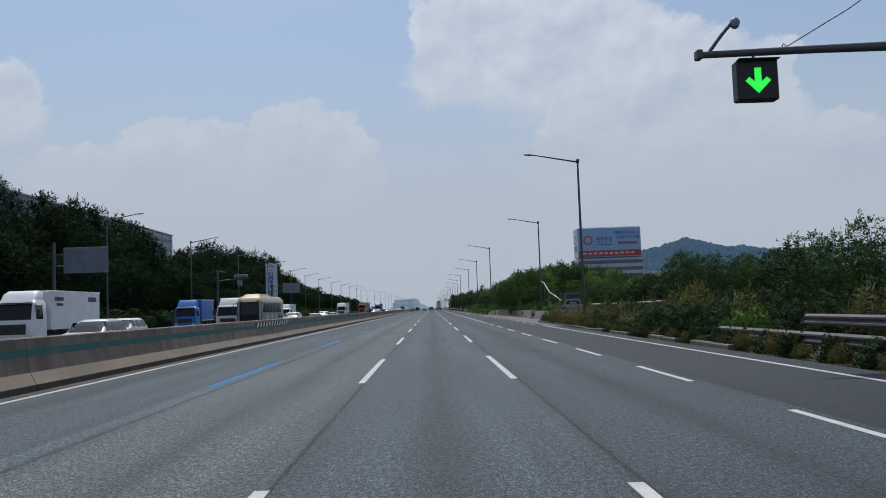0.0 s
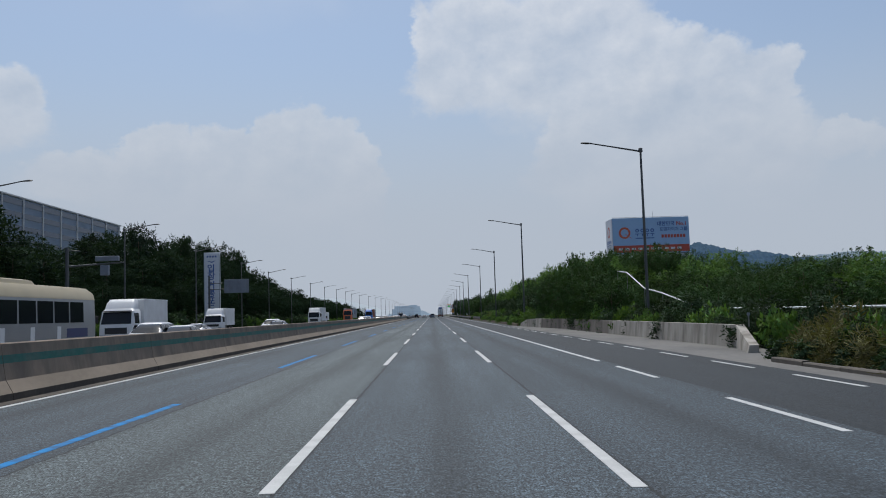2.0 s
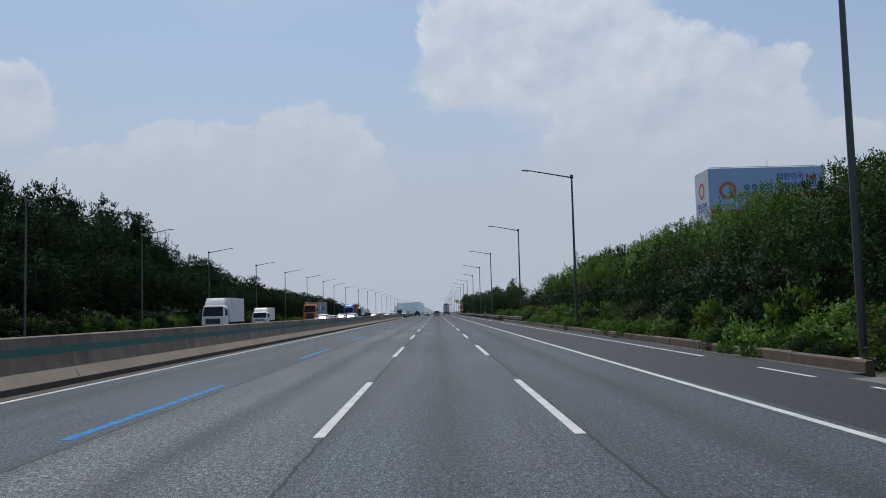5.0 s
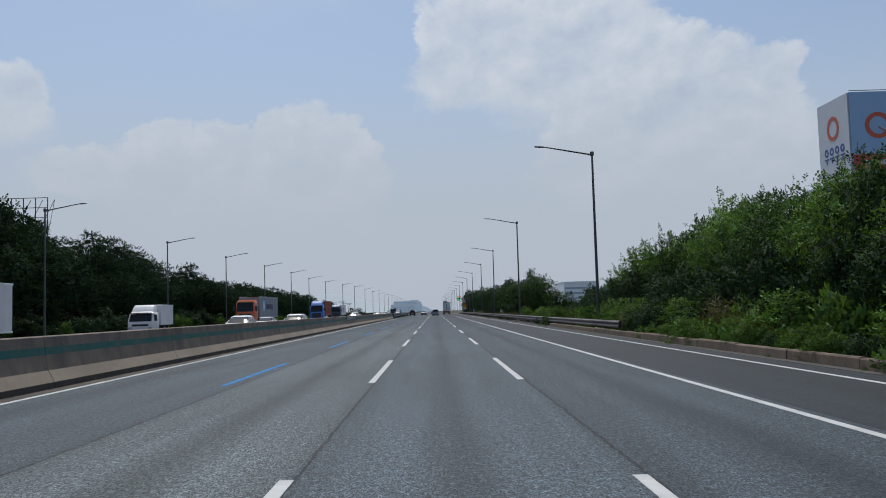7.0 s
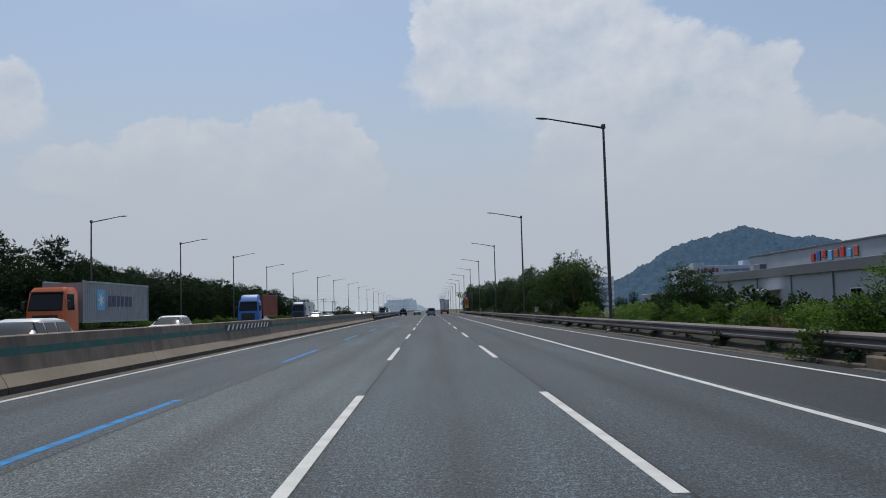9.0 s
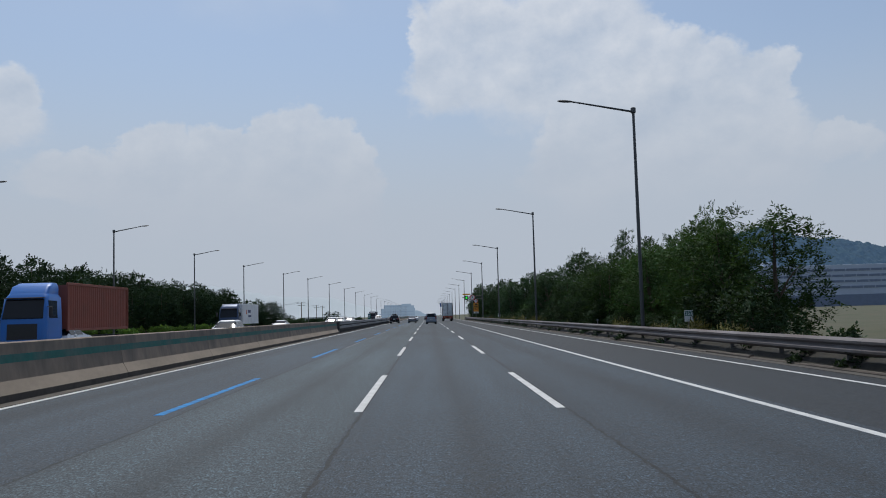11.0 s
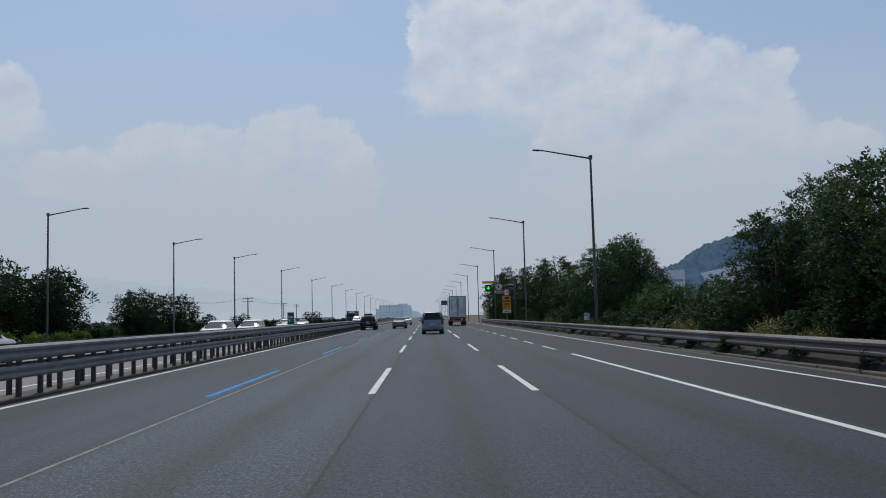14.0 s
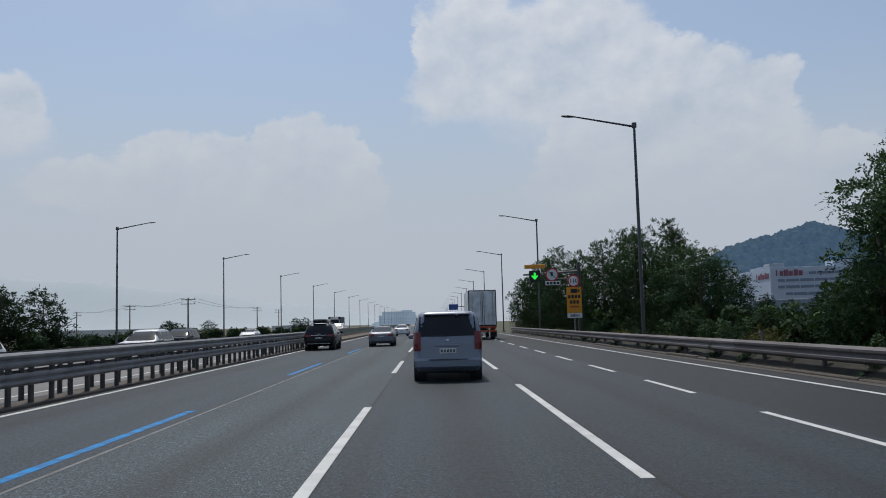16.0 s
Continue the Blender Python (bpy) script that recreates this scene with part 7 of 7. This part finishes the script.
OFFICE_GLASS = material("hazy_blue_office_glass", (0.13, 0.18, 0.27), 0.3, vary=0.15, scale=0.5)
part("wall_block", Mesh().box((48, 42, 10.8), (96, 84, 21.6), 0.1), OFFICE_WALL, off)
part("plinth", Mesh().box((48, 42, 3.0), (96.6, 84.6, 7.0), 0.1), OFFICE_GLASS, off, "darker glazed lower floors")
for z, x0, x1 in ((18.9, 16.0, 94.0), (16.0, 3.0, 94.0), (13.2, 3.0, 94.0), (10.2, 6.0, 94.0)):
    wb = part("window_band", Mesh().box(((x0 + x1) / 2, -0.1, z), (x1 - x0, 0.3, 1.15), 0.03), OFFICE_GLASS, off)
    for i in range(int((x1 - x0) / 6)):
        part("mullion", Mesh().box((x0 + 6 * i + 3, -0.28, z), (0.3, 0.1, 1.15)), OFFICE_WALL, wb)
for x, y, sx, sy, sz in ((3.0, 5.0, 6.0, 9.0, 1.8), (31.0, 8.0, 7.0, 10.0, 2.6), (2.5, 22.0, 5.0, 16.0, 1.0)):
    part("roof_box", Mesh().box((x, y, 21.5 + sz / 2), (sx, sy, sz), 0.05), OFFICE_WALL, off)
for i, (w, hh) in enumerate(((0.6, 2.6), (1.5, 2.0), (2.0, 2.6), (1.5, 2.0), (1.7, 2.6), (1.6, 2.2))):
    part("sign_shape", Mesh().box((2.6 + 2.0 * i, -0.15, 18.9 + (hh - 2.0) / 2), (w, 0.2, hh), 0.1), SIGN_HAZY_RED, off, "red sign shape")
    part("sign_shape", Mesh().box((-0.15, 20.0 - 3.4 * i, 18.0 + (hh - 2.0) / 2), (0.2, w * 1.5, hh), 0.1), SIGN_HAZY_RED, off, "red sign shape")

# bare steel billboard frame above the wood
for fx, fy, fz, fw in ((-63, 300, 13.5, 8.5),):
    fr = thing("steel_lattice", "bare rusty steel lattice frame of an empty billboard", "steel frame", at=pose(fx, fy, fz))
    for i in range(6):
        part("upright", Mesh().tube([(fw * i / 5, 0, -9), (fw * i / 5, 0, 5.6)], 0.07, 6), STEEL_DULL, fr)
        part("brace", Mesh().tube([(fw * i / 5, 0, 0), (fw * min(5, i + 1) / 5, 2.2, 5.6)], 0.04, 6), STEEL_DULL, fr)
    for k in range(5):
        part("rail", Mesh().tube([(0, 0, 1.4 * k), (fw, 0, 1.4 * k)], 0.05, 6), STEEL_DULL, fr)

# utility poles and wires
POLES = [(-40, 551, 8.2), (-65, 595, 8.6), (-47, 640, 8.5), (-95, 640, 8.5), (-52, 700, 9), (30, 620, 12), (34, 690, 13), (40, 780, 14), (36, 560, 10)]
for x, y, h in POLES:
    u = thing("utility_pole", "concrete utility pole with crossarms and insulators", "utility pole", "utility poles", at=pose(x, y, -1.5))
    part("pole", Mesh().tube([(0, 0, 0), (0, 0, h)], [0.17, 0.11], 10), CONCRETE, u, smooth=True)
    for k in range(2):
        ca = part("crossarm", Mesh().box((0, 0, h - 0.3 - 0.7 * k), (2.4, 0.1, 0.1), 0.01), STEEL_DULL, u)
        for i in (-1, 0, 1):
            part("insulator", Mesh().tube([(i * 1.05, 0, h - 0.25 - 0.7 * k), (i * 1.05, 0, h - 0.02 - 0.7 * k)], 0.05, 6), SIGN_WHITE, ca)
for (x0, y0, h0), (x1, y1, h1) in (((-40, 551, 8.2), (-65, 595, 8.6)), ((-65, 595, 8.6), (-95, 640, 8.5)), ((-40, 551, 8.2), (-47, 640, 8.5)), ((30, 620, 12), (34, 690, 13)), ((34, 690, 13), (40, 780, 14))):
    w_ = thing("power_line", "thin sagging power line between utility poles", "cable")
    for k in (-1, 1):
        part("wire", Mesh().tube([(x0 + (x1 - x0) * t + k, y0 + (y1 - y0) * t, -1.5 + h0 + (h1 - h0) * t - 3.2 * t * (1 - t)) for t in [i / 8 for i in range(9)]], 0.02, 4), INK, w_)


# haze before far hills and blocks is imitated by emission in their material
def backdrop_material(name, color, haze_glow, clumps=0.1):
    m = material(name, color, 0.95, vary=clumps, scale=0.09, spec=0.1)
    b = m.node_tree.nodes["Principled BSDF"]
    b.inputs["Emission Color"].default_value = tuple(haze_glow) + (1,)
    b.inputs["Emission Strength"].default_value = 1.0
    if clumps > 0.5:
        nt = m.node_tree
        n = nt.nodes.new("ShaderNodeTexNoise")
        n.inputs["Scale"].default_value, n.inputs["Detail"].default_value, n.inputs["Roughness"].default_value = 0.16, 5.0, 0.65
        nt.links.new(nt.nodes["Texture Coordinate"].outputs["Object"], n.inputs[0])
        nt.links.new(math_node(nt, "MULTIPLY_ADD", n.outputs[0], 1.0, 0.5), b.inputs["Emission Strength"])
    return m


def hill(name, label, bumps, x0, x1, y0, y1, nx, ny, mat, rough_h, foot=-4.0):
    m = Mesh()
    for j in range(ny + 1):
        for i in range(nx + 1):
            x, y = x0 + (x1 - x0) * i / nx, y0 + (y1 - y0) * j / ny
            z = foot + sum(h * math.exp(-((x - cx) / sx) ** 2 - ((y - cy) / sy) ** 2) for cx, cy, h, sx, sy in bumps)
            k = min(1.0, max(0.0, (z - foot) / 12))
            z += k * rough_h * (0.7 * noise.noise((x * 0.07, y * 0.07, 1.0)) + 0.6 * noise.noise((x * 0.2, y * 0.2, 4.0)) + 0.5 * noise.noise((x * 0.45, y * 0.45, 7.0)))
            m.v.append((x, y, z))
    n = nx + 1
    for j in range(ny):
        for i in range(nx):
            a = j * n + i
            m.f.append((a, a + 1, a + n + 1, a + n))
    return tagged(part(name, m, mat, smooth=True), label, "hill", kind="structure")


# second colour of each: the emitted haze tint
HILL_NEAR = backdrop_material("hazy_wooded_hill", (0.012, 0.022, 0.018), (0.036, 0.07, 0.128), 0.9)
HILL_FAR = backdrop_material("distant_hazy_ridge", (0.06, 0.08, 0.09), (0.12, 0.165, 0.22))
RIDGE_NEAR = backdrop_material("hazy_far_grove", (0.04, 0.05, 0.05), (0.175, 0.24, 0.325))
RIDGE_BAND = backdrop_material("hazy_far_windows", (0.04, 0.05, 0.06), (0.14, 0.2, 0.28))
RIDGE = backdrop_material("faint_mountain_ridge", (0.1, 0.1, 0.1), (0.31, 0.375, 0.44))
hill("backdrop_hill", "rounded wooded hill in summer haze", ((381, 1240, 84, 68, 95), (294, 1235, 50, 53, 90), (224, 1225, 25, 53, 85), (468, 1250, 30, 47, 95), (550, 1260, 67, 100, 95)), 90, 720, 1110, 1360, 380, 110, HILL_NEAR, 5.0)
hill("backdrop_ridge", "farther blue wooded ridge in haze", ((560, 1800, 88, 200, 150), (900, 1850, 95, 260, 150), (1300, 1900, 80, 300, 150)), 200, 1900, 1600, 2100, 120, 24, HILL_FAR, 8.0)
sgn = thing("road_sign", "distant blue direction sign on a post beside the motorway", "road sign", at=pose(6.6, 640, 0))
part("post", Mesh().tube([(3.2, 0, -0.1), (3.2, 0, 5.7), (-2.0, 0, 5.8)], 0.1, 8), STEEL_DULL, sgn)
part("panel", Mesh().box((-1.0, -0.2, 5.6), (2.4, 0.12, 1.5), 0.03), BLUE_INK, sgn, "blue sign panel")
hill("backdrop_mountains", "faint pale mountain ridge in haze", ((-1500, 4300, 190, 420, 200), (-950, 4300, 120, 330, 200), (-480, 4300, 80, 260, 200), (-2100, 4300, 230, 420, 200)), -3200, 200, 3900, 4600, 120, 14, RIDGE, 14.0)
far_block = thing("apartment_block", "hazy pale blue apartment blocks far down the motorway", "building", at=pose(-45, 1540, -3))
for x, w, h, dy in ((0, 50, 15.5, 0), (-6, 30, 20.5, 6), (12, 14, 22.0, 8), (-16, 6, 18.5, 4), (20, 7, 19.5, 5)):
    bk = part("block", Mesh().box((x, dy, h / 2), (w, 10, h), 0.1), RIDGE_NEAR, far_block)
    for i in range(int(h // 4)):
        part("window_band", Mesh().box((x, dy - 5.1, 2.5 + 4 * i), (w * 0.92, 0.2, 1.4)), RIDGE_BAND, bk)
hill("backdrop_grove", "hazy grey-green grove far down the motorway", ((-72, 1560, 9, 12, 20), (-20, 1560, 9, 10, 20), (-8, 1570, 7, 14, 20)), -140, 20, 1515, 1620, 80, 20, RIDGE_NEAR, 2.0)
